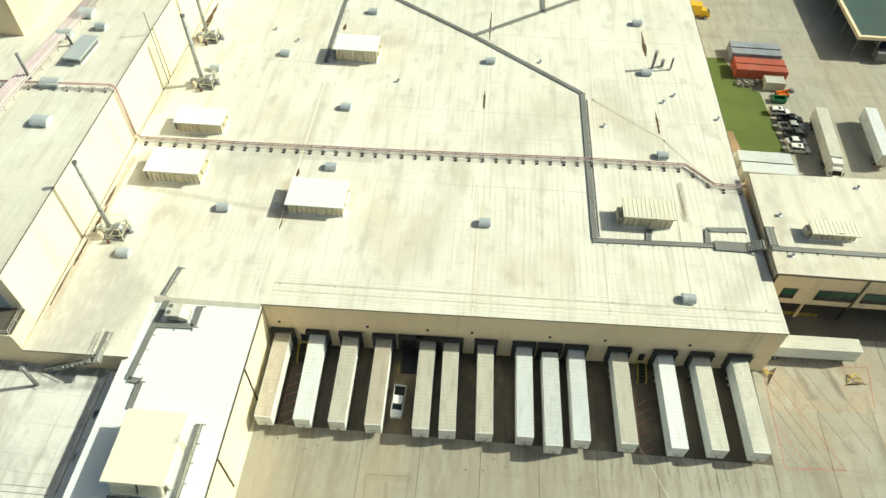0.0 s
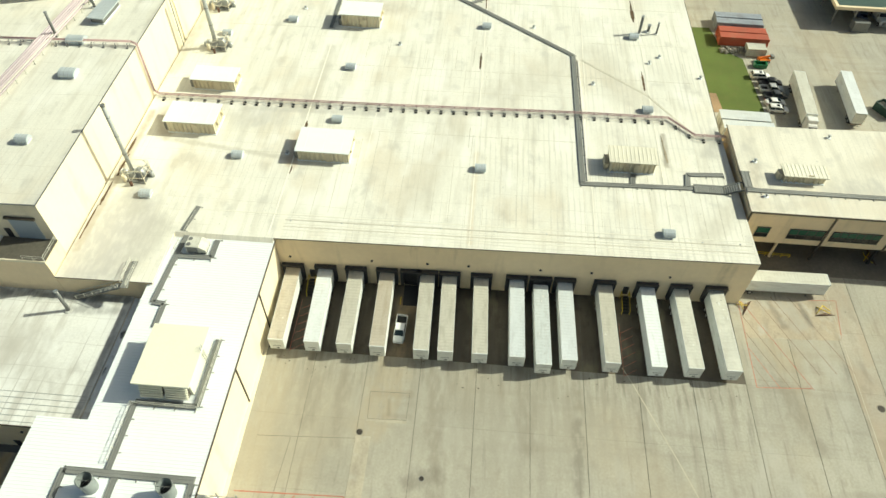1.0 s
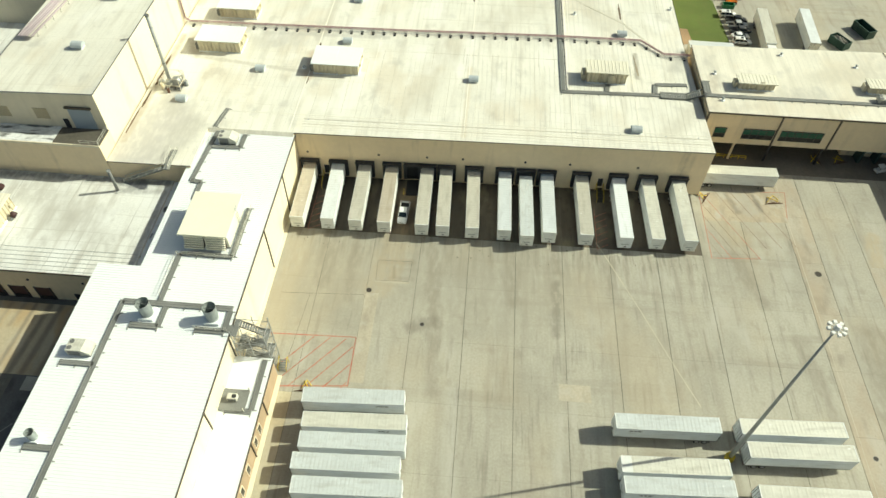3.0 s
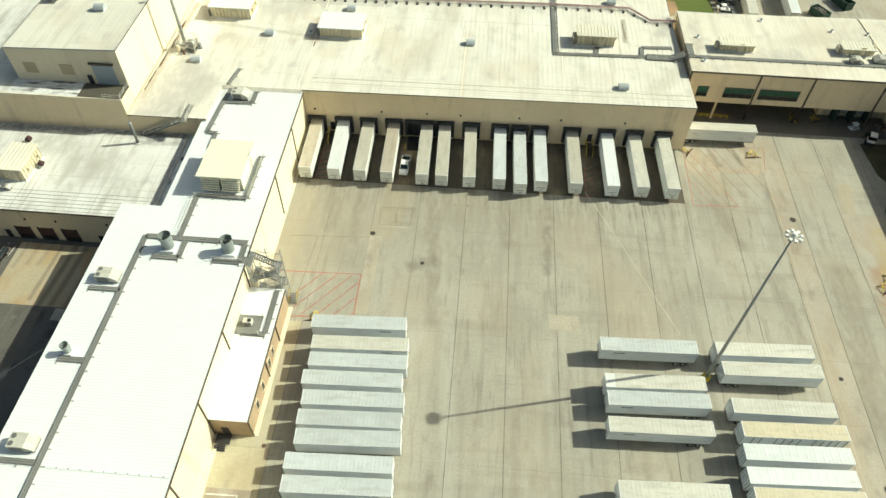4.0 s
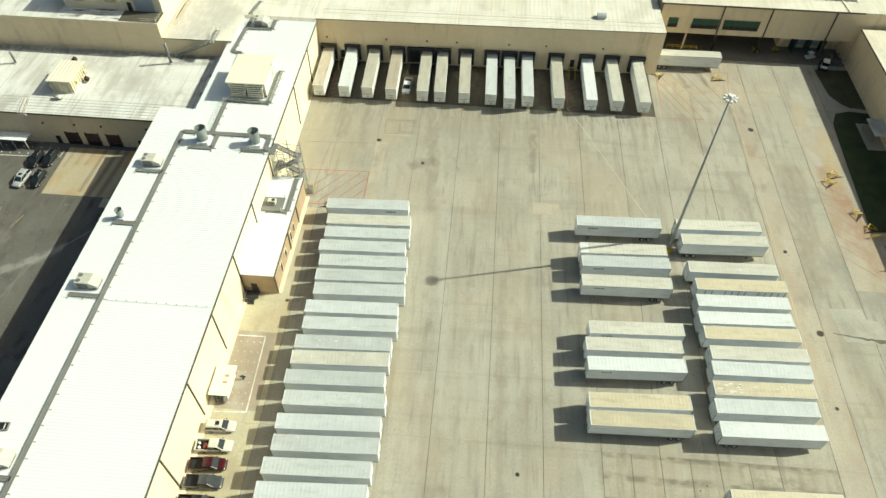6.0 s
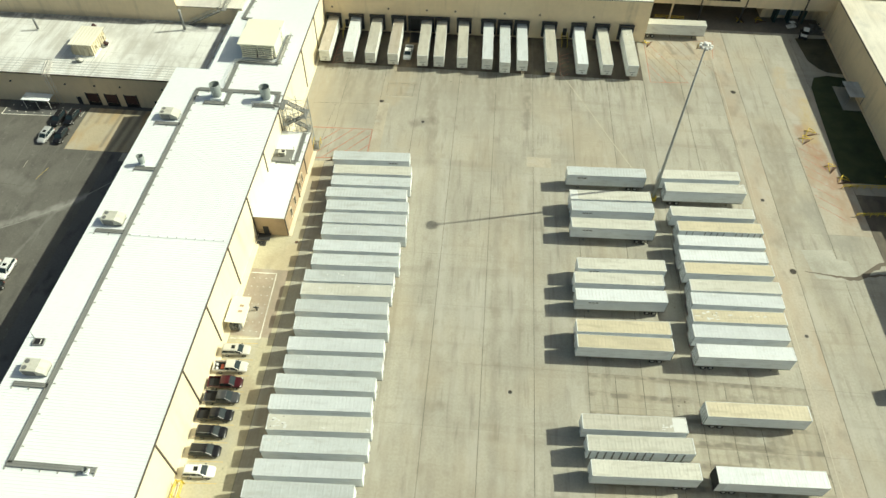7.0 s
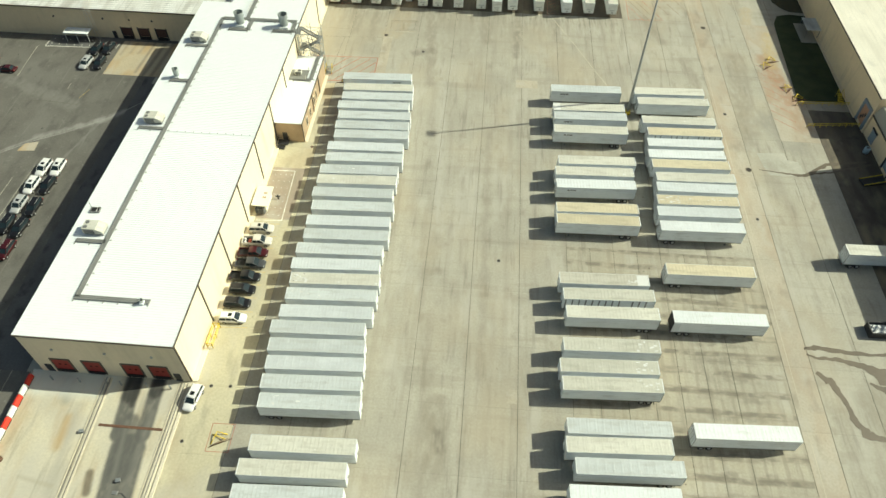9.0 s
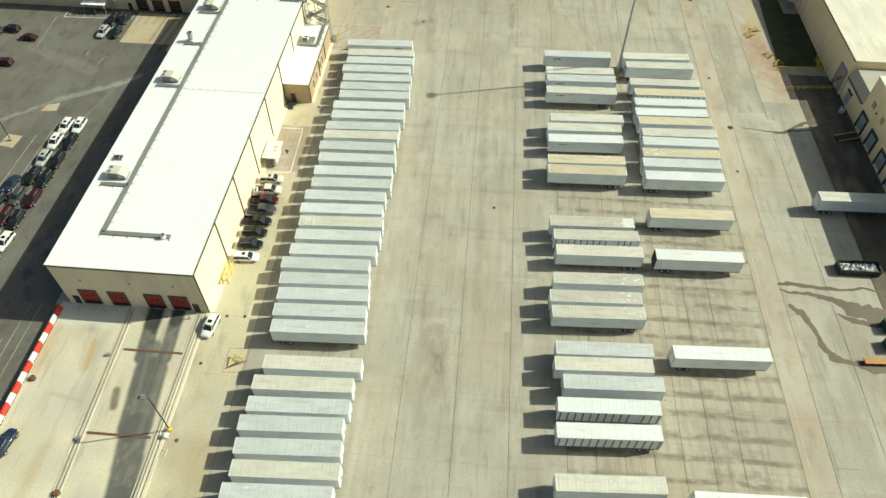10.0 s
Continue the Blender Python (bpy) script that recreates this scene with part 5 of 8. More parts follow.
for x0 in (-40.7, -37.0):
    hood = part("intake_hood", (lambda bm: (loft(bm, [[(x0 + 0.05, 4.9, 14.4), (x0 + 3.25, 4.9, 14.4), (x0 + 3.25, 4.9, 12.0), (x0 + 0.05, 4.9, 12.0)], [(x0 + 0.05, 4.05, 12.4), (x0 + 3.25, 4.05, 12.4), (x0 + 3.25, 4.05, 12.0), (x0 + 0.05, 4.05, 12.0)]]), bm)[-1])(bmesh.new()), TRIM, pent)
    for k in range(6):
        part("blade", (lambda bm: (beam(bm, (x0, 4.72 - k * 0.155, 14.25 - k * 0.4), (x0 + 3.3, 4.72 - k * 0.155, 14.25 - k * 0.4), 0.34, 0.16), bm)[-1])(bmesh.new()), CREAM_PANEL, hood)
    part("cheek", (lambda bm: (prism(bm, [(x0 - 0.04, 3.9), (x0 + 0.06, 3.9), (x0 + 0.06, 4.9), (x0 - 0.04, 4.9)], 12.0, 12.5), bm)[-1])(bmesh.new()), CREAM_PANEL, hood)
part("base_frame", (lambda bm: (box(bm, -40.8, -33.5, 5.2, 13.8, ZW, ZW + 0.6), bm)[-1])(bmesh.new()), STEEL_DARK, pent)
part("ladder", (lambda bm: (tube(bm, (-33.1, 10.2, ZW), (-33.1, 10.2, 16.0), 0.04), tube(bm, (-33.1, 10.8, ZW), (-33.1, 10.8, 16.0), 0.04), [tube(bm, (-33.1, 10.2, ZW + 0.4 + 0.4 * k), (-33.1, 10.8, ZW + 0.4 + 0.4 * k), 0.025, sides=5) for k in range(11)], bm)[-1])(bmesh.new()), STEEL, pent)


# ---- ventilators, fans and cooling units ----
VENT = surface("blue-grey galvanized hood", (0.50, 0.55, 0.57), 0.5, 0.15, fine=3, amount=0.1, local=True)


def hood_shape(b, w, d, h):
    ring = [(-d / 2, 0.32 * h), (-d / 2 - 0.03, 0.5 * h), (-d * 0.40, 0.78 * h), (-d * 0.22, 0.97 * h), (0, h), (d * 0.22, 0.97 * h), (d * 0.40, 0.78 * h), (d / 2 + 0.03, 0.5 * h), (d / 2, 0.32 * h)]
    loft(b, [[(-w / 2, y, z) for y, z in ring], [(w / 2, y, z) for y, z in ring]])


def ventilator(x, y, z, w=2.1, d=1.8, h=1.15, turn=0.0):
    ob = thing("roof_ventilator", pose(x, y, z, 0, 0, turn), "blue-grey galvanized hooded roof ventilator", "roof vent", "roof ventilators")
    shared(("hood", w, d, h), "hood", lambda b: hood_shape(b, w, d, h), VENT, ob)
    shared(("throat", w, d, h), "throat", lambda b: box(b, -w * 0.36, w * 0.36, -d * 0.36, d * 0.36, 0.1, h * 0.42), STEEL_DARK, ob)
    shared(("curb", w, d), "curb", lambda b: box(b, -w * 0.45, w * 0.45, -d * 0.45, d * 0.45, 0, 0.14), ROOF_WHITE, ob)
    for k in range(4):
        shared(("hoop", w, d, h), "seam", lambda b: hood_shape(b, 0.04, d * 1.02, h * 1.02), STEEL, ob, pose((k - 1.5) * w * 0.24, 0, 0))


for x, y in ((-23.8, 84.6), (-40.2, 101.6), (-23.4, 120.2), (5.0, 103.4), (-23.6, 67.0), (-40.7, 54.9), (5.7, 55.6), (-54.3, 43.2), (38.9, 102.6), (38.8, 121.8), (39.2, 76.2), (39.2, 42.3), (-53.9, 94.6)):
    ventilator(x, y, DOCK_Z, turn=random.uniform(-2, 2))
for x, y, w, d in ((-71.8, 61.5, 3.0, 2.6), (-74.9, 72.0, 3.4, 2.4), (-72.9, 90.3, 2.0, 1.8), (-77.9, 95.0, 3.0, 3.0), (-79.2, 87.5, 3.0, 2.2), (-71.6, 43.0, 2.2, 1.8), (-75.0, 110, 2.6, 2)):
    ventilator(x, y, hall_z(x), w, d, 1.3)
flat = thing("roof_ventilator", pose(-73.2, 82.0, hall_z(-73.2), 0, 0, -4), "long blue-grey ribbed sheet ventilator on the hall's roof", "roof vent", "roof ventilators")
part("hood", (lambda bm: (ribbed(bm, -1.7, 1.7, -3.9, 3.9, 1.5, 0.55, 0.09, 0.025, "x", 0.25), bm)[-1])(bmesh.new()), VENT, flat)
part("throat", (lambda bm: (box(bm, -1.3, 1.3, -3.5, 3.5, 0.1, 1.24), bm)[-1])(bmesh.new()), STEEL_DARK, flat)
part("curb", (lambda bm: (box(bm, -1.5, 1.5, -3.7, 3.7, 0, 0.2), bm)[-1])(bmesh.new()), ROOF_WHITE, flat)


FAN_STEEL = surface("weathered blue-grey fan steel", (0.33, 0.37, 0.365), 0.5, 0.2, fine=3, amount=0.18, dirt=(0.22, 0.24, 0.235), dirt_at=0.6, stretch=(0.8, 0.8, 0.3), local=True)


def rod(a, b, r, mat, parent, name, sides=8):
    bm = bmesh.new()
    tube(bm, a, b, r, sides=sides)
    return part(name, bm, mat, parent)


def cowl(x, y, z, r, h, label="galvanized cylindrical exhaust fan on a raised curb"):
    ob = thing("exhaust_fan", pose(x, y, z), label, "exhaust fan", "roof exhaust fans")
    part("barrel", (lambda bm: (tube(bm, (0, 0, 0.5), (0, 0, h), r * 0.92, r, 20, False), tube(bm, (0, 0, h), (0, 0, 0.6), r * 0.93, r * 0.85, 20, False), bm)[-1])(bmesh.new()), FAN_STEEL, ob)
    part("rim", (lambda bm: (tube(bm, (0, 0, h - 0.12), (0, 0, h + 0.02), r * 1.05, r * 1.05, 20, False), bm)[-1])(bmesh.new()), STEEL, ob)
    part("curb", (lambda bm: (box(bm, -r * 1.15, r * 1.15, -r * 1.15, r * 1.15, 0, 0.5, 0.03), bm)[-1])(bmesh.new()), ROOF_WHITE, ob)
    part("throat", (lambda bm: (tube(bm, (0, 0, 0.5), (0, 0, h * 0.4), r * 0.8, r * 0.8, 16), bm)[-1])(bmesh.new()), BLACK, ob)
    for k in range(3):
        a = k * 2.1 + 0.5
        rod((r * 1.02 * math.cos(a), r * 1.02 * math.sin(a), h * 0.62), (r * 1.02 * math.cos(a), r * 1.02 * math.sin(a), h * 0.62 + 0.4), 0.05, STEEL, ob, "lifting_lug", 6)
    part("damper_bar", (lambda bm: (beam(bm, (-r * 0.85, 0, h - 0.25), (r * 0.85, 0, h - 0.25), 0.07, 0.07), bm)[-1])(bmesh.new()), STEEL_DARK, ob)


cowl(-42.6, -9.4, ZW, 1.05, 3.3)
cowl(-32.1, -9.3, ZW, 1.05, 3.3)
cowl(-50.8, -31.0, ZW, 0.62, 2.2)
cowl(-36.5, -90.6, ZW, 0.32, 1.0)


def cooler(x, y, z, w=3.6, d=2.2, h=1.6, turn=0.0):
    ob = thing("cooling_unit", pose(x, y, z, 0, 0, turn), "off-white rooftop air-conditioning unit with a sloping hood", "air conditioner", "rooftop air conditioners")
    shared(("ac body", w, d), "casing", lambda b: box(b, -w / 2, w * 0.2, -d / 2, d / 2, 0.25, h, 0.04), PAINTS["pale"], ob)
    shared(("ac hood", w, d), "intake_hood", lambda b: loft(b, [[(w * 0.2, -d / 2, 0.4), (w * 0.2, d / 2, 0.4), (w * 0.2, d / 2, h - 0.05), (w * 0.2, -d / 2, h - 0.05)], [(w / 2, -d / 2, 0.4), (w / 2, d / 2, 0.4), (w / 2, d / 2, h * 0.6), (w / 2, -d / 2, h * 0.6)]]), PAINTS["pale"], ob)
    shared(("ac skid", w, d), "skid", lambda b: box(b, -w / 2 + 0.1, w / 2 - 0.1, -d / 2 + 0.1, d / 2 - 0.1, 0, 0.25), STEEL_DARK, ob)
    for k in (-0.25, 0.25):
        shared(("ac fan", w, d), "fan_grille", lambda b: tube(b, (0, 0, 0), (0, 0, 0.08), 0.36, 0.36, 14), STEEL_DARK, ob, pose(-w * 0.34, k * d, h))
    shared(("ac grille", w, d), "coil_grille", lambda b: box(b, -w * 0.42, w * 0.1, -d / 2 - 0.03, -d / 2, 0.35, h - 0.2), STEEL_DARK, ob)


for x, y in ((-50.2, -16.6), (-50.4, -45.8), (-50.2, -76.0)):
    cooler(x, y, ZW)
cooler(-41.3, 32.2, ZW, 3.4, 2.4, 1.8)
annex_unit = thing("packaged_unit", pose(-27.2, -19.9, ANNEX_Z), "cream boxy air-conditioning unit on a grating platform", "air conditioner")
part("casing", (lambda bm: (box(bm, -0.75, 0.75, -0.5, 0.5, 0.4, 1.3, 0.05), bm)[-1])(bmesh.new()), PAINTS["pale"], annex_unit)
part("fan_grille", (lambda bm: (tube(bm, (0.3, 0, 1.3), (0.3, 0, 1.35), 0.36, sides=16), bm)[-1])(bmesh.new()), BLACK_PAINT, annex_unit)
part("coil_grille", (lambda bm: (box(bm, -0.6, 0.6, -0.53, -0.5, 0.55, 1.2), bm)[-1])(bmesh.new()), STEEL_DARK, annex_unit)
part("platform", (lambda bm: (box(bm, -2.0, 2.2, -2.0, 1.7, 0.22, 0.3), bm)[-1])(bmesh.new()), GRATE, annex_unit)
for lx in (-1.9, 2.1):
    for ly in (-1.9, 1.6):
        part("leg", (lambda bm: (box(bm, lx - 0.06, lx + 0.06, ly - 0.06, ly + 0.06, 0, 1.2), bm)[-1])(bmesh.new()), RAIL_PAINT, annex_unit)
part("skid", (lambda bm: (box(bm, -0.65, 0.65, -0.45, 0.45, 0.3, 0.4), bm)[-1])(bmesh.new()), STEEL_DARK, annex_unit)
cooler(91.0, 54.6, EAST_Z, 2.6, 1.8, 1.3)
cooler(96.4, 55.4, EAST_Z, 3.0, 2.0, 1.4, 180)
louvre = thing("roof_louvre", pose(-52.3, -71.3, ZW, 0, 0, 4), "flat black louvred vent with a thin aerial on the white roof", "roof louvre")
part("frame", (lambda bm: (box(bm, -0.85, 0.85, -0.6, -0.5, 0, 0.35), box(bm, -0.85, 0.85, 0.5, 0.6, 0, 0.35), box(bm, -0.85, -0.75, -0.5, 0.5, 0, 0.35), box(bm, 0.75, 0.85, -0.5, 0.5, 0, 0.35), bm)[-1])(bmesh.new()), STEEL_DARK, louvre)
part("backing", (lambda bm: (box(bm, -0.75, 0.75, -0.5, 0.5, 0, 0.1), bm)[-1])(bmesh.new()), BLACK_PAINT, louvre)
for k in range(5):
    part("blade", (lambda bm: (beam(bm, (-0.6 + k * 0.3, -0.5, 0.26), (-0.6 + k * 0.3, 0.5, 0.26), 0.1, 0.04), bm)[-1])(bmesh.new()), WHITE_PAINT if k == 3 else BLACK_PAINT, louvre)
rod((-1.2, 1.0, 0), (-1.2, 1.0, 1.4), 0.05, STEEL, louvre, "aerial", 6)
rod((-1.2, 1.0, 0.1), (-0.7, 0.5, 0.1), 0.05, STEEL, louvre, "cable", 6)
cooler(-80.4, 5.2, LOW_Z, 1.4, 1.0, 0.9)
walkway([(-28.0, -21.7), (-24.0, -21.7)], ANNEX_Z, 0.9)
walkway([(-24.0, -21.4), (-24.0, -12.6)], ANNEX_Z, 0.8)
for x, y, z in ((-14.3, 94.5, DOCK_Z), (16.0, 104.5, DOCK_Z), (28.6, 84.2, DOCK_Z), (44.0, 95.5, DOCK_Z), (41.5, 93.0, DOCK_Z), (57.6, 52.0, EAST_Z), (73.5, 69.5, EAST_Z), (57.5, 61.2, EAST_Z), (-31.5, 56.5, DOCK_Z), (89, 66.5, EAST_Z), (97, 66, EAST_Z), (-44.5, 111.0, DOCK_Z), (-38.5, 107.0, DOCK_Z), (52.0, 88.6, DOCK_Z)):
    ob = thing("roof_vent_pipe", pose(x, y, z, 0, 0, random.uniform(0, 180)), "small grey vent pipe on the roof", "vent pipe", "small vent pipes")
    shared("vp base", "flashing", lambda b: tube(b, (0, 0, 0), (0, 0, 0.12), 0.5, 0.4, 10), ROOF_WHITE, ob)
    shared("vp pipe", "pipe", lambda b: tube(b, (0, 0, 0.1), (0, 0, 0.6), 0.15, sides=8), STEEL_DARK, ob)
    shared("vp cap", "cap", lambda b: (tube(b, (0, 0, 0.55), (0, 0, 0.72), 0.36, 0.2, 10)), STEEL, ob)
for x in (-27.0, -18, -9, -0.5, 9, 18, 27, 36, 45, 51.5):
    ob = thing("roof_drain", pose(x, dock_y(x) + 4.1, DOCK_Z), "small grey roof drain bowl", "roof drain", "roof drains")
    shared("drain", "grate", lambda b: tube(b, (0, 0, 0), (0, 0, 0.1), 0.16, 0.1, 8), STEEL, ob)


# ---- stacks and pipe racks ----
STACK_STEEL = surface("dull stack steel", (0.42, 0.44, 0.435), 0.55, 0.1, fine=3, amount=0.12, local=True)
RUSTY = surface("rusted iron", (0.13, 0.07, 0.045), 0.85, amount=0.3, local=True)


def stack(x, y, z, top, r=0.36, duct=1):
    ob = thing("exhaust_stack", pose(x, y, z), "tall grey steel exhaust stack with a railed fan platform", "exhaust stack", "exhaust stacks")
    h = top - z
    pipe = rod((-0.6, 0, 1.4), (-0.6, 0, h), r, STACK_STEEL, ob, "flue", 14)
    rod((-0.6, 0, h - 0.1), (-0.6, 0, h + 0.25), r * 1.15, STEEL_DARK, pipe, "cap", 14)
    for k in (0.35, 0.6, 0.85):
        rod((-0.6, 0, h * k), (-0.6, 0, h * k + 0.12), r * 1.12, STEEL_DARK, pipe, "flange", 14)
    bm = bmesh.new()
    tube(bm, (0.8, -0.6, 1.3), (0.8, 0.6, 1.3), 0.95, sides=14)
    part("fan_casing", bm, STEEL, ob)
    bm = bmesh.new()
    box(bm, -1.3, 0.2, -0.7, 0.7, 0.5, 1.6, 0.06)
    part("transition", bm, STEEL, ob)
    bm = bmesh.new()
    for a, b in (((-1.8 * duct, 0.4, 0.8), (-2.6 * duct, 0.4, 1.0)), ((-2.6 * duct, 0.4, 1.0), (-3.0 * duct, 0.4, 0.5)), ((-3.0 * duct, 0.4, 0.5), (-3.0 * duct, 0.4, -0.0))):
        tube(bm, a, b, 0.55, sides=12)
    part("duct_elbow", bm, STEEL, ob)
    bm = bmesh.new()
    box(bm, 0.9, 1.7, -1.3, -0.75, 0.3, 0.9, 0.05)
    part("motor", bm, STEEL_DARK, ob)
    bm = bmesh.new()
    box(bm, -1.6, 2.0, -1.6, 1.6, 0.2, 0.28)
    part("platform", bm, GRATE, ob)
    for sx in (-1.6, 2.0):
        for sy in (-1.6, 1.6):
            rod((sx, sy, 0), (sx, sy, 3.0), 0.06, WALL_PALE, ob, "post", 6)
    for z1 in (1.3, 3.0):
        for a, b in (((-1.6, -1.6), (2.0, -1.6)), ((2.0, -1.6), (2.0, 1.6)), ((2.0, 1.6), (-1.6, 1.6)), ((-1.6, 1.6), (-1.6, -1.6))):
            rod((*a, z1), (*b, z1), 0.05, WALL_PALE, ob, "rail", 6)
    for k, (dx, dy, r, h) in enumerate(((-1.9, -1.2, 0.35, 1.5), (2.5, 0.5, 0.4, 1.2), (1.4, 2.1, 0.3, 1.7), (-0.4, -2.2, 0.28, 1.1))):
        rod((dx, dy, 0), (dx, dy, h), r, (WALL_PALE, STEEL, RAIL_PAINT, RUSTY)[k], ob, "drum", 12)
        rod((dx, dy, h * 0.8), (0.3, 0, h + 0.5), 0.11, (RAIL_PAINT, RUSTY, STEEL, RAIL_PAINT)[k], ob, "feed_pipe", 8)
        rod((dx, dy, h), (dx * 0.4, dy * 1.1, h + 0.7), 0.1, RAIL_PAINT, ob, "feed_pipe", 8)


stack(-57.4, 47.5, DOCK_Z, 28.2)
stack(-54.4, 89.3, DOCK_Z, 27.8, 0.44)
stack(-58.2, 105.5, DOCK_Z, 28.0, 0.4)
for x, y, z, h, r in ((-79.7, 73.3, hall_z(-79.7), 5.6, 0.28), (-76.6, 84.4, hall_z(-76.6), 2.5, 0.26), (-60.5, 20.3, LOW_Z, 5.4, 0.3), (40.4, 104.6, DOCK_Z, 4.6, 0.32), (44.4, 104.8, DOCK_Z, 3.0, 0.22), (42.6, 105.6, DOCK_Z, 1.8, 0.35), (-96, 17, LOW_Z, 3.0, 0.25)):
    ob = thing("vent_stack", pose(x, y, z), "short grey vent stack standing on the roof", "vent stack", "vent stacks")
    rod((0, 0, 0), (0, 0, h), r, STEEL_DARK, ob, "pipe", 12)
    rod((0, 0, h - 0.2), (0, 0, h + 0.05), r * 1.2, STEEL, ob, "collar", 12)
    rod((0, 0, 0), (0, 0, 0.2), r * 2.2, ROOF_GREY, ob, "flashing", 12)
mast = thing("lightning_mast", pose(-62.3, 88.9, DOCK_Z), "thin steel mast fixed to the hall's wall", "mast")
rod((0, 0, 0), (0, 0, 16.6), 0.1, STEEL_DARK, mast, "pole", 8)
for z in (4, 8, 11.5):
    rod((-0.6, 0, z), (0, 0, z), 0.05, STEEL_DARK, mast, "bracket", 6)
rod((-0.5, 2.4, 0), (-0.5, 2.4, 12.0), 0.13, WALL_PALE, mast, "conduit", 8)

RACK = [(-61.8, 71.2), (-44.8, 71.5), (-12.1, 72.3), (24.0, 73.6), (43.2, 73.8), (47.9, 68.9), (53.9, 69.0)]
rack = thing("pipe_rack", Matrix(), "pink and white pipes running on low stands across the roof", "pipe rack")
for off, r, mat, z in ((0.42, 0.11, PIPE_PINK, 0.5), (0.0, 0.1, PIPE_PINK, 0.5), (-0.3, 0.05, PIPE_WHITE, 0.48), (-1.3, 0.035, PIPE_WHITE, 0.32), (-0.9, 0.035, STEEL, 0.32)):
    bm = bmesh.new()
    for a, b in zip(RACK, RACK[1:]):
        tube(bm, (a[0], a[1] + off, DOCK_Z + z), (b[0], b[1] + off, DOCK_Z + z), r, sides=6, caps=False)
    part("pipe", bm, mat, rack)
for a, b in zip(RACK, RACK[1:]):
    d = Vector(b) - Vector(a)
    n = max(2, int(d.length / 2.45))
    for k in range(n):
        p = Vector(a) + d * ((k + 0.5) / n)
        stand = shared("rack stand", "stand", lambda b: (box(b, -0.04, 0.04, -0.5, -0.42, 0, 0.38), box(b, -0.04, 0.04, 0.5, 0.58, 0, 0.38), box(b, -0.05, 0.05, -0.6, 0.65, 0.34, 0.4)), RAIL_PAINT, rack, pose(p.x, p.y, DOCK_Z))
        shared("rack foot", "foot", lambda b: (box(b, -0.3, 0.3, -1.02, -0.62, 0, 0.3, 0.04), box(b, -0.26, 0.26, -1.62, -1.3, 0, 0.24, 0.04)), BLACK, stand)
        for dx in (-0.7, 0.7):
            shared(("rack tie", dx), "tray_rung", lambda b: box(b, dx - 0.04, dx + 0.04, -1.36, -0.86, 0.3, 0.34), RAIL_PAINT, stand)
        shared("rack shoe", "shoe", lambda b: (box(b, -0.12, 0.12, 0.28, 0.56, 0.36, 0.44), box(b, -0.12, 0.12, -0.14, 0.14, 0.36, 0.44)), BLACK_PAINT, stand)
drop = thing("wall_pipes", Matrix(), "pink pipes climbing the hall's wall and crossing its roof", "pipes")
for off, r, mat in ((0.35, 0.12, PIPE_PINK), (0.0, 0.1, PIPE_PINK), (-0.35, 0.07, PIPE_WHITE)):
    bm = bmesh.new()
    y = 71.3 + off
    tube(bm, (-61.8, y, DOCK_Z + 0.5), (-62.6, y, DOCK_Z + 1.2), r)
    tube(bm, (-62.6, y, DOCK_Z + 1.2), (-62.6, y, TALL_Z + 0.3), r)
    tube(bm, (-62.6, y, TALL_Z + 0.3), (-63.6, y, TALL_Z + 0.9), r)
    tube(bm, (-63.6, y, TALL_Z + 0.9), (-100, y, hall_z(-100) + 0.9), r)
    part("pipe", bm, mat, drop)
for k in range(13):
    shared("tall stand", "stand", lambda b: (box(b, -0.05, 0.05, -0.6, 0.6, 0.68, 0.78), box(b, -0.04, 0.04, -0.5, -0.42, 0, 0.7), box(b, -0.04, 0.04, 0.42, 0.5, 0, 0.7), box(b, -0.2, 0.2, -0.95, -0.6, 0, 0.22)), STEEL_DARK, drop, pose(-64.2 - k * 2.4, 71.2, hall_z(-64.2 - k * 2.4)))
header = thing("header_pipes", Matrix(), "bundle of thick faded-pink header pipes along the hall's roof", "pipes")
for k, (r, mat) in enumerate(((0.16, PIPE_PALE), (0.24, PIPE_PALE), (0.16, PIPE_PALE), (0.22, PIPE_PALE), (0.14, PIPE_WHITE), (0.18, PIPE_PALE))):
    bm = bmesh.new()
    tube(bm, (-84.6 + k * 0.55, 45, hall_z(-84.6) + 1.0), (-80.6 + k * 0.55, 92, hall_z(-80.6) + 1.0), r)
    tube(bm, (-80.6 + k * 0.55, 92, hall_z(-80.6) + 1.0), (-77.0 + k * 0.55, 140, hall_z(-77) + 1.0), r)
    part("pipe", bm, mat, header)
for k in range(28):
    shared("header stand", "stand", lambda b: (box(b, -0.2, 3.0, -0.06, 0.06, 0.68, 0.8), box(b, -0.1, 0.02, -0.06, 0.06, 0, 0.68), box(b, 2.8, 2.92, -0.06, 0.06, 0, 0.68), box(b, 2.7, 3.1, -0.2, 0.2, 0, 0.12)), RAIL_PAINT, header, pose(-84.4 + k * 0.255, 46.5 + k * 3.0, hall_z(-83.0 + k * 0.255)))

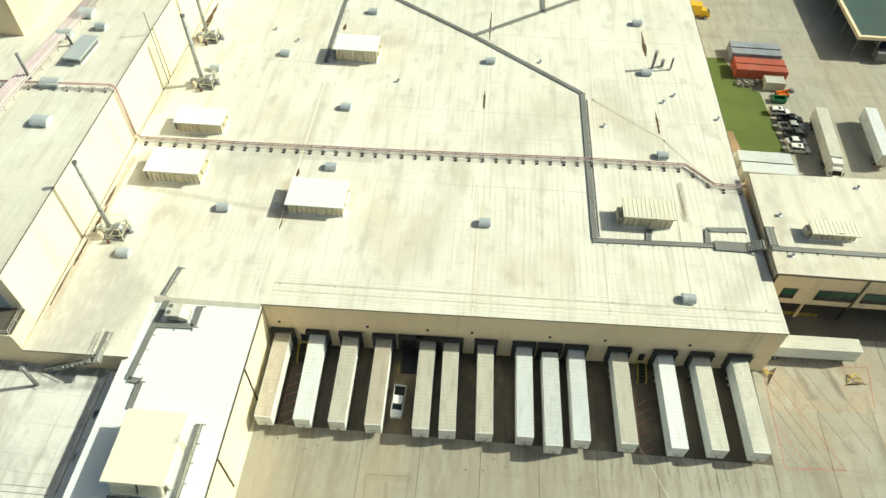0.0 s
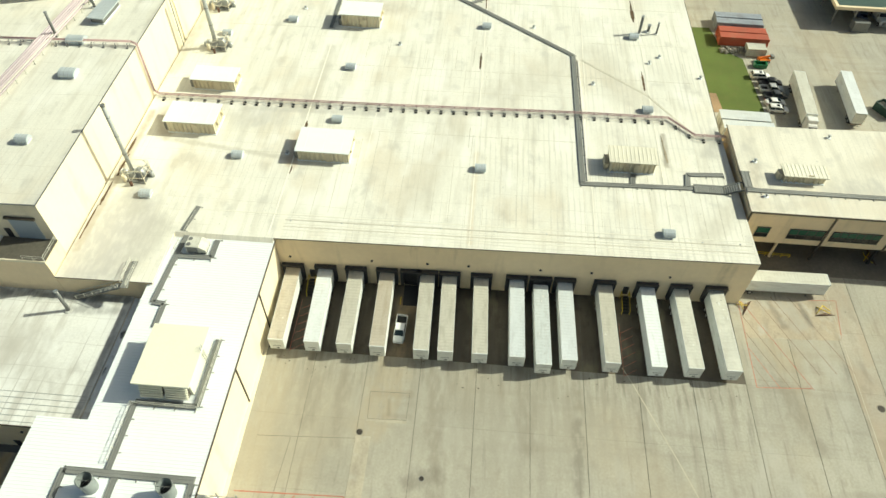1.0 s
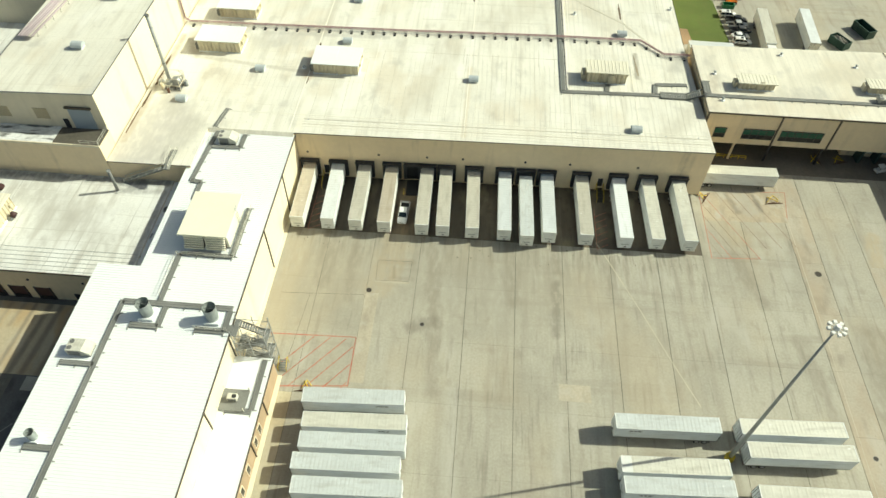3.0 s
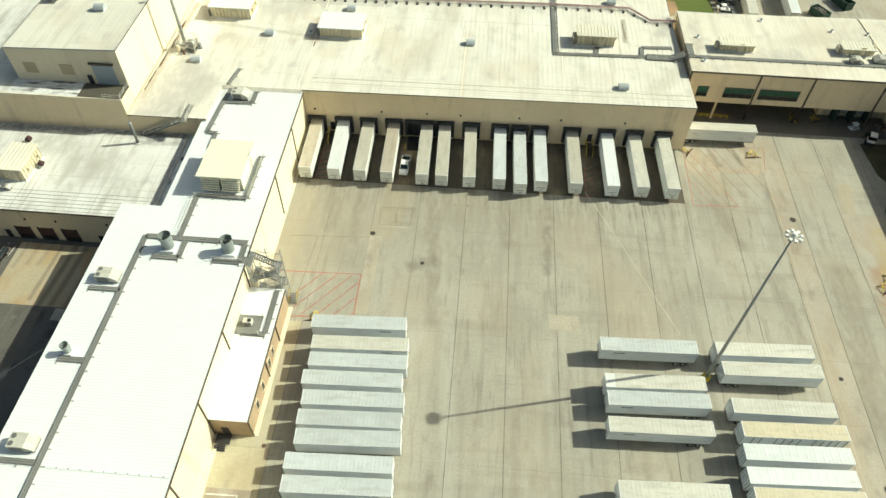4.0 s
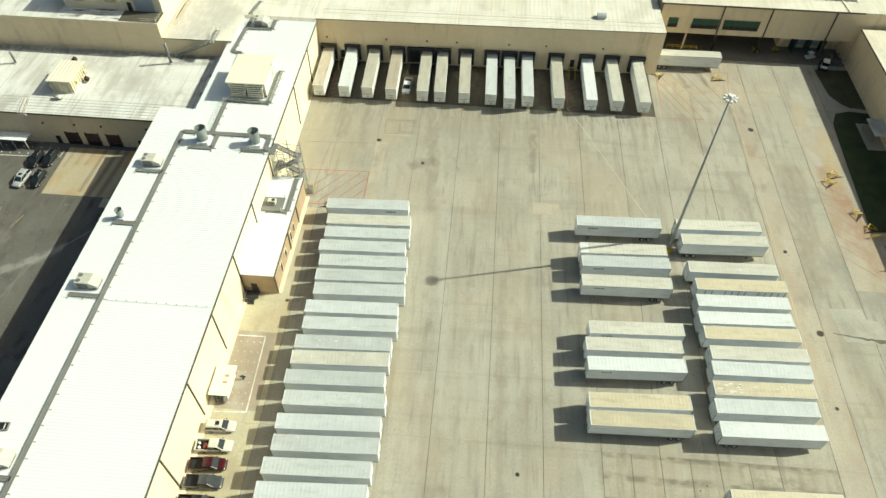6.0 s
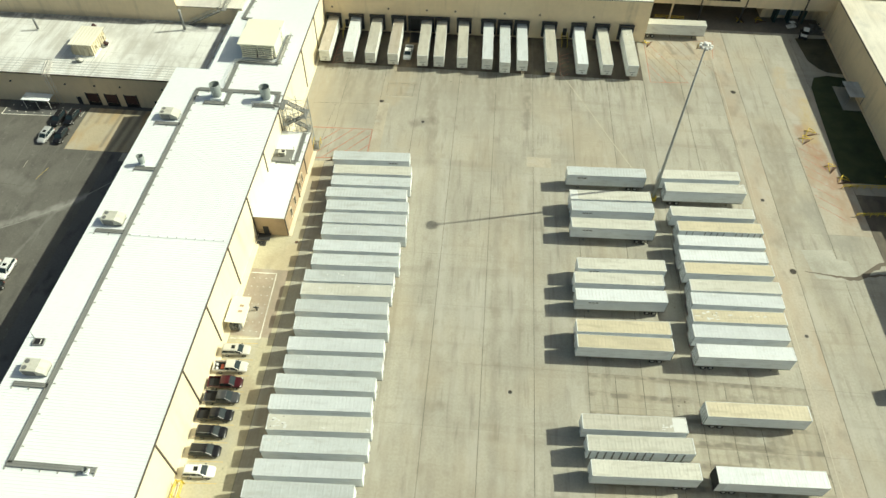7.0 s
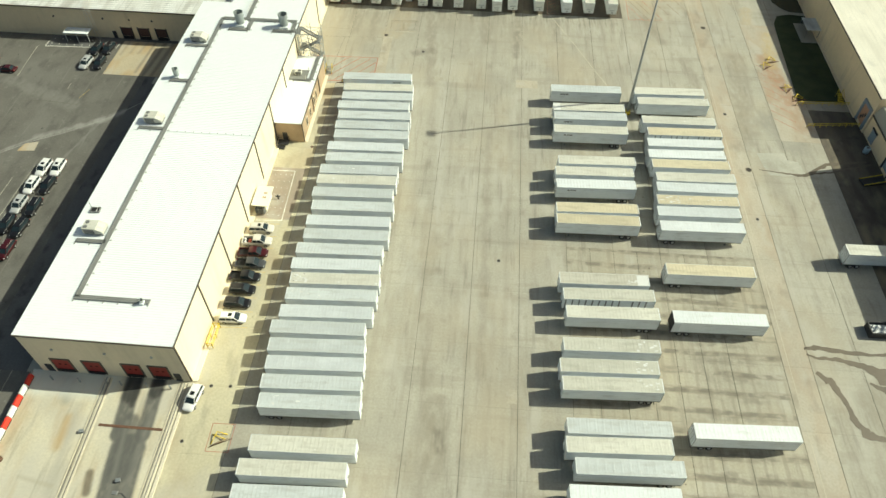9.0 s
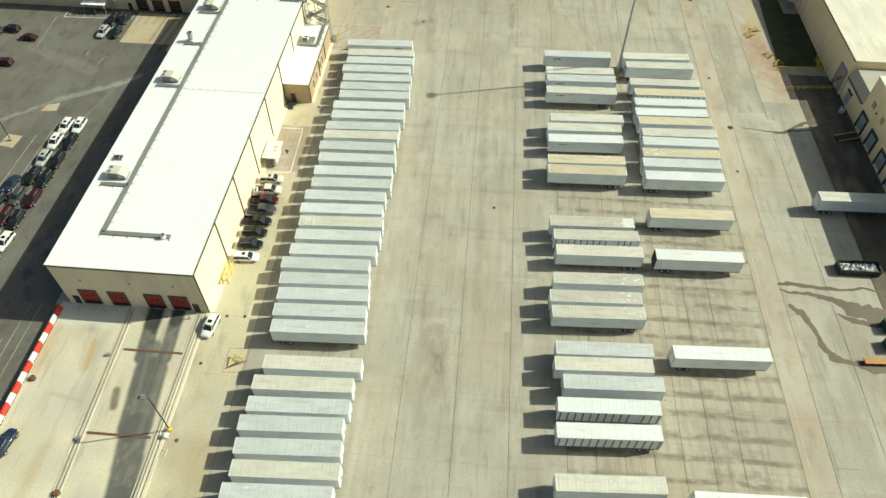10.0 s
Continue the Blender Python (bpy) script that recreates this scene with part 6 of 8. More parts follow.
# ---- stairs between the roofs ----
stair = thing("roof_stair", Matrix(), "grey steel stair from the warehouse roof down to a lower roof", "stairs")
for s in (0, 1):
    rod((-50.9 + 0, 25.8 + s * 1.0, DOCK_Z), (-50.9, 22.6, DOCK_Z) if s == 0 else (-50.0, 22.6, DOCK_Z), 0.06, STEEL, stair, "stringer", 6)
for k in range(9):
    x0 = -52.0 - k * 0.95
    z = DOCK_Z - 0.4 - k * 0.47
    part("tread", (lambda bm: (box(bm, x0 - 0.45, x0 + 0.4, 22.6, 23.6, z, z + 0.07), bm)[-1])(bmesh.new()), GRATE, stair)
for y in (22.6, 23.6):
    rod((-51.4, y, DOCK_Z + 0.7), (-60.2, y, LOW_Z + 0.9), 0.06, RAIL_PAINT, stair, "handrail", 6)
    rod((-51.4, y, DOCK_Z - 0.2), (-60.2, y, LOW_Z + 0.1), 0.09, STEEL_DARK, stair, "stringer", 6)
    for k in range(6):
        x0, z = -51.6 - k * 1.7, DOCK_Z - 0.3 - k * 0.82
        rod((x0, y, z), (x0, y, z + 1.0), 0.045, RAIL_PAINT, stair, "post", 6)
part("landing", (lambda bm: (box(bm, -51.2, -50.2, 22.5, 28.0, DOCK_Z + 0.05, DOCK_Z + 0.15), bm)[-1])(bmesh.new()), GRATE, stair)
rail([(-50.1, 22.6, DOCK_Z + 0.1), (-50.1, 28.0, DOCK_Z + 0.1)], r=0.05)
rail([(-51.3, 24.0, DOCK_Z + 0.1), (-51.3, 28.0, DOCK_Z + 0.1)], r=0.05)
rail([(-63.0, 24.3, 15.1), (-63.0, 28.6, 15.1)])
rail([(-66.5, 24.2, 15.1), (-63.0, 24.2, 15.1)])
tower = thing("stair_tower", Matrix(), "galvanized steel stair tower climbing from the yard to the white roof", "stair tower")
TX0, TX1, TY0, TY1 = -28.6, -23.4, -12.0, -8.9
for x in (TX0, (TX0 + TX1) / 2, TX1):
    for y in (TY0, TY1):
        rod((x, y, 0.1), (x, y, WHITE_Z + 1.1), 0.09, STEEL, tower, "column", 6)
for k in range(5):
    z0, z1 = 0.1 + k * 2.2, 2.3 + k * 2.2
    a, b = (TX0 + 0.8, TX1 - 0.8) if k % 2 else (TX1 - 0.8, TX0 + 0.8)
    y = TY0 + 0.75 if k % 2 else TY1 - 0.75
    flight = part("flight", (lambda bm: (beam(bm, (a, y - 0.55, z0), (b, y - 0.55, z1), 0.06, 0.25), beam(bm, (a, y + 0.55, z0), (b, y + 0.55, z1), 0.06, 0.25), bm)[-1])(bmesh.new()), STEEL_DARK, tower)
    for i in range(10):
        u = (i + 0.5) / 10
        part("tread", (lambda bm: (box(bm, a + (b - a) * u - 0.17, a + (b - a) * u + 0.17, y - 0.5, y + 0.5, z0 + (z1 - z0) * u, z0 + (z1 - z0) * u + 0.04), bm)[-1])(bmesh.new()), GRATE, flight)
    for yy in (y - 0.55, y + 0.55):
        rod((a, yy, z0 + 1.05), (b, yy, z1 + 1.05), 0.04, STEEL, flight, "handrail", 6)
    xe = b
    part("landing", (lambda bm: (box(bm, min(xe, TX0 if xe < -26 else TX1), max(xe, TX0 if xe < -26 else TX1), TY0, TY1, z1 - 0.05, z1 + 0.03), bm)[-1])(bmesh.new()), GRATE, tower)
    for c, d in (((TX0, TY0), (TX1, TY0)), ((TX0, TY1), (TX1, TY1)), ((TX0, TY0), (TX0, TY1)), ((TX1, TY0), (TX1, TY1))):
        rod((*c, z1), (*d, z1), 0.06, STEEL, tower, "beam", 6)
        rod((*c, z0), (*d, z1), 0.035, STEEL, tower, "brace", 6)
        rod((*d, z0), (*c, z1), 0.035, STEEL, tower, "brace", 6)
part("bridge", (lambda bm: (box(bm, -30.2, TX0 + 0.2, -11.6, -10.2, WHITE_Z + 0.1, WHITE_Z + 0.18), bm)[-1])(bmesh.new()), GRATE, tower)
foot = thing("entry_stair", pose(-0.5, 2.6, 0), "short steel entry stair with railings by the annex", "stairs")
for k in range(5):
    part("tread", (lambda bm: (box(bm, -22.6 + k * 0.0, -21.2, -12.6 - k * 0.35, -12.3 - k * 0.35, 0.2 * (5 - k) - 0.1, 0.2 * (5 - k) - 0.04), bm)[-1])(bmesh.new()), GRATE, foot)
for x in (-22.6, -21.2):
    rod((x, -12.3, 2.0), (x, -14.0, 1.0), 0.05, YELLOW, foot, "handrail", 6)
    rod((x, -12.3, 0), (x, -12.3, 2.0), 0.05, YELLOW, foot, "post", 6)
    rod((x, -14.0, 0), (x, -14.0, 1.0), 0.05, YELLOW, foot, "post", 6)
porch = thing("porch_stair", Matrix(), "dark steel porch steps at the annex door", "stairs")
part("platform", (lambda bm: (box(bm, -28.6, -26.2, -39.0, -37.3, 0.5, 0.6), bm)[-1])(bmesh.new()), BLACK_PAINT, porch)
for k in range(3):
    part("step", (lambda bm: (box(bm, -28.6, -26.8, -39.4 - k * 0.3, -39.1 - k * 0.3, 0.3 - k * 0.13, 0.36 - k * 0.13), bm)[-1])(bmesh.new()), BLACK_PAINT, porch)
rail([(-28.6, -40.0, 0.1), (-28.6, -37.4, 0.6), (-26.2, -37.4, 0.6)], mat=BLACK_PAINT, label="black steel handrail at the annex door")

# ---- high mast and lamp posts ----
pole = thing("high_mast", pose(50.0, -20.4, 0), "very tall tapered grey light mast with a ring of floodlights", "light mast")
part("shaft", (lambda bm: (tube(bm, (0, 0, 0.4), (0, 0, 37.0), 0.33, 0.13, 16), bm)[-1])(bmesh.new()), surface("galvanized mast", (0.34, 0.355, 0.35), 0.55, 0.1, fine=2, amount=0.1), pole)
part("footing", (lambda bm: (tube(bm, (0, 0, 0), (0, 0, 0.9), 0.75, 0.7, 16), bm)[-1])(bmesh.new()), YELLOW, pole)
part("ring", (lambda bm: ([tube(bm, (0.8 * math.cos(a), 0.8 * math.sin(a), 36.8), (0.8 * math.cos(a + 0.5236), 0.8 * math.sin(a + 0.5236), 36.8), 0.06, sides=6) for a in [i * math.pi / 6 for i in range(12)]], bm)[-1])(bmesh.new()), STEEL, pole)
part("head", (lambda bm: (tube(bm, (0, 0, 36.5), (0, 0, 37.4), 0.4, 0.3, 14), bm)[-1])(bmesh.new()), WHITE_PAINT, pole)
for i in range(8):
    a = i * math.pi / 4
    lamp = shared("floodlight", "floodlight", lambda b: (box(b, 0.7, 1.15, -0.22, 0.22, -0.12, 0.18, 0.05), tube(b, (0.2, 0, 0.05), (0.75, 0, 0.05), 0.06, sides=6)), WHITE_PAINT, pole, pose(0, 0, 36.8, 0, 0, math.degrees(a)))
    shared("flood lens", "lens", lambda b: box(b, 0.74, 1.11, -0.18, 0.18, -0.17, -0.11), GLASS_DARK, lamp)
for x, y, z, h, arm in ((-28.4, -120.7, 0, 10.6, -1), (-87.9, -55.2, LOT_Z, 8.5, -1)):
    ob = thing("lamp_post", pose(x, y, z), "slim dark lamp post with one lamp head", "lamp post", "lamp posts")
    rod((0, 0, 0.5), (0, 0, h), 0.1, BLACK_PAINT, ob, "shaft", 8)
    rod((0, 0, 0), (0, 0, 0.8), 0.32, YELLOW if z == 0 else CONCRETE, ob, "footing", 12)
    rod((0, 0, h - 0.1), (arm * 0.9, 0, h), 0.06, BLACK_PAINT, ob, "arm", 6)
    part("lamp_head", (lambda bm: (box(bm, arm * 0.9 - 0.4, arm * 0.9 + 0.4, -0.25, 0.25, h - 0.1, h + 0.1, 0.04), bm)[-1])(bmesh.new()), STEEL_DARK, ob)

# ---- small structures ----
hut = thing("transformer_hut", Matrix(), "cream transformer cabinet with a pale flat roof beside the wall", "transformer")
part("cabinet", (lambda bm: (box(bm, -28.0, -26.0, -59.0, -54.6, 0.1, 2.4, 0.04), bm)[-1])(bmesh.new()), CREAM_PANEL, hut)
part("roof", (lambda bm: (box(bm, -28.7, -25.4, -59.6, -54.0, 2.4, 2.55, 0.02), bm)[-1])(bmesh.new()), CREAM_PANEL, hut)
for y in (-57.2, -56.0):
    part("hatch", (lambda bm: (box(bm, -26.9, -26.2, y - 0.22, y + 0.22, 2.55, 2.6), bm)[-1])(bmesh.new()), WALL_TAN, hut)
for k in range(4):
    part("cooling_fin", (lambda bm: (box(bm, -28.0 + k * 0.5, -27.7 + k * 0.5, -59.8, -59.0, 0.3, 1.7, 0.03), bm)[-1])(bmesh.new()), STEEL_DARK, hut)
valve = thing("standpipe", pose(-24.6, -55.0, 0), "dark iron standpipe with side valves", "standpipe")
rod((0, 0, 0), (0, 0, 1.1), 0.16, BLACK_PAINT, valve, "riser")
rod((-0.5, 0, 0.8), (0.5, 0, 0.8), 0.13, BLACK_PAINT, valve, "cross_pipe")
shelter = thing("smoking_shelter", pose(-90.2, -1.5, LOT_Z), "white flat-roofed open shelter against the wall", "shelter")
part("roof", (lambda bm: (ribbed(bm, -3.3, 3.3, -1.3, 1.4, 2.7, 0.6, 0.08, 0.06, "y", 0.12), bm)[-1])(bmesh.new()), ROOF_WHITE, shelter)
for x in (-3.0, 0, 3.0):
    rod((x, -1.1, 0), (x, -1.1, 2.6), 0.07, WHITE_PAINT, shelter, "post")
    part("bench", (lambda bm: (box(bm, x - 0.9 if x > 0 else x, x if x > 0 else x + 0.9, 0.6, 1.1, 0.4, 0.5), bm)[-1])(bmesh.new()), STEEL_DARK, shelter)
for x, y, a in ((-82.8, 18.4, 30), (-76.9, 11.6, 60)):
    ob = thing("wall_fan", pose(x, y, LOW_Z, 0, 0, a), "short round exhaust fan with a dark red mouth", "exhaust fan", "red-mouthed fans")
    rod((0, 0, 0.5), (0.7, 0, 1.1), 0.55, MAROON_DOOR, ob, "mouth", 14)
    rod((-0.5, 0, 0), (0, 0, 0.8), 0.3, STEEL, ob, "stub", 10)
gas = thing("roof_pipework", Matrix(), "tangle of pale pipes dropping from roof to ground", "pipework")
for k in range(5):
    x = -87.0 + k * 0.4 + random.uniform(-0.1, 0.1)
    part("pipe", (lambda bm: (tube(bm, (x - 1, 4.5, LOW_Z + 0.4), (x, -0.3, LOW_Z + 0.4), 0.05), tube(bm, (x, -0.3, LOW_Z + 0.4), (x, -0.3, LOT_Z), 0.05), bm)[-1])(bmesh.new()), PIPE_WHITE, gas)
shed = thing("lawn_shelter", pose(102.0, 18.4, 0), "grey flat-roofed picnic shelter on a paved pad", "shelter")
part("roof", (lambda bm: (ribbed(bm, -2.4, 1.2, -3.0, 3.0, 2.6, 0.6, 0.08, 0.06, "x", 0.12), bm)[-1])(bmesh.new()), ROOF_GREY, shed)
part("pad", (lambda bm: (box(bm, -3.4, 1.2, -5.0, 4.2, 0, 0.1), bm)[-1])(bmesh.new()), CONCRETE, shed)
for x in (-2.2, 1.0):
    for y in (-2.8, 2.8):
        rod((x, y, 0.1), (x, y, 2.6), 0.06, STEEL_DARK, shed, "post")


def yellow_frame(x, y, turn=0.0, size=1.0):
    ob = thing("hose_frame", pose(x, y, 0, 0, 0, turn), "bent yellow guard frame with rusty pipes on the concrete", "guard frame", "yellow guard frames")
    rod((-1.3 * size, -0.8, 0.08), (0.2, 0.5, 0.75), 0.08, YELLOW, ob, "leg")
    rod((0.2, 0.5, 0.75), (1.5 * size, -0.3, 0.08), 0.08, YELLOW, ob, "leg")
    rod((-0.6 * size, 0.7, 0.1), (1.0 * size, -1.1, 0.45), 0.08, YELLOW, ob, "arm")
    for k in range(3):
        rod((-1.8 + k * 0.5, -1.2, 0.12), (1.0 + k * 0.5, -0.7 - k * 0.3, 0.12), 0.06, RUSTY, ob, "pipe")


yellow_frame(69.2, 37.2, 10)
yellow_frame(-21.9, -107.2, 30)
yellow_frame(86.4, 2.0, 40)
yellow_frame(88.3, 4.6, 20)
yellow_frame(89.6, -7.0, 50)
yellow_frame(91.4, -10.6, 15)
yellow_frame(54.6, 36.9, 60, 0.4)
yellow_frame(81.1, 50.4, 100)
yellow_frame(86.4, 51.0, 20, 0.8)
yellow_frame(-17.9, -13.6, 5, 0.6)
rail([(90.6, -13.4, 0), (103.0, -12.6, 0)], 1.0, YELLOW, "yard_rail", "yellow steel guard rail at the yard's edge", "yellow guard rails", 0.07)
rail([(91.0, -21.6, 0), (103.1, -20.2, 0)], 1.0, YELLOW, "yard_rail", "yellow steel guard rail at the yard's edge", "yellow guard rails", 0.07)
rail([(-28.3, -91.4, 0.16), (-28.3, -87.2, 0.16), (-27.3, -87.2, 0.16), (-27.3, -91.4, 0.16), (-28.3, -91.4, 0.16)], 1.4, YELLOW, "stair_guard", "bright yellow guard cage beside the wall", "", 0.08)
rail([(58.6, 49.4, 0), (66.2, 49.2, 0)], 1.0, YELLOW, "yard_rail", "yellow steel guard rail at the drive-through", "yellow guard rails", 0.07)

guard = thing("yellow_stair", pose(101.4, -9.6, 0), "yellow steel stair with railings against the wall", "stairs")
for k in range(5):
    part("tread", (lambda bm: (box(bm, -0.5, 0.6, -1.8 + k * 0.4, -1.45 + k * 0.4, 0.2 + k * 0.22, 0.26 + k * 0.22), bm)[-1])(bmesh.new()), YELLOW, guard)
for s in (-0.5, 0.6):
    rod((s, -1.8, 1.1), (s, 0.4, 2.3), 0.06, YELLOW, guard, "handrail")
    rod((s, -1.8, 0), (s, -1.8, 1.1), 0.06, YELLOW, guard, "post")
    rod((s, 0.4, 0), (s, 0.4, 2.3), 0.06, YELLOW, guard, "post")
tank = thing("water_tank", pose(101.9, -29.2, 0), "small pale blue plastic tank beside the link wall", "tank")
rod((0, 0, 0), (0, 0, 1.3), 0.65, surface("pale blue plastic", (0.42, 0.52, 0.56), 0.5, amount=0.06), tank, "drum", 14)
rod((0, 0, 1.3), (0, 0, 1.45), 0.3, STEEL_DARK, tank, "lid", 10)
ramp = thing("dock_ramp", pose(100.4, -38.9, 0, 0, 0, 12), "dark steel dock ramp with yellow side rails", "ramp")
part("deck", (lambda bm: (prism(bm, [(-2.6, -1.0), (2.6, -1.0), (2.6, 1.0), (-2.6, 1.0)], 0.15, 0.4), bm)[-1])(bmesh.new()), BLACK_PAINT, ramp)
for s in (-1.0, 1.0):
    part("side_rail", (lambda bm: (beam(bm, (-2.6, s, 0.5), (2.6, s, 1.1), 0.12, 0.18), bm)[-1])(bmesh.new()), YELLOW, ramp)
part("underframe", (lambda bm: (box(bm, -2.2, 2.2, -0.8, 0.8, 0, 0.15), bm)[-1])(bmesh.new()), STEEL_DARK, ramp)
cabinet = thing("white_drum", pose(-28.6, -122.0, 0), "small white drum lying beside a lamp post", "drum")
rod((-0.5, 0, 0.4), (0.5, 0.2, 0.4), 0.4, WHITE_PAINT, cabinet, "barrel", 14)
rod((0.5, 0.2, 0.4), (0.58, 0.216, 0.4), 0.3, STEEL, cabinet, "lid", 12)

for x, y in ((-41.7, -132.0), (-54.2, -113.7)):
    ob = thing("stand_pot", pose(x, y, 0), "low rusty red iron pot at the kerb's end", "iron pot", "rusty iron pots")
    rod((0, 0, 0), (0, 0, 0.55), 0.5, RUSTY, ob, "pot", 14)
    rod((0, 0, 0.55), (0, 0, 0.62), 0.42, RUSTY, ob, "lid", 14)
for x, y in ((-43.5, -108.2), (-42.2, -123.4), (-34.7, -115.4)):
    ob = thing("junction_box", pose(x, y, 0, 0, 0, 12), "small grey steel box standing on the apron", "junction box", "small grey boxes")
    part("box", (lambda bm: (box(bm, -0.32, 0.32, -0.25, 0.25, 0, 0.4, 0.03), bm)[-1])(bmesh.new()), STEEL_DARK, ob)
    part("lid", (lambda bm: (box(bm, -0.36, 0.36, -0.29, 0.29, 0.4, 0.45), bm)[-1])(bmesh.new()), STEEL, ob)
crate = thing("pallet", pose(-28.2, -124.5, 0, 0, 0, -6), "weathered pale wooden pallet lying on the concrete", "pallet")
for k in range(5):
    part("board", (lambda bm: (box(bm, -0.5, 0.5, -0.6 + k * 0.27, -0.45 + k * 0.27, 0.1, 0.13), bm)[-1])(bmesh.new()), KERB, crate)
for x in (-0.45, 0, 0.45):
    part("bearer", (lambda bm: (box(bm, x - 0.05, x + 0.05, -0.6, 0.65, 0, 0.1), bm)[-1])(bmesh.new()), KERB, crate)

# ---- south loading apron ----
RED_BARRIER = surface("red plastic", (0.62, 0.05, 0.03), 0.45, amount=0.08, local=True)
for i in range(13):
    red = i % 2 == 0
    ob = thing("road_barrier", pose(-55.9, -100.2 - i * 1.95, 0), "%s plastic road barrier block in a chequered row" % ("red" if red else "white"), "barrier", "red and white barriers")
    shared(("barrier", red), "block", lambda b: loft(b, [rect(-0.34, 0.34, -0.93, 0.93, 0), rect(-0.34, 0.34, -0.93, 0.93, 0.3), rect(-0.16, 0.16, -0.9, 0.9, 0.95)]), RED_BARRIER if red else WHITE_PAINT, ob)
    shared("barrier foot", "foot", lambda b: box(b, -0.4, 0.4, -0.85, 0.85, -0.01, 0.1), BLACK, ob)
solid("retaining_kerb", lambda b: box(b, -56.4, -56.2, -400, -98.3, -1.2, 0.15), CONCRETE, "concrete retaining kerb of the apron", "kerb")
for x, slide, w in ((-43.7, 1.45, 0.07), (-42.95, 1.4, 0.26), (-42.5, 1.4, 0.26), (-30.9, 0.4, 0.12), (-30.3, 0.35, 0.26), (-29.9, 0.35, 0.26)):
    solid("apron_kerb", lambda b: beam(b, (x, -98.4, 0.03), (x + slide, -140, 0.03), w, 0.1), KERB, "pale concrete guide kerb on the loading apron", "kerb")
for x, slide in ((-43.35, 1.45), (-42.72, 1.4), (-30.62, 0.38), (-30.1, 0.35)):
    solid("guide_rail", lambda b: beam(b, (x, -98.4, 0.06), (x + slide, -140, 0.06), 0.06, 0.1), STEEL_DARK, "thin dark steel rail between the guide kerbs", "rail")
solid("yard_kerb", lambda b: beam(b, (-29.2, -98.3, 0.05), (-28.7, -145, 0.05), 0.5, 0.25), KERB, "broad pale kerb along the loading apron", "kerb")
for y in (-106.8, -122.2):
    solid("trench_grate", lambda b: box(b, -41.4, -31.0, y - 0.22, y + 0.22, -0.05, 0.03), RUSTY, "rust-red trench drain grate across the apron", "drain grate")
for x in (-52.2, -47.5, -42.8, -40.4, -36.0, -32.0):
    ob = thing("bollard", pose(x, -99.6, 0), "grey steel bollard before a dock door", "bollard", "dock bollards")
    rod((0, 0, 0), (0, 0, 1.1), 0.13, STEEL, ob, "post", 10)
    rod((0, 0, 1.08), (0, 0, 1.2), 0.14, STEEL, ob, "cap", 10)
# ---- iron covers, painted lines and stains in the yard ----
IRON = surface("dark iron cover", (0.05, 0.042, 0.035), 0.7, 0.3, amount=0.2)
for x, y, r in ((-10.5, 6.6, 0.5), (0.0, 0.0, 0.35), (73.8, 18.0, 0.6), (74.7, -37.3, 0.6), (73.0, -18.5, 0.35), (21.3, -67.5, 0.3), (-25.6, -98.5, 0.25), (-22.4, -98.3, 0.25), (-27.3, -108.4, 0.25), (-26.8, -122.3, 0.3), (73.5, -52.0, 0.3), (-21.0, -38.5, 0.3), (-54.6, -113.7, 0.5)):
    ob = thing("manhole_cover", pose(x, y, 0), "round dark iron cover set in the concrete", "manhole cover", "manhole covers")
    shared(("mh", r, x < -20), "lid", lambda b: tube(b, (0, 0, -0.02), (0, 0, 0.03), r, sides=20), RUSTY if x < -26 and y < -110 else IRON, ob)
    shared(("mhr", r), "collar", lambda b: tube(b, (0, 0, -0.02), (0, 0, 0.018), r * 1.25, sides=20), STEEL_DARK if r < 0.5 else CONCRETE_STAINED, ob)


def line(points, width, mat, label, z=0.0, high=0.007, name="painted_line"):
    ob = strip(points, width, z, mat, None, name, high)
    return tagged(ob, label, "road marking", kind="structure")


line([(-27.6, -4.2), (-11.2, -3.7), (-11.1, -13.2), (-27.2, -14.6)], 0.2, RED_LINE, "worn red border line of a keep-clear zone")
for k in range(6):
    line([(-26.5 + k * 2.8, -14.0), (min(-11.4, -18.5 + k * 2.8), -14.0 + min(9.8, (min(-11.4, -18.5 + k * 2.8) + 26.5 - k * 2.8) * 1.25))], 0.17, RED_LINE, "worn red hatching line", high=0.006)
line([(-23.3, -105.0), (-19.7, -104.9), (-19.6, -109.6), (-23.2, -109.7), (-23.3, -105.0)], 0.1, RED_LINE, "worn red border line of a keep-clear zone")
line([(54.4, 37.6), (54.2, 20.2), (63.5, 20.8)], 0.13, RED_LINE, "worn red border line of a keep-clear zone")
line([(67.5, 39.2), (72.5, 39.6), (71.2, 31.3)], 0.12, RED_LINE, "worn red border line of a keep-clear zone")
HATCH = surface("worn brown hatch paint", (0.21, 0.15, 0.11), 0.85, fine=2.5, amount=0.25, dirt=(0.36, 0.31, 0.24), dirt_at=0.55, stretch=(1.2, 1.2, 1))
for k, (x, y) in enumerate(((54.4, 24.3), (54.4, 27.8), (54.4, 31.2), (54.5, 34.8), (54.9, 38.0), (57.6, 39.0), (60.6, 39.4), (63.8, 39.6))):
    fall = y - 20.5 if x < 57 else 15.5
    line([(x, y), (x + fall / 2.0, y - fall)], 0.1, RED_LINE if k in (1, 4) else HATCH, "worn brown hatching line on the concrete", high=0.005 + 0.0005 * k)
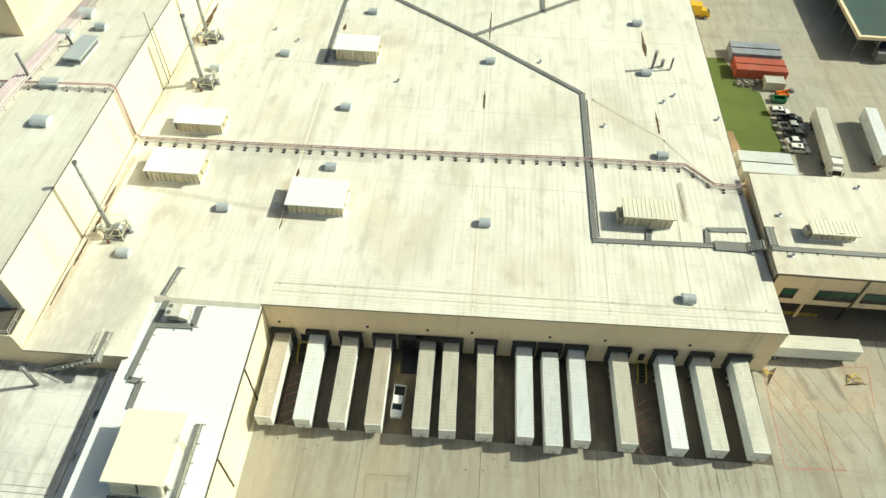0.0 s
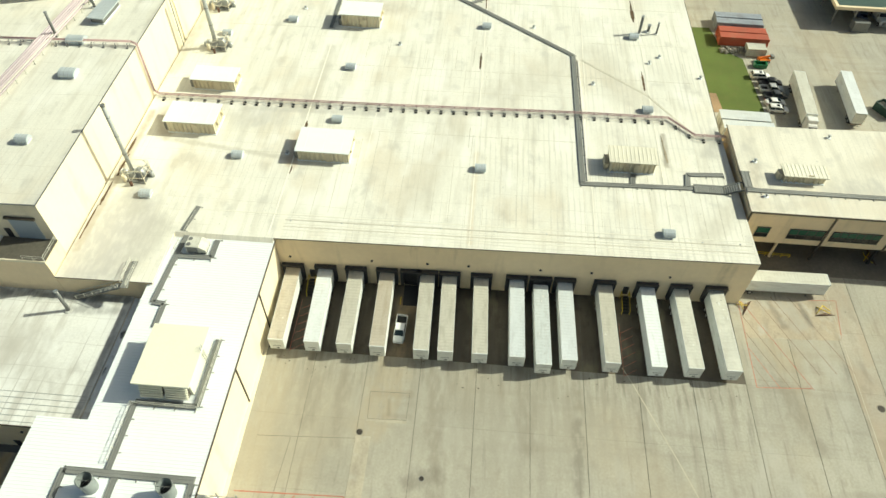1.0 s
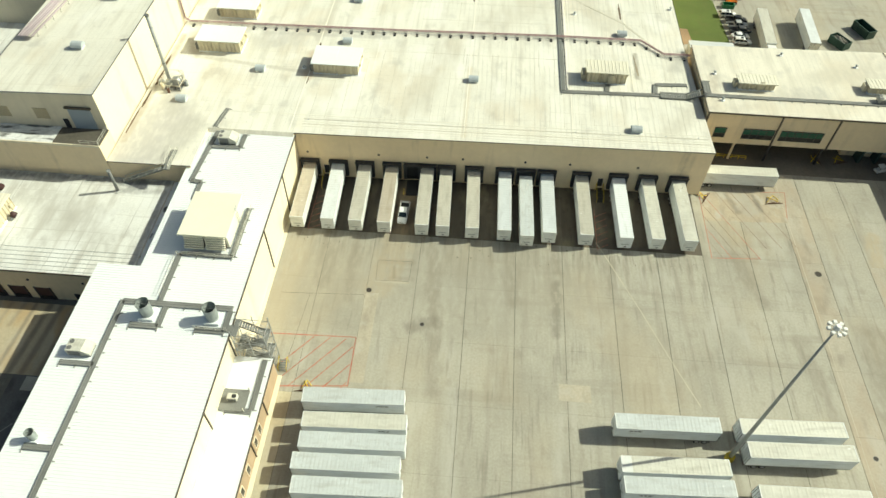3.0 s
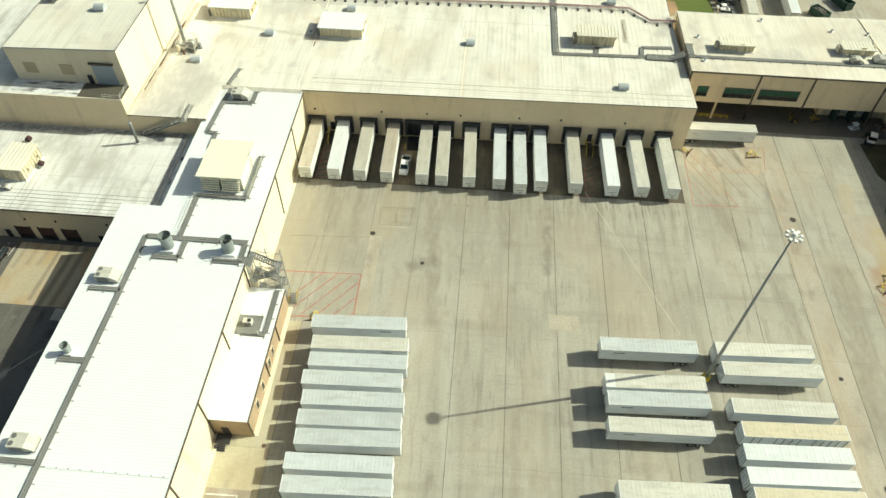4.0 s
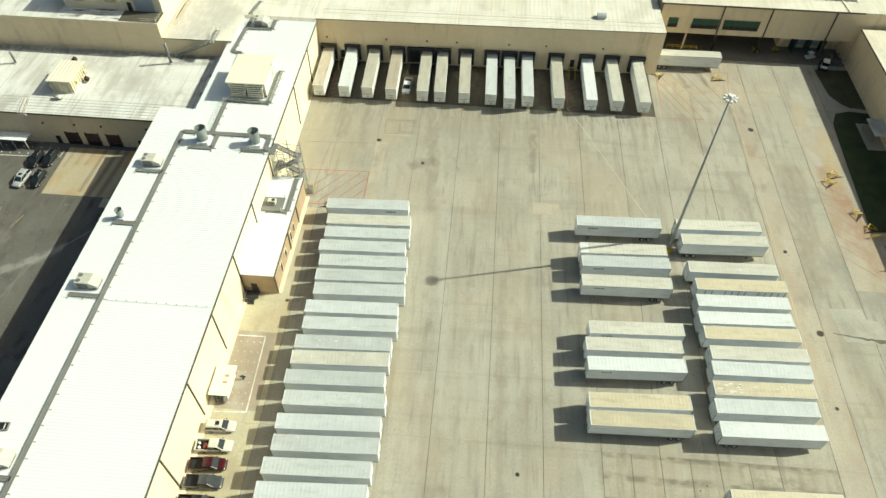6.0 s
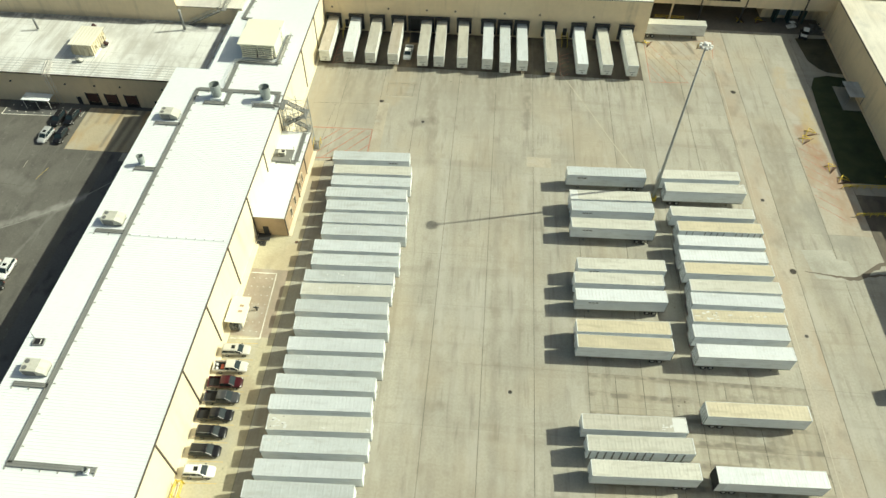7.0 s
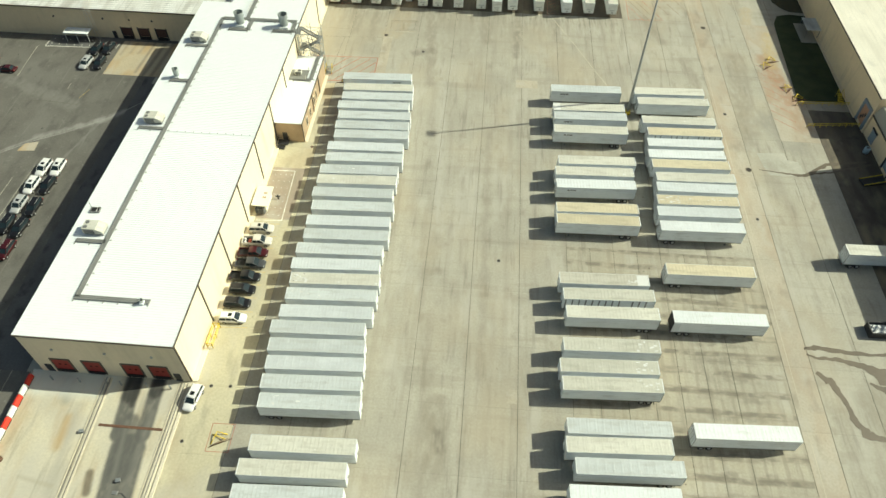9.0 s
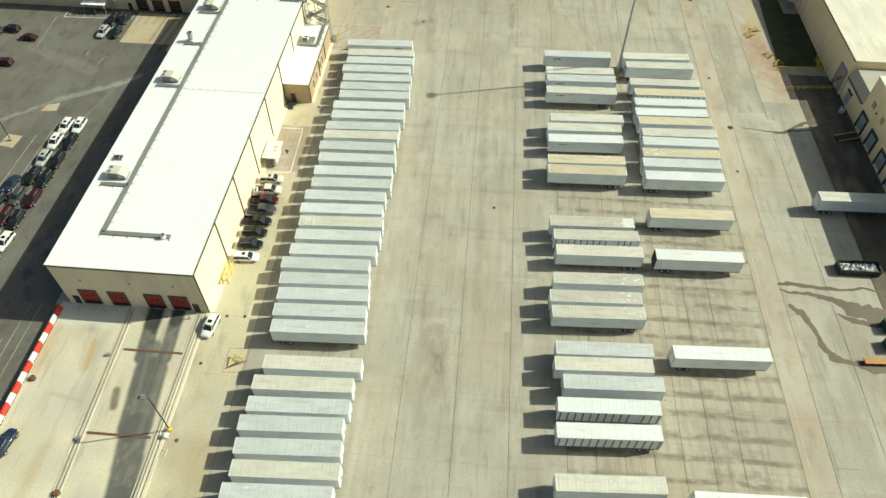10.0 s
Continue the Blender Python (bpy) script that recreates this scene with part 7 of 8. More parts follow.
for x0 in (-23.6, 33.4):
    for k in range(6):
        line([(x0 - 1.1, 20.4 + k * 1.7), (x0 + 1.1, 21.8 + k * 1.7)], 0.09, RED_LINE, "worn red hatching line between two docks", high=0.005)
    line([(x0 - 1.2, 20.2), (x0 - 1.2, 31.0)], 0.09, RED_LINE, "worn red border line between two docks", high=0.0065)
for k in range(8):
    line([(84.6 - k * 0.05, 2 - k * 3.0), (89.0, -2 - k * 3.0)], 0.1, RED_LINE, "worn red hatching line", high=0.006)
line([(-27.9, -46.6), (-23.0, -46.5), (-22.6, -60.9), (-27.8, -61.2)], 0.2, WHITE_LINE, "white border line of a paved box")
for i in range(4):
    for j in range(7):
        ob = tagged(solid("paint_dot", lambda b: tube(b, (-27.0 + i * 1.15, -47.8 - j * 1.95, 0), (-27.0 + i * 1.15, -47.8 - j * 1.95, 0.008), 0.11, sides=8), WHITE_LINE), "white paint dot on the paving", "road marking", "white paint dots")
for y in [-62.2, -65.5, -68.6, -71.6, -74.5, -77.5, -80.5, -83.6, -87.0]:
    line([(-28.0, y), (-22.6, y + 0.3)], 0.1, surface("worn yellow line paint", (0.60, 0.46, 0.20), 0.85, amount=0.2) if y == -62.2 else bpy.data.materials["worn yellow line paint"], "worn yellow parking line")
line([(32.0, 22), (33.4, 19.2), (39.2, 6.3), (43.3, -3.5), (47.1, -12.0)], 0.16, surface("pale scratch", (0.50, 0.46, 0.36), 0.85, amount=0.1), "faint pale line across the concrete", high=0.004)
line([(71.2, 44), (71.8, -146)], 0.1, bpy.data.materials["pale scratch"], "faint pale line along the drive")
WATER = surface("damp dark runoff", (0.112, 0.088, 0.060), 0.55, fine=1.2, amount=0.15)


def runoff(points, widths, name="runoff_stain"):
    """A wavering damp trail through the given points."""
    rnd = random.Random(int(points[0][0] * 10))
    left, right = [], []
    for k in range(len(points) - 1):
        a, b = Vector(points[k]), Vector(points[k + 1])
        n = Vector((-(b - a).y, (b - a).x)).normalized()
        for i in range(6):
            u = i / 6
            w = (widths[k] + (widths[k + 1] - widths[k]) * u) * rnd.uniform(0.7, 1.2) / 2
            p = a.lerp(b, u) + n * rnd.uniform(-0.12, 0.12)
            left.append(tuple(p + n * w)), right.append(tuple(p - n * w * rnd.uniform(0.8, 1.2)))
    bm = bmesh.new()
    prism(bm, left + right[::-1], 0.001, 0.007 + 0.002 * len(points))
    return tagged(part(name, bm, WATER, None), "dark damp runoff trail on the concrete", "stain", kind="structure")


runoff([(75.0, -82.6), (77.3, -82.2), (83.1, -82.8), (88.1, -82.9), (90.9, -82.1), (96.5, -83.4)], [0.5, 1.0, 0.8, 0.55, 0.6, 0.4])
runoff([(75.2, -83.6), (76.6, -84.3), (79.9, -84.3), (84.3, -85.3), (87.6, -87.2), (91.5, -88.4), (97.0, -89.6)], [0.4, 0.5, 0.8, 1.4, 3.6, 4.2, 4.6])
runoff([(84.4, -88.6), (86.2, -89.6), (89.0, -90.2), (92.5, -90.0)], [0.4, 1.3, 1.5, 1.6])
runoff([(75.9, -87.2), (77.9, -89.0), (79.3, -92.6), (79.8, -96.1), (81.4, -98.3), (84.2, -98.9), (88.0, -99.6), (94, -100.2)], [0.9, 1.7, 0.9, 1.3, 1.6, 1.2, 2.2, 1.6])
runoff([(77.0, -37.0), (82, -37.7), (86.5, -38.2), (92.0, -34.2), (103, -32.0)], [0.15, 0.35, 0.9, 0.9, 0.5])
runoff([(86.0, -37.8), (92.0, -36.6), (104, -32.6)], [0.3, 0.6, 0.4])




# ---- cars and trucks ----
def car_paint(name, color):
    m = surface(name, color, 0.32, 0.0, fine=5, amount=0.03, rand=0.05, local=True)
    bsdf = m.node_tree.nodes["Principled BSDF"]
    bsdf.inputs["Coat Weight"].default_value, bsdf.inputs["Coat Roughness"].default_value = 0.5, 0.08
    bsdf.inputs["Specular IOR Level"].default_value = 0.25
    return m


CAR = {"white": car_paint("white car paint", (0.78, 0.78, 0.76)), "silver": car_paint("silver car paint", (0.42, 0.43, 0.43)), "black": car_paint("black car paint", (0.012, 0.012, 0.014)),
       "grey": car_paint("dark grey car paint", (0.06, 0.063, 0.068)), "maroon": car_paint("maroon car paint", (0.05, 0.007, 0.01)), "tan": car_paint("light tan car paint", (0.60, 0.58, 0.53)),
       "blue": car_paint("dark blue car paint", (0.02, 0.03, 0.07)), "yellow": car_paint("yellow truck paint", (0.70, 0.45, 0.03)), "orange": car_paint("orange paint", (0.65, 0.16, 0.02)), "green": car_paint("green paint", (0.02, 0.16, 0.06))}
LENS = surface("clear lamp lens", (0.6, 0.62, 0.62), 0.15)


def car_hull(b, stations):
    """A rounded car body lofted through stations of (x, underside, top, half width)."""
    rings = []
    for x, lo, hi, w in stations:
        h = hi - lo
        half = [(0.86 * w, lo), (0.97 * w, lo + 0.16 * h), (w, lo + 0.48 * h), (0.985 * w, lo + 0.74 * h), (0.93 * w, lo + 0.91 * h), (0.80 * w, hi - 0.015), (0.4 * w, hi + 0.025)]
        rings.append([(x, y, z) for y, z in half] + [(x, -y, z) for y, z in half[::-1]])
    loft(b, rings)
    for f in b.faces:
        f.smooth = len(f.verts) == 4


def car_top(b, x0, x1, w, z, crown=0.07):
    """A crowned roof panel with rounded edges."""
    loft(b, [rect(x0 - 0.08, x1 + 0.1, -w, w, z - 0.05), rect(x0 - 0.02, x1 + 0.03, -w + 0.03, w - 0.03, z + crown * 0.4),
             rect(x0 + 0.12, x1 - 0.12, -w + 0.14, w - 0.14, z + crown * 0.85), rect(x0 + 0.4, x1 - 0.4, -w * 0.45, w * 0.45, z + crown)])
    for f in b.faces:
        f.smooth = True


SHAPES = {
    "suv": dict(L=4.8, W=1.92, hull=[(-2.4, 0.42, 0.92, 0.76), (-2.3, 0.33, 1.06, 0.9), (-1.2, 0.29, 1.1, 0.96), (0.7, 0.29, 1.07, 0.96), (1.35, 0.29, 1.03, 0.95), (1.95, 0.31, 0.93, 0.92), (2.28, 0.36, 0.8, 0.84), (2.42, 0.45, 0.66, 0.66)],
                g0=(-2.3, 1.3), g1=(-1.95, 0.42), gz=(1.04, 1.66), bars=(0.1, -0.95)),
    "sedan": dict(L=4.8, W=1.86, hull=[(-2.4, 0.42, 0.82, 0.72), (-2.25, 0.3, 0.95, 0.86), (-1.4, 0.27, 0.98, 0.92), (0.7, 0.27, 0.95, 0.93), (1.4, 0.27, 0.89, 0.92), (2.0, 0.3, 0.78, 0.88), (2.3, 0.36, 0.68, 0.78), (2.42, 0.42, 0.58, 0.62)],
                  g0=(-1.8, 1.3), g1=(-1.1, 0.2), gz=(0.92, 1.42), bars=(-0.35,)),
    "pickup": dict(L=5.7, W=1.98, hull=[(-0.74, 0.42, 1.18, 0.96), (0.6, 0.38, 1.17, 0.99), (1.5, 0.38, 1.14, 0.98), (2.3, 0.4, 1.04, 0.96), (2.68, 0.44, 0.94, 0.9), (2.84, 0.5, 0.8, 0.78)],
                   g0=(-0.72, 1.65), g1=(-0.55, 0.8), gz=(1.13, 1.82), bars=(0.2,)),
}


def car(x, y, turn, kind="suv", color="black", z=0.0, where="parked on the concrete", group="parked cars", load=False):
    s = SHAPES[kind]
    L, W = s["L"], s["W"]
    word = {"suv": "sport utility vehicle", "sedan": "saloon car", "pickup": "pickup truck"}[kind]
    ob = thing({"suv": "suv", "sedan": "car", "pickup": "pickup_truck"}[kind], pose(x, y, z, 0, 0, turn), "%s %s %s" % ({"grey": "dark grey", "blue": "dark blue", "tan": "light tan"}.get(color, color), word, where), {"pickup": "pickup truck"}.get(kind, "car"), group)
    mat = CAR[color]
    body = shared((kind, color, "hull"), "body", lambda b: car_hull(b, s["hull"]), mat, ob)
    (b0, b1), (t0, t1), (z0, z1) = s["g0"], s["g1"], s["gz"]
    shared((kind, "glass"), "cabin_glass", lambda b: loft(b, [rect(b0, b1, -W / 2 + 0.1, W / 2 - 0.1, z0), rect(b0 * 0.45 + t0 * 0.55, b1 * 0.45 + t1 * 0.55, -W / 2 + 0.15, W / 2 - 0.15, z0 * 0.42 + z1 * 0.58), rect(t0, t1, -W / 2 + 0.24, W / 2 - 0.24, z1)]), GLASS_CAR, ob)
    top = shared((kind, color, "top"), "roof", lambda b: car_top(b, t0, t1, W / 2 - 0.2, z1), mat, ob)
    if kind == "suv" and color in ("white", "silver", "tan"):
        shared("sunroof", "sunroof", lambda b: box(b, -0.6, 0.05, -0.36, 0.36, z1 + 0.055, z1 + 0.078), GLASS_DARK, top)
    if kind == "suv":
        for sgn in (-1, 1):
            shared(("roof bar", sgn), "roof_rail", lambda b: tube(b, (t0 + 0.1, sgn * (W / 2 - 0.3), z1 + 0.09), (t1 - 0.25, sgn * (W / 2 - 0.3), z1 + 0.09), 0.025, sides=6), STEEL, top)
    for k, (px_, py_) in enumerate(((b1, t1), (b0, t0))):
        for sgn in (-1, 1):
            shared((kind, color, "pillar", k, sgn), "pillar", lambda b: beam(b, (px_, sgn * (W / 2 - 0.11), z0), (py_, sgn * (W / 2 - 0.25), z1), 0.08, 0.08), mat, ob)
    for k, bx in enumerate(s["bars"]):
        for sgn in (-1, 1):
            shared((kind, color, "bar", k, sgn), "door_pillar", lambda b: beam(b, (bx, sgn * (W / 2 - 0.1), z0), (bx - 0.06, sgn * (W / 2 - 0.235), z1), 0.1, 0.05), mat, ob)
    wb = L * 0.29
    for wx in (-wb, wb + 0.05):
        for wy in (-W / 2 + 0.1, W / 2 - 0.1):
            wheel(ob, wx, wy, 0.35, 0.24, "car")
    front, back = L / 2 - 0.08, -L / 2 + 0.03
    zl = 0.66 if kind != "pickup" else 0.8
    shared((kind, "grille"), "grille", lambda b: box(b, front + 0.0, front + 0.06, -0.42, 0.42, zl - 0.16, zl + 0.06, 0.02), BLACK_PAINT, body)
    for sgn in (-1, 1):
        shared((kind, "head", sgn), "headlight", lambda b: box(b, front - 0.24, front - 0.04, sgn * W * 0.36 - 0.16, sgn * W * 0.36 + 0.16, zl, zl + 0.14, 0.03), LENS, ob)
        shared((kind, "tail", sgn), "tail_light", lambda b: box(b, back - 0.02, back + 0.1, sgn * W * 0.42 - 0.09, sgn * W * 0.42 + 0.09, zl, zl + 0.3, 0.02), LAMP_RED, ob)
        shared((kind, "mirror", sgn), "mirror", lambda b: box(b, b1 - 0.5, b1 - 0.32, sgn * (W / 2 + 0.08) - 0.1, sgn * (W / 2 + 0.08) + 0.1, z0 + 0.02, z0 + 0.17, 0.03), mat if color != "tan" else BLACK_PAINT, ob)
    if kind == "pickup":
        bed = shared((color, "bed"), "bed", lambda b: (box(b, -2.82, -0.72, -0.98, -0.86, 0.48, 1.18, 0.03), box(b, -2.82, -0.72, 0.86, 0.98, 0.48, 1.18, 0.03), box(b, -2.86, -2.74, -0.95, 0.95, 0.48, 1.16, 0.03)), mat, ob)
        shared("bed floor", "bed_liner", lambda b: box(b, -2.74, -0.74, -0.86, 0.86, 0.55, 0.68), BLACK, bed)
        if load:
            shared("bed tool box", "tool_box", lambda b: box(b, -1.6, -1.1, -0.5, 0.3, 0.68, 1.0, 0.03), RED_PAINT, bed)
            shared("bed bucket", "bucket", lambda b: (tube(b, (-2.3, 0.3, 0.68), (-2.3, 0.3, 1.05), 0.2, sides=10), tube(b, (-2.2, -0.4, 0.68), (-2.2, -0.4, 1.0), 0.22, sides=10)), WHITE_PAINT, bed)
    return ob


STRIP = "parked beside the cream wall"
for y, kind, color, load in ((-63.9, "suv", "tan", False), (-67.2, "pickup", "tan", True), (-70.2, "pickup", "maroon", False), (-72.9, "pickup", "grey", False), (-76.0, "pickup", "black", False), (-78.9, "suv", "black", False), (-82.0, "suv", "black", False), (-85.3, "suv", "white", False)):
    car(-25.7 + random.uniform(-0.2, 0.2), y, 3 + random.uniform(-2, 2), kind, color, 0, STRIP, "cars beside the wall", load)
car(-27.6, -101.2, 262, "suv", "white", 0, "standing by the building's corner", "yard cars")
car(-6.3, 25.8, 268, "pickup", "white", 0, "parked between two trailers at the docks", "yard cars")
car(-52.9, -125.2, 82, "suv", "blue", 0, "standing beside the barrier row", "yard cars")
LOT = "standing in the asphalt car park"
for x, y, kind, color in ((-77.2, -50.0, "suv", "white"), (-74.2, -49.7, "suv", "white"), (-77.3, -55.4, "suv", "white"), (-74.0, -55.1, "suv", "black"), (-77.3, -61.0, "suv", "silver"), (-74.0, -61.4, "suv", "black"),
                          (-77.2, -66.5, "suv", "black"), (-74.1, -67.2, "suv", "black"), (-77.5, -72.7, "suv", "grey"), (-74.0, -72.9, "suv", "maroon"), (-77.3, -78.3, "suv", "maroon"), (-74.6, -78.9, "suv", "black"), (-74.0, -84.8, "suv", "white"),
                          (-80.6, -69.0, "sedan", "blue"), (-80.8, -74.5, "suv", "black"), (-77.4, -84.2, "suv", "white"), (-80.9, -80.0, "suv", "grey"), (-80.9, -85.5, "suv", "black"), (-74.2, -90.5, "suv", "silver"), (-77.5, -90.0, "suv", "black"),
                          (-83.8, -6.2, "suv", "black"), (-80.8, -5.6, "suv", "black"), (-84.0, -12.2, "suv", "silver"), (-80.6, -12.0, "suv", "black")):
    car(x, y, 267 + random.uniform(-2.5, 2.5), kind, color, LOT_Z, LOT, "cars in the car park")
for x, y, kind, color in ((-108.8, -12.9, "suv", "black"), (-102.5, -16.3, "sedan", "maroon"), (-103.4, -27.5, "suv", "maroon"), (-105.0, -32.3, "suv", "black"), (-106.0, -37.5, "suv", "maroon"), (-107, -42, "suv", "black"), (-113, -14, "suv", "grey"), (-112, -28, "suv", "black")):
    car(x, y, 175 + random.uniform(-3, 3), kind, color, LOT_Z, LOT, "cars in the car park")
for x, y, kind, color in ((72.8, 106.9, "suv", "white"), (74.6, 104.3, "pickup", "black"), (74.3, 101.8, "pickup", "silver"), (74.7, 99.2, "pickup", "grey"), (74.2, 96.8, "sedan", "white"), (74.2, 94.2, "suv", "white")):
    car(x, y, 2 + random.uniform(-4, 4), kind, color, 0, "parked beside a lawn", "cars beside the lawn")


def tractor(x, y, turn, color="white", group="truck tractors", label="white long-nosed truck tractor"):
    """A truck tractor; +x is ahead, the fifth wheel is at the origin."""
    ob = thing("truck_tractor", pose(x, y, 0, 0, 0, turn), label, "truck", group)
    mat = CAR[color]
    part("chassis", (lambda bm: (box(bm, -1.6, 5.4, -0.45, 0.45, 0.7, 1.0), bm)[-1])(bmesh.new()), BLACK_PAINT, ob)
    part("sleeper", (lambda bm: (loft(bm, [rect(1.4, 3.2, -1.2, 1.2, 1.1), rect(1.4, 3.2, -1.2, 1.2, 3.2), rect(1.5, 3.1, -1.05, 1.05, 3.9)]), bm)[-1])(bmesh.new()), mat, ob)
    cab = part("cab", (lambda bm: (loft(bm, [rect(3.2, 4.7, -1.15, 1.15, 0.8), rect(3.2, 4.7, -1.15, 1.15, 2.0), rect(3.2, 4.2, -1.0, 1.0, 2.95), rect(3.2, 3.9, -0.9, 0.9, 3.2)]), bm)[-1])(bmesh.new()), mat, ob)
    part("windscreen", (lambda bm: (loft(bm, [[(4.72, -1.0, 2.05), (4.72, 1.0, 2.05), (4.28, 0.9, 2.9), (4.28, -0.9, 2.9)], [(4.78, -1.0, 2.05), (4.78, 1.0, 2.05), (4.34, 0.9, 2.9), (4.34, -0.9, 2.9)]]), bm)[-1])(bmesh.new()), GLASS_DARK, cab)
    part("hood", (lambda bm: (loft(bm, [rect(4.7, 6.6, -0.95, 0.95, 0.7), rect(4.7, 6.6, -0.9, 0.9, 1.6), rect(4.7, 6.3, -0.65, 0.65, 1.95)]), bm)[-1])(bmesh.new()), mat, ob)
    part("grille", (lambda bm: (box(bm, 6.58, 6.66, -0.5, 0.5, 0.8, 1.6), bm)[-1])(bmesh.new()), STEEL_DARK, ob)
    part("bumper", (lambda bm: (box(bm, 6.5, 6.8, -1.15, 1.15, 0.4, 0.75, 0.04), bm)[-1])(bmesh.new()), STEEL, ob)
    for s in (-1, 1):
        part("headlight", (lambda bm: (box(bm, 6.4, 6.64, s * 0.78 - 0.14, s * 0.78 + 0.14, 0.9, 1.2, 0.03), bm)[-1])(bmesh.new()), LENS, ob)
        part("fuel_tank", (lambda bm: (tube(bm, (1.2, s * 0.95, 0.75), (3.0, s * 0.95, 0.75), 0.33, sides=12), bm)[-1])(bmesh.new()), STEEL, ob)
        part("mirror", (lambda bm: (box(bm, 4.5, 4.65, s * 1.4 - 0.12, s * 1.4 + 0.12, 2.0, 2.7, 0.02), bm)[-1])(bmesh.new()), BLACK_PAINT, ob)
        wheel(ob, 5.7, s * 1.0, 0.51, 0.32, "steer")
        for k in (-0.65, 0.65):
            wheel(ob, k, s * 0.93)
    return ob


def rig(x, y, turn, top="pale"):
    """A tractor coupled to its trailer; x, y is the tractor's fifth wheel."""
    tractor(x, y, turn)
    a = radians(turn)
    trailer(pose(x - 7.1 * math.cos(a), y - 7.1 * math.sin(a), 0, 0, 0, turn + 180), 16.15, top, "pale", label="off-white box trailer coupled to a truck tractor", group="coupled trailers")


rig(79.3, 89.6, 266, "pale")
trailer(pose(91.1, 97.9, 0, 0, 0, 266), 16.15, "white", "pale", label="white box trailer standing detached on the apron")
cart = thing("utility_cart", pose(94.6, 48.0, 0, 0, 0, 20), "small cream utility cart parked in the shade", "cart")
part("body", (lambda bm: (loft(bm, [rect(-1.2, 1.2, -0.6, 0.6, 0.3), rect(-1.25, 1.25, -0.62, 0.62, 0.75), rect(-1.1, 0.5, -0.55, 0.55, 0.85)]), bm)[-1])(bmesh.new()), WHITE_PAINT, cart)
part("canopy", (lambda bm: (box(bm, -0.9, 0.6, -0.6, 0.6, 1.75, 1.83, 0.03), bm)[-1])(bmesh.new()), WHITE_PAINT, cart)
for px_ in (-0.8, 0.5):
    for py_ in (-0.52, 0.52):
        part("post", (lambda bm: (tube(bm, (px_, py_, 0.7), (px_, py_, 1.76), 0.03, sides=6), bm)[-1])(bmesh.new()), BLACK_PAINT, cart)
        wheel(cart, px_ * 1.2, py_, 0.24, 0.16, "cart")
mule = thing("yard_tractor", pose(96.9, 44.2, 0, 0, 0, 250), "small white and black yard tractor in the shade", "yard tractor")
part("chassis", (lambda bm: (box(bm, -2.2, 2.0, -0.6, 0.6, 0.5, 0.95), bm)[-1])(bmesh.new()), BLACK_PAINT, mule)
part("cab", (lambda bm: (loft(bm, [rect(0.2, 1.8, -0.7, 0.9, 0.95), rect(0.3, 1.7, -0.6, 0.8, 2.9)]), bm)[-1])(bmesh.new()), WHITE_PAINT, mule)
part("cab_glass", (lambda bm: (loft(bm, [rect(0.18, 1.84, -0.72, 0.92, 1.7), rect(0.26, 1.76, -0.65, 0.85, 2.5)]), bm)[-1])(bmesh.new()), GLASS_DARK, mule)
for s in (-0.8, 0.8):
    wheel(mule, -1.4, s), wheel(mule, 1.4, s)
van = thing("box_truck", pose(59.5, 147.0, 0, 0, 0, -8), "yellow box truck standing on the apron", "truck")
part("box", (lambda bm: (box(bm, -5.0, 1.2, -1.2, 1.2, 0.9, 3.6, 0.04), bm)[-1])(bmesh.new()), CAR["yellow"], van)
part("cab", (lambda bm: (loft(bm, [rect(1.3, 3.8, -1.05, 1.05, 0.5), rect(1.3, 3.8, -1.05, 1.05, 1.4), rect(1.3, 2.7, -0.9, 0.9, 2.3)]), bm)[-1])(bmesh.new()), CAR["yellow"], van)
part("windscreen", (lambda bm: (loft(bm, [[(3.7, -0.95, 1.45), (3.7, 0.95, 1.45), (2.8, 0.85, 2.22), (2.8, -0.85, 2.22)], [(3.76, -0.95, 1.47), (3.76, 0.95, 1.47), (2.86, 0.85, 2.24), (2.86, -0.85, 2.24)]]), bm)[-1])(bmesh.new()), GLASS_DARK, van)
for s in (-0.9, 0.9):
    wheel(van, -3.2, s), wheel(van, 2.6, s)


# ---- containers, skips and the north-east corner ----
def container(x0, x1, y0, y1, mat, label, h=2.6):
    ob = thing("shipping_container", pose((x0 + x1) / 2, (y0 + y1) / 2, 0, 0, 0, -1), label, "container", "containers by the lawn")
    w, d = (x1 - x0) / 2, (y1 - y0) / 2
    part("shell", (lambda bm: (corrugated(bm, -w, w, -d, d, 0.15, h - 0.08, 0.3, 0.05), bm)[-1])(bmesh.new()), mat, ob)
    part("roof", (lambda bm: (ribbed(bm, -w, w, -d, d, h - 0.04, 0.35, 0.08, 0.03, "y", 0.06), bm)[-1])(bmesh.new()), mat, ob)
    for sx in (-w, w):
        for sy in (-d, d):
            part("corner_post", (lambda bm: (box(bm, sx - 0.1, sx + 0.1, sy - 0.1, sy + 0.1, 0, h), bm)[-1])(bmesh.new()), mat, ob)
    for sx in (-w * 0.0 - 0.4, 0.4):
        part("lock_rod", (lambda bm: (tube(bm, (w + 0.07, sx, 0.2), (w + 0.07, sx, h - 0.1), 0.03, sides=6), bm)[-1])(bmesh.new()), STEEL, ob)


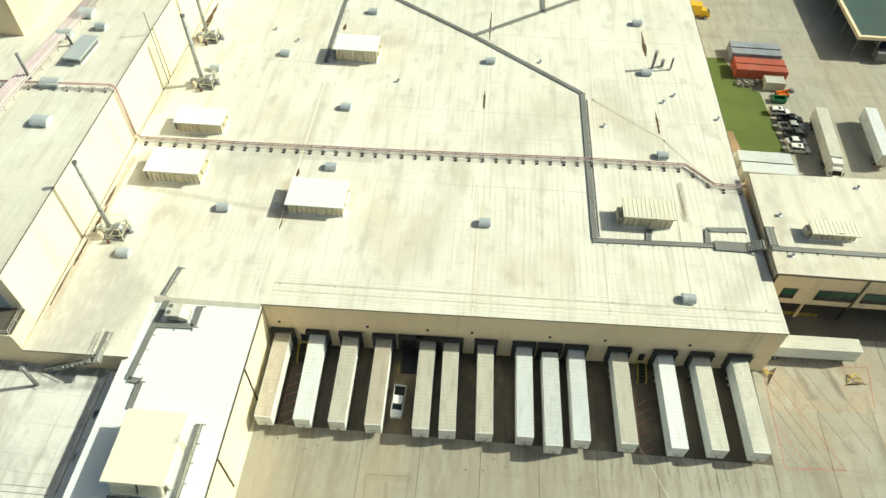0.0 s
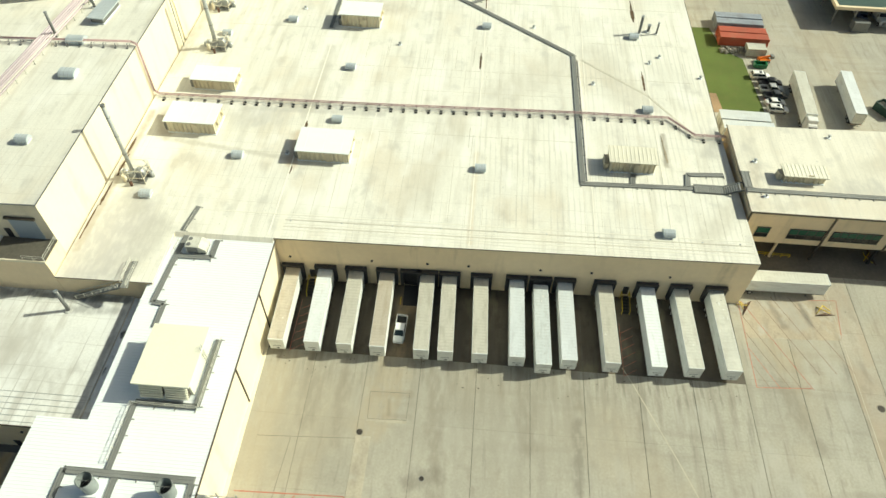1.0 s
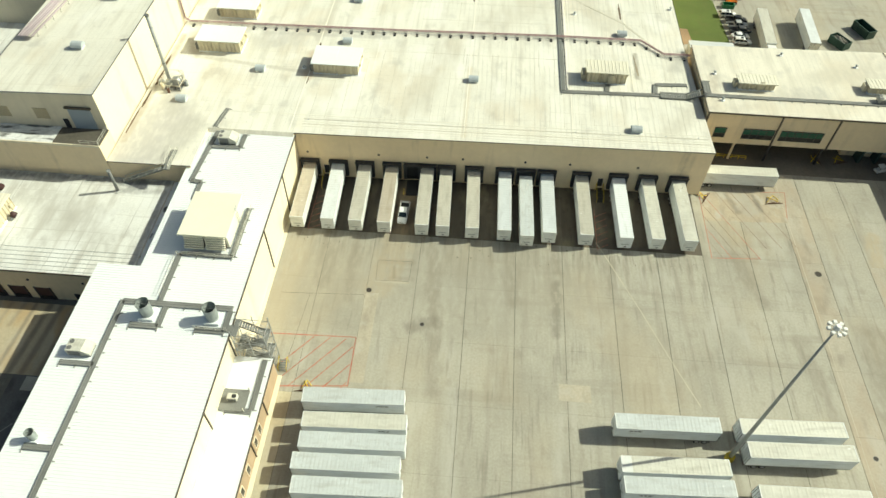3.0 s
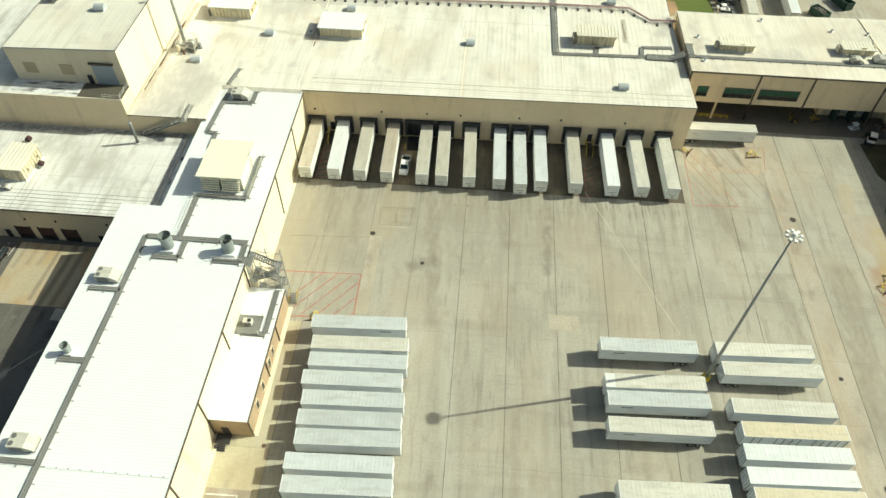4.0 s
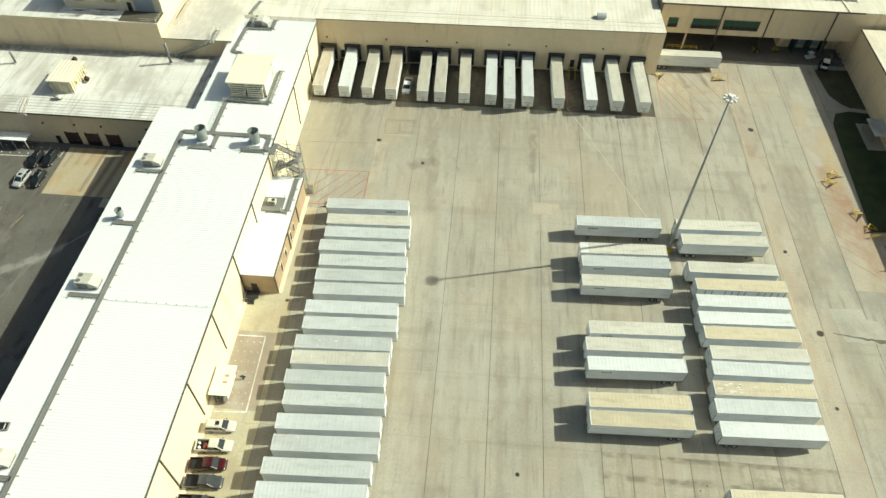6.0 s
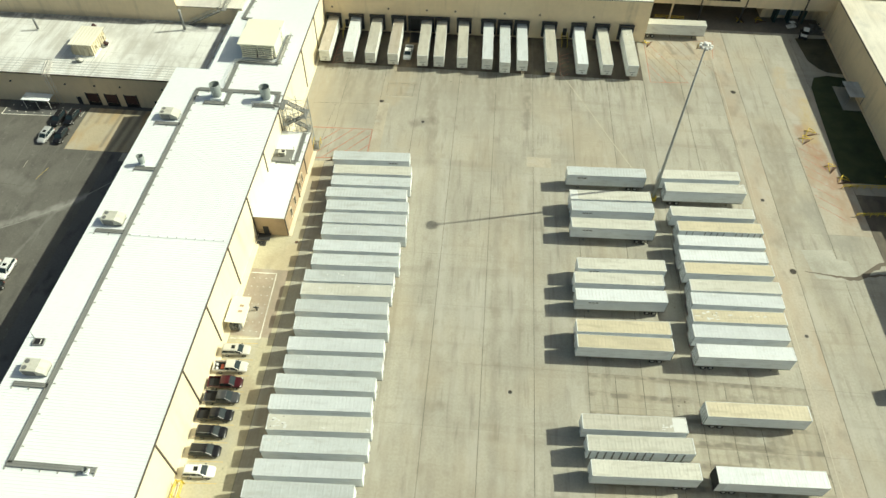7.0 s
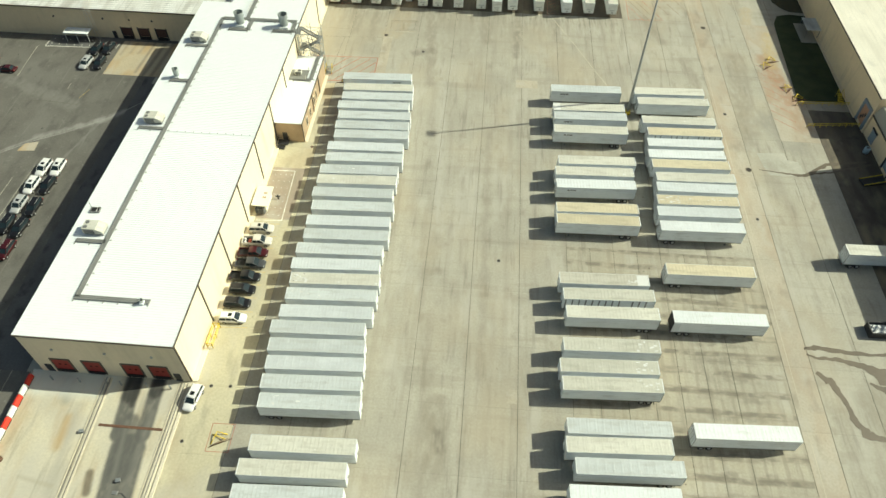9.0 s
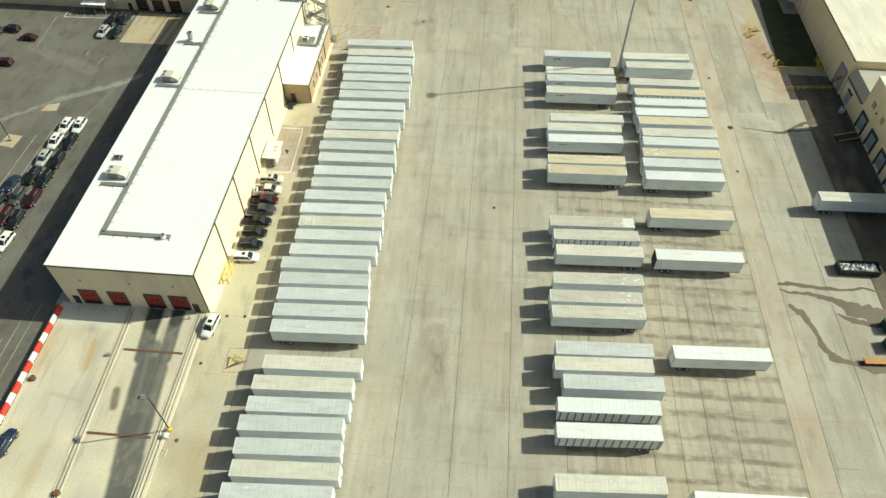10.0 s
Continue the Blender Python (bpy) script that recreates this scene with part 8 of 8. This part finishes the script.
BOX_RED = surface("faded red container paint", (0.40, 0.09, 0.05), 0.65, amount=0.1, dirt=(0.3, 0.14, 0.09), stretch=(0.4, 0.4, 1))
BOX_GREY = surface("blue-grey container paint", (0.30, 0.33, 0.38), 0.6, amount=0.1, dirt=(0.2, 0.2, 0.2), stretch=(0.4, 0.4, 1))
container(65.4, 77.4, 129.4, 131.8, BOX_GREY, "blue-grey steel shipping container beside a lawn")
container(65.2, 77.2, 126.5, 128.9, BOX_GREY, "blue-grey steel shipping container beside a lawn")
container(65.2, 77.2, 122.6, 125.0, BOX_RED, "faded red steel shipping container beside a lawn")
container(65.0, 77.2, 119.8, 122.2, BOX_RED, "faded red steel shipping container beside a lawn")
container(71.2, 75.8, 115.6, 118.4, PAINTS["pale"], "short off-white storage container", 2.3)
for x0, x1, y0, y1, h, label in ((59.4, 70.4, 87.1, 90.1, 2.6, "pale flat-roofed storage shed"), (59.5, 70.7, 83.7, 86.5, 2.6, "pale flat-roofed storage shed")):
    ob = thing("storage_shed", pose((x0 + x1) / 2, (y0 + y1) / 2, 0, 0, 0, -1), label, "shed", "storage sheds")
    w, d = (x1 - x0) / 2, (y1 - y0) / 2
    part("wall", (lambda bm: (corrugated(bm, -w, w, -d, d, 0, h - 0.1, 0.5, 0.06), bm)[-1])(bmesh.new()), PAINTS["grey"], ob)
    part("roof", (lambda bm: (ribbed(bm, -w - 0.1, w + 0.1, -d - 0.1, d + 0.1, h, 1.4, 0.05, 0.015, "y", 0.12), bm)[-1])(bmesh.new()), PAINTS["blue"], ob)
lawn = solid("lawn", lambda b: prism(b, [(56.5, 92.2), (71.2, 93.6), (70.6, 106), (70.2, 114.4), (66.0, 117.5), (64.0, 127.9), (56.5, 127.6)], -0.3, 0.06), GRASS, "bright green mown lawn", "lawn")
solid("bare_soil", lambda b: prism(b, [(56.4, 92.1), (61.6, 92.6), (61.0, 99.5), (56.4, 99.8)], -0.3, 0.075), surface("bare soil", (0.32, 0.22, 0.13), 0.95, amount=0.2), "patch of bare brown soil", "soil")
solid("grass_strip", lambda b: prism(b, [(95.0, 25.8), (93.4, 22.0), (92.6, 10.0), (91.5, -11.6), (102.75, -11.6), (102.75, 26.4), (98.5, 26.9)], -0.3, 0.07), GRASS_SHADED, "green lawn along a wall, coloured dark for its shade", "lawn")
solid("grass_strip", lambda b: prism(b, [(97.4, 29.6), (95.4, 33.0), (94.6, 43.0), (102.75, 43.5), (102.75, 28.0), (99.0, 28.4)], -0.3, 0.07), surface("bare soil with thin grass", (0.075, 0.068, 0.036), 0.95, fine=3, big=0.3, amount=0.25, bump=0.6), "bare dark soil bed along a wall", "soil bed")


def rubble(b, n, x0, x1, y0, y1, z, size, rnd):
    for _ in range(n):
        x, y, r = rnd.uniform(x0, x1), rnd.uniform(y0, y1), rnd.uniform(0.5, 1) * size
        bmesh.ops.create_icosphere(b, subdivisions=1, radius=r, matrix=pose(x, y, z + rnd.uniform(0, size), rnd.uniform(0, 90), rnd.uniform(0, 90), 0) @ Matrix.Diagonal((1, rnd.uniform(0.5, 1), rnd.uniform(0.4, 0.8), 1)))


BAG = surface("crumpled white plastic", (0.66, 0.68, 0.68), 0.5, amount=0.15, fine=6)
SCRAP = surface("mixed scrap", (0.22, 0.21, 0.18), 0.8, amount=0.6, fine=6)
SKIP_GREEN = surface("dark green skip paint", (0.02, 0.055, 0.04), 0.6, amount=0.15, local=True)


def skip(x, y, L, W, H, turn, mat, fill, label, z=0.0):
    ob = thing("skip", pose(x, y, z, 0, 0, turn), label, "skip", "skips")
    for a, b in (((-L / 2, -W / 2), (L / 2, -W / 2)), ((-L / 2, W / 2), (L / 2, W / 2)), ((-L / 2, -W / 2), (-L / 2, W / 2)), ((L / 2, -W / 2), (L / 2, W / 2))):
        part("side", (lambda bm: (beam(bm, (*a, H / 2 + 0.1), (*b, H / 2 + 0.1), 0.1, H - 0.2), bm)[-1])(bmesh.new()), mat, ob)
        part("rim", (lambda bm: (beam(bm, (*a, H), (*b, H), 0.2, 0.12), bm)[-1])(bmesh.new()), mat, ob)
    part("floor", (lambda bm: (box(bm, -L / 2, L / 2, -W / 2, W / 2, 0.0, 0.2), bm)[-1])(bmesh.new()), mat, ob)
    for k in range(5):
        for s in (-1, 1):
            part("rib", (lambda bm: (box(bm, -L / 2 + (k + 0.5) * L / 5 - 0.07, -L / 2 + (k + 0.5) * L / 5 + 0.07, s * (W / 2 + 0.09) - 0.06, s * (W / 2 + 0.09) + 0.06, 0.2, H - 0.1), bm)[-1])(bmesh.new()), mat, ob)
    if fill:
        bm = bmesh.new()
        rubble(bm, 60, -L / 2 + 0.8, L / 2 - 0.8, -W / 2 + 0.4, W / 2 - 0.4, H - 0.7, 0.5, random.Random(int(x)))
        box(bm, -L / 2 + 0.2, L / 2 - 0.2, -W / 2 + 0.15, W / 2 - 0.15, 0.2, H - 0.6)
        heap = part("rubbish", bm, fill, ob, "heaped rubbish filling the skip")
        tagged(heap, kind="stuff")


skip(90.8, -78.0, 7.6, 2.5, 1.5, 1, BLACK_PAINT, BAG, "long black skip heaped with white plastic bags")
skip(93.3, -90.9, 3.6, 2.2, 1.6, 4, SKIP_GREEN, SCRAP, "dark green skip full of scrap")
skip(92.3, -95.0, 3.6, 2.2, 1.6, 2, SKIP_GREEN, BAG, "dark green skip full of pale rubbish")
skip(99.4, 96.0, 5.0, 2.5, 2.0, -60, SKIP_GREEN, SCRAP, "dark green skip full of scrap metal")
skip(107.5, 102.5, 6.0, 2.5, 2.2, -70, SKIP_GREEN, None, "empty dark green skip on the apron")
skip(73.8, 111.6, 3.0, 1.6, 1.1, 0, CAR["green"], None, "small green tipping skip")
deck = thing("flatbed_trailer", pose(91.2, -98.3, 0, 0, 0, 3), "rusty orange flatbed deck standing on the concrete", "flatbed")
part("deck", (lambda bm: (box(bm, -5.5, 5.5, -0.55, 0.55, 0.55, 0.72, 0.02), bm)[-1])(bmesh.new()), surface("weathered orange deck", (0.50, 0.26, 0.10), 0.8, amount=0.2), deck)
part("frame", (lambda bm: (box(bm, -5.3, 5.3, -0.5, -0.34, 0.3, 0.55), box(bm, -5.3, 5.3, 0.34, 0.5, 0.3, 0.55), bm)[-1])(bmesh.new()), RUSTY, deck)
for s in (-0.4, 0.4):
    wheel(deck, 3.6, s, 0.28, 0.2, "small"), wheel(deck, -3.6, s, 0.28, 0.2, "small")
lift = thing("boom_lift", pose(75.0, 113.6, 0, 0, 0, 10), "orange lifting machine beside the containers", "lift")
part("base", (lambda bm: (box(bm, -1.4, 1.4, -0.9, 0.9, 0.5, 1.2, 0.08), bm)[-1])(bmesh.new()), CAR["orange"], lift)
part("boom", (lambda bm: (beam(bm, (-1.3, 0, 1.3), (1.5, 0.2, 1.7), 0.35, 0.35), bm)[-1])(bmesh.new()), CAR["orange"], lift)
part("basket", (lambda bm: (box(bm, 1.5, 2.3, -0.6, 0.6, 1.2, 2.0, 0.03), bm)[-1])(bmesh.new()), STEEL_DARK, lift)
for s in (-0.85, 0.85):
    wheel(lift, -0.9, s, 0.45, 0.3, "lift"), wheel(lift, 0.9, s, 0.45, 0.3, "lift")
clutter = thing("scrap_pile", pose(101.2, 47.4, 0), "heap of dark and pale scrap against the wall", "scrap heap", kind="stuff")
part("heap", (lambda bm: (rubble(bm, 40, -1.4, 1.4, -2.2, 2.6, 0.1, 0.5, random.Random(9)), bm)[-1])(bmesh.new()), SCRAP, clutter)
junk = thing("scrap_pile", pose(68.0, 117.6, 0), "heap of grey scrap and drums before the containers", "scrap heap", kind="stuff")
part("heap", (lambda bm: (rubble(bm, 70, -3, 3, -1.2, 1.2, 0.1, 0.55, random.Random(4)), bm)[-1])(bmesh.new()), SCRAP, junk)
GREEN_ROOF = surface("green metal roofing", (0.075, 0.13, 0.11), 0.5, amount=0.08, fine=2)
shade = thing("truck_canopy", Matrix(), "open steel truck canopy with a green ribbed roof", "canopy", kind="structure")
solid("roof", lambda b: ribbed(b, 96.7, 150, 132.5, 190, 5.95, 0.6, 0.08, 0.08, "y", 0.2), GREEN_ROOF, parent=shade)
solid("fascia", lambda b: (box(b, 95.8, 150, 131.6, 132.4, 5.2, 6.05), box(b, 95.8, 96.6, 132.4, 190, 5.2, 6.05)), WALL, parent=shade)
for k in range(7):
    solid("column", lambda b: box(b, 96.9, 97.2, 133.0 + k * 9, 133.3 + k * 9, 0, 5.6), STEEL_DARK, parent=shade)
    solid("brace", lambda b: beam(b, (97.05, 133.2 + k * 9, 3.5), (97.05, 136.2 + k * 9, 5.6), 0.12, 0.12), STEEL, parent=shade)
for k in range(5):
    solid("column", lambda b: box(b, 102.0 + k * 9, 102.3 + k * 9, 132.6, 132.9, 0, 5.6), STEEL, parent=shade)
solid("back_wall", lambda b: box(b, 122, 123, 136, 190, 0, 5.5), STEEL_DARK, parent=shade)
tractor(106.0, 140.6, 268, "blue")
tractor(110.4, 139.4, 272, "white")
tractor(114.8, 140.0, 270, "blue")
reefer = thing("generator_unit", pose(103.6, 131.0, 0), "grey generator cabinet under the canopy's edge", "generator")
part("cabinet", (lambda bm: (box(bm, -2.0, 2.0, -1.2, 1.2, 0.4, 2.8, 0.06), bm)[-1])(bmesh.new()), STEEL_DARK, reefer)
part("skid", (lambda bm: (box(bm, -2.2, 2.2, -1.3, 1.3, 0, 0.4), bm)[-1])(bmesh.new()), STEEL_DARK, reefer)

# ---- car park paving and lines ----
PAD = weathered("stained pad concrete", (0.44, 0.38, 0.265), rag=0.6, patch=0.8, layers=[((0.42, 0.28, 0.13), 0.6, (0.25, 0.12), 0.54, 0.12), (CHALK, 0.5, (0.3, 0.1), 0.6, 0.1)],
                stains=[(-77.0, 0, -77.4, -7, 0.3, 0.4, GRIME, 0.5), (-74.6, 0, -75.2, -6, 0.3, 0.4, GRIME, 0.5), (-72.2, 0, -73.0, -6, 0.35, 0.4, GRIME, 0.5), (-70.2, 0, -70.9, -14, 0.35, 0.3, TYRE, 0.6), (-67.5, 0, -68.6, -15, 0.5, 0.4, TYRE, 0.8), (-65.4, 0, -66.4, -15, 0.5, 0.4, TYRE, 0.7), (-62.5, 0, -63.4, -15, 0.6, 0.5, TYRE, 0.7), (-60.3, 0, -60.8, -15, 0.5, 0.5, TYRE, 0.7)])
solid("dark_box", lambda b: box(b, -98.0, -79.8, -4.9, 0.1, -1.2, LOT_Z + 0.004), ASPHALT_NEW, "black asphalt box under the shelter", "paving")
for k in range(9):
    for r in (0, 1):
        solid("paint_dot", lambda b: box(b, -97.0 + k * 2.0 - 0.14, -97.0 + k * 2.0 + 0.14, -1.6 - r * 2.2 - 0.14, -1.6 - r * 2.2 + 0.14, LOT_Z, LOT_Z + 0.012), WHITE_LINE, "small white paint dot on asphalt", "marking")
solid("light_pad", lambda b: box(b, -78.6, -59.0, -15.4, -1.0, -1.2, LOT_Z + 0.012), PAD, "sunlit pale concrete pad before the dock doors", "pad")
solid("wall_strip", lambda b: box(b, -58.0, -54.7, -98, 0.1, -1.2, LOT_Z + 0.016), CONCRETE, "narrow concrete strip along the building", "paving")
solid("patch", lambda b: box(b, -65.2, -60.4, -18.2, -15.6, -1.2, LOT_Z + 0.014), CONCRETE, "grey concrete patch at the end of the pad", "patch")
solid("dark_lane", lambda b: box(b, -67.5, -54.7, -98, 0.1, -1.2, LOT_Z + 0.008), ASPHALT_NEW, "strip of newer asphalt along the building", "lane")
solid("patch", lambda b: prism(b, [(-86.2, -44.6), (-82.4, -44.2), (-82.8, -41.2), (-85.6, -42.2)], -1.2, LOT_Z + 0.012), PAD, "small pale concrete patch in the asphalt", "patch")
solid("patch", lambda b: prism(b, [(-90.0, -57.0), (-86.4, -57.6), (-86.0, -53.6), (-89.5, -53.2)], -1.2, LOT_Z + 0.012), PAD, "small pale concrete patch at a lamp post", "patch")
LOT_LINE = surface("worn buff line paint", (0.40, 0.385, 0.31), 0.85, fine=2.5, amount=0.25, dirt=(0.16, 0.155, 0.14), dirt_at=0.6)
for pts in ([(-80.5, -92.0), (-80.2, -57.4), (-80.1, -48.6)], [(-83.6, -90.0), (-83.1, -52.8)], [(-99.2, -18.0), (-100.2, -5.2)], [(-84.7, -22.0), (-84.8, -19.8)]):
    line(pts, 0.13, LOT_LINE, "worn buff parking line on the asphalt", LOT_Z)
line([(-100.5, -27.6), (-93.1, -27.3), (-88.0, -27.0), (-83.3, -27.3), (-76.4, -28.1)], 0.09, JOINT, "thin dark crack in the asphalt", LOT_Z, name="asphalt_crack")
line([(-79.3, -21.6), (-80.4, -25.2)], 0.14, surface("faded yellow line", (0.33, 0.26, 0.10), 0.85, amount=0.2), "short worn yellow line", LOT_Z)
line([(-98.2, -2.6), (-98.2, -5.0), (-79.6, -4.4), (-79.4, -2.2)], 0.2, WHITE_LINE, "white border line of a paved box", LOT_Z)
for y0, x1 in ((-26.0, -63.5),):
    crack = [(x1, -24.0), (-70.0, -31.5), (-78.0, -37.5), (-84.0, -41.0), (-92, -47.5), (-98, -55)]
    line(crack, 0.22, surface("tarred crack", (0.27, 0.265, 0.24), 0.7, amount=0.2), "smeared pale repair line across the asphalt", LOT_Z, 0.009, "crack_repair")
for x, y, w in ((-60.5, -104, 0.1), (-62.5, -104, 0.1), (-66.0, -110, 0.1), (-64.0, -112, 0.1)):
    line([(x, y + 6), (x - 0.4, y - 34)], w, LOT_LINE, "worn buff lane line", LOT_Z)


# ---- repair patches in the yard ----
PATCH = weathered("newer tan concrete", (0.415, 0.375, 0.295), layers=[(GRIME, 0.4, (0.5, 0.2), 0.6, 0.12), (CHALK, 0.4, (0.4, 0.4), 0.6, 0.1)])
PATCH_RED = weathered("reddish worn concrete", (0.36, 0.30, 0.235), layers=[(GRIME, 0.5, (0.3, 0.2), 0.58, 0.12), (CHALK, 0.4, (0.3, 0.3), 0.6, 0.1)])
for x0, x1, y0, y1, mat in ((23.9, 29.2, -12.8, -9.7, PATCH), (23.4, 25.15, -97.5, -94.9, PATCH), (-11.0, -8.6, -12.5, 6.0, PATCH), (-9.7, -3.3, 8.6, 9.1, PATCH), (-27.9, -20.9, -60.6, -45.6, PATCH_RED)):
    solid("concrete_patch", lambda b: box(b, x0, x1, y0, y1, -0.04, 0.003), mat, "rectangular repair patch in the concrete yard", "patch")

solid("concrete_patch", lambda b: prism(b, [(77.6, -31.6), (83.6, -31.2), (83.9, -33.4), (86.0, -33.8), (87.0, -38.4), (79.0, -38.6), (78.2, -36.2)], -0.04, 0.003),
      weathered("pale new concrete", (0.43, 0.42, 0.36), layers=[(GRIME, 0.4, (0.3, 0.2), 0.6, 0.12)]), "paler repair patch in the concrete yard", "patch")

TAN_PATCH = weathered("tan-stained concrete", (0.425, 0.36, 0.265), layers=[(GRIME, 0.45, (0.5, 0.2), 0.58, 0.14), (CHALK, 0.6, (0.4, 0.3), 0.58, 0.1), (TYRE, 0.4, (0.9, 0.7), 0.66, 0.08)],
                      stains=[(62.2, 39, 64.8, 33.5, 1.6, 1.0, (0.40, 0.37, 0.31), 0.9), (65.5, 38, 66.6, 33.5, 0.5, 0.5, TYRE, 0.7), (60, 38, 61.5, 33, 0.5, 0.5, TYRE, 0.5)])
solid("concrete_patch", lambda b: prism(b, [(54.25, 30.0), (67.3, 30.6), (71.2, 30.9), (72.5, 39.7), (67.4, 39.3), (54.6, 38.0)], -0.04, 0.002), TAN_PATCH, "tan-stained patch of concrete by the drive-through", "patch")

for pts in ([(-26.4, 4.7), (-11.2, 5.5)], [(-21.1, 4.8), (-22.1, -8.9)], [(-9.6, 9.0), (-3.4, 9.2), (-3.3, 14.0), (-9.8, 13.8), (-9.6, 9.0)], [(75.6, -118.2), (79.4, -118.1)], [(52.6, -72.4), (61.5, -72.1)]):
    line(pts, 0.06, JOINT, "dark filled joint in the concrete", high=0.0045, name="slab_joint")
OIL = surface("dark oil spot", (0.12, 0.10, 0.075), 0.7, amount=0.25)
oil_rnd = random.Random(21)
for k in range(56):
    if k < 34:
        x, y = oil_rnd.uniform(-27, 51), oil_rnd.uniform(15.0, 21.5)
    else:
        x, y = oil_rnd.uniform(-4, 0) if k % 2 else oil_rnd.uniform(48.5, 51.5), oil_rnd.uniform(-130, -16)
    bm = bmesh.new()
    n, r = 9, oil_rnd.uniform(0.05, 0.2)
    prism(bm, [(r * oil_rnd.uniform(0.6, 1.1) * math.cos(2 * math.pi * i / n), r * 0.8 * oil_rnd.uniform(0.6, 1.2) * math.sin(2 * math.pi * i / n)) for i in range(n)], 0, 0.004)
    part("oil_spot", bm, OIL, yard, at=pose(x, y, 0.0005 + 0.00005 * k))

# ---- yard slabs, last ----
EDGES_X = [-29.25, -20.0, -11.0, -2.0, 7.4, 16.4, 25.3, 34.4, 43.5, 52.5, 61.6, 70.6, 75.4, 84.0, 93.0, 108.0]
EDGES_Y = [-146.0 + 11.9 * i for i in range(17)]
SLAB_MESH = {}


def slab_material(x, y):
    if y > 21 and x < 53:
        return CONCRETE_DOCK_SHADE
    # Side buildings' shade is put into these slabs as dark colour.
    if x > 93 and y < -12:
        return CONCRETE_DOCK_SHADE
    if x < -20 and y < -10:
        return CONCRETE_WARM
    if 70.6 < x < 75.4 or (x > 84 and -30 < y < 20) or (61.6 < x < 70.6 and y > 30):
        return CONCRETE_RED
    if 34 < x < 70.6 and y < -60:
        return CONCRETE_STAINED
    return CONCRETE


for i in range(len(EDGES_X) - 1):
    for j in range(len(EDGES_Y)):
        x0, x1, y0 = EDGES_X[i], EDGES_X[i + 1], EDGES_Y[j]
        y1 = EDGES_Y[j + 1] if j + 1 < len(EDGES_Y) else 45.0
        y1 = min(y1, 45.0)
        xs = [x0, (x0 + x1) / 2, x1] if 34 < x0 < 61 and y1 < -58 else [x0, x1]
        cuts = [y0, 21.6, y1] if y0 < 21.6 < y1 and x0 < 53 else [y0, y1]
        cuts = [y0, (y0 + y1) / 2, y1] if len(xs) == 3 else cuts
        for (x0, x1), (a, c) in [(p, q) for p in zip(xs, xs[1:]) for q in zip(cuts, cuts[1:])]:
            if c - a < 0.3:
                continue
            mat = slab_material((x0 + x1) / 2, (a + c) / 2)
            key = (round(x1 - x0, 2), round(c - a, 2), mat.name)
            if key not in SLAB_MESH:
                bm = bmesh.new()
                w, d = (x1 - x0) / 2 - 0.034, (c - a) / 2 - 0.005
                loft(bm, [rect(-w, w, -d, d, -0.045), rect(-w, w, -d, d, -0.01), rect(-w + 0.012, w - 0.012, -d + 0.003, d - 0.003, 0)])
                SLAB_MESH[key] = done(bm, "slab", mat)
            ob = new("slab", SLAB_MESH[key])
            ob.parent = yard
            ob.matrix_basis = pose((x0 + x1) / 2, (a + c) / 2, random.uniform(-0.004, 0.0))
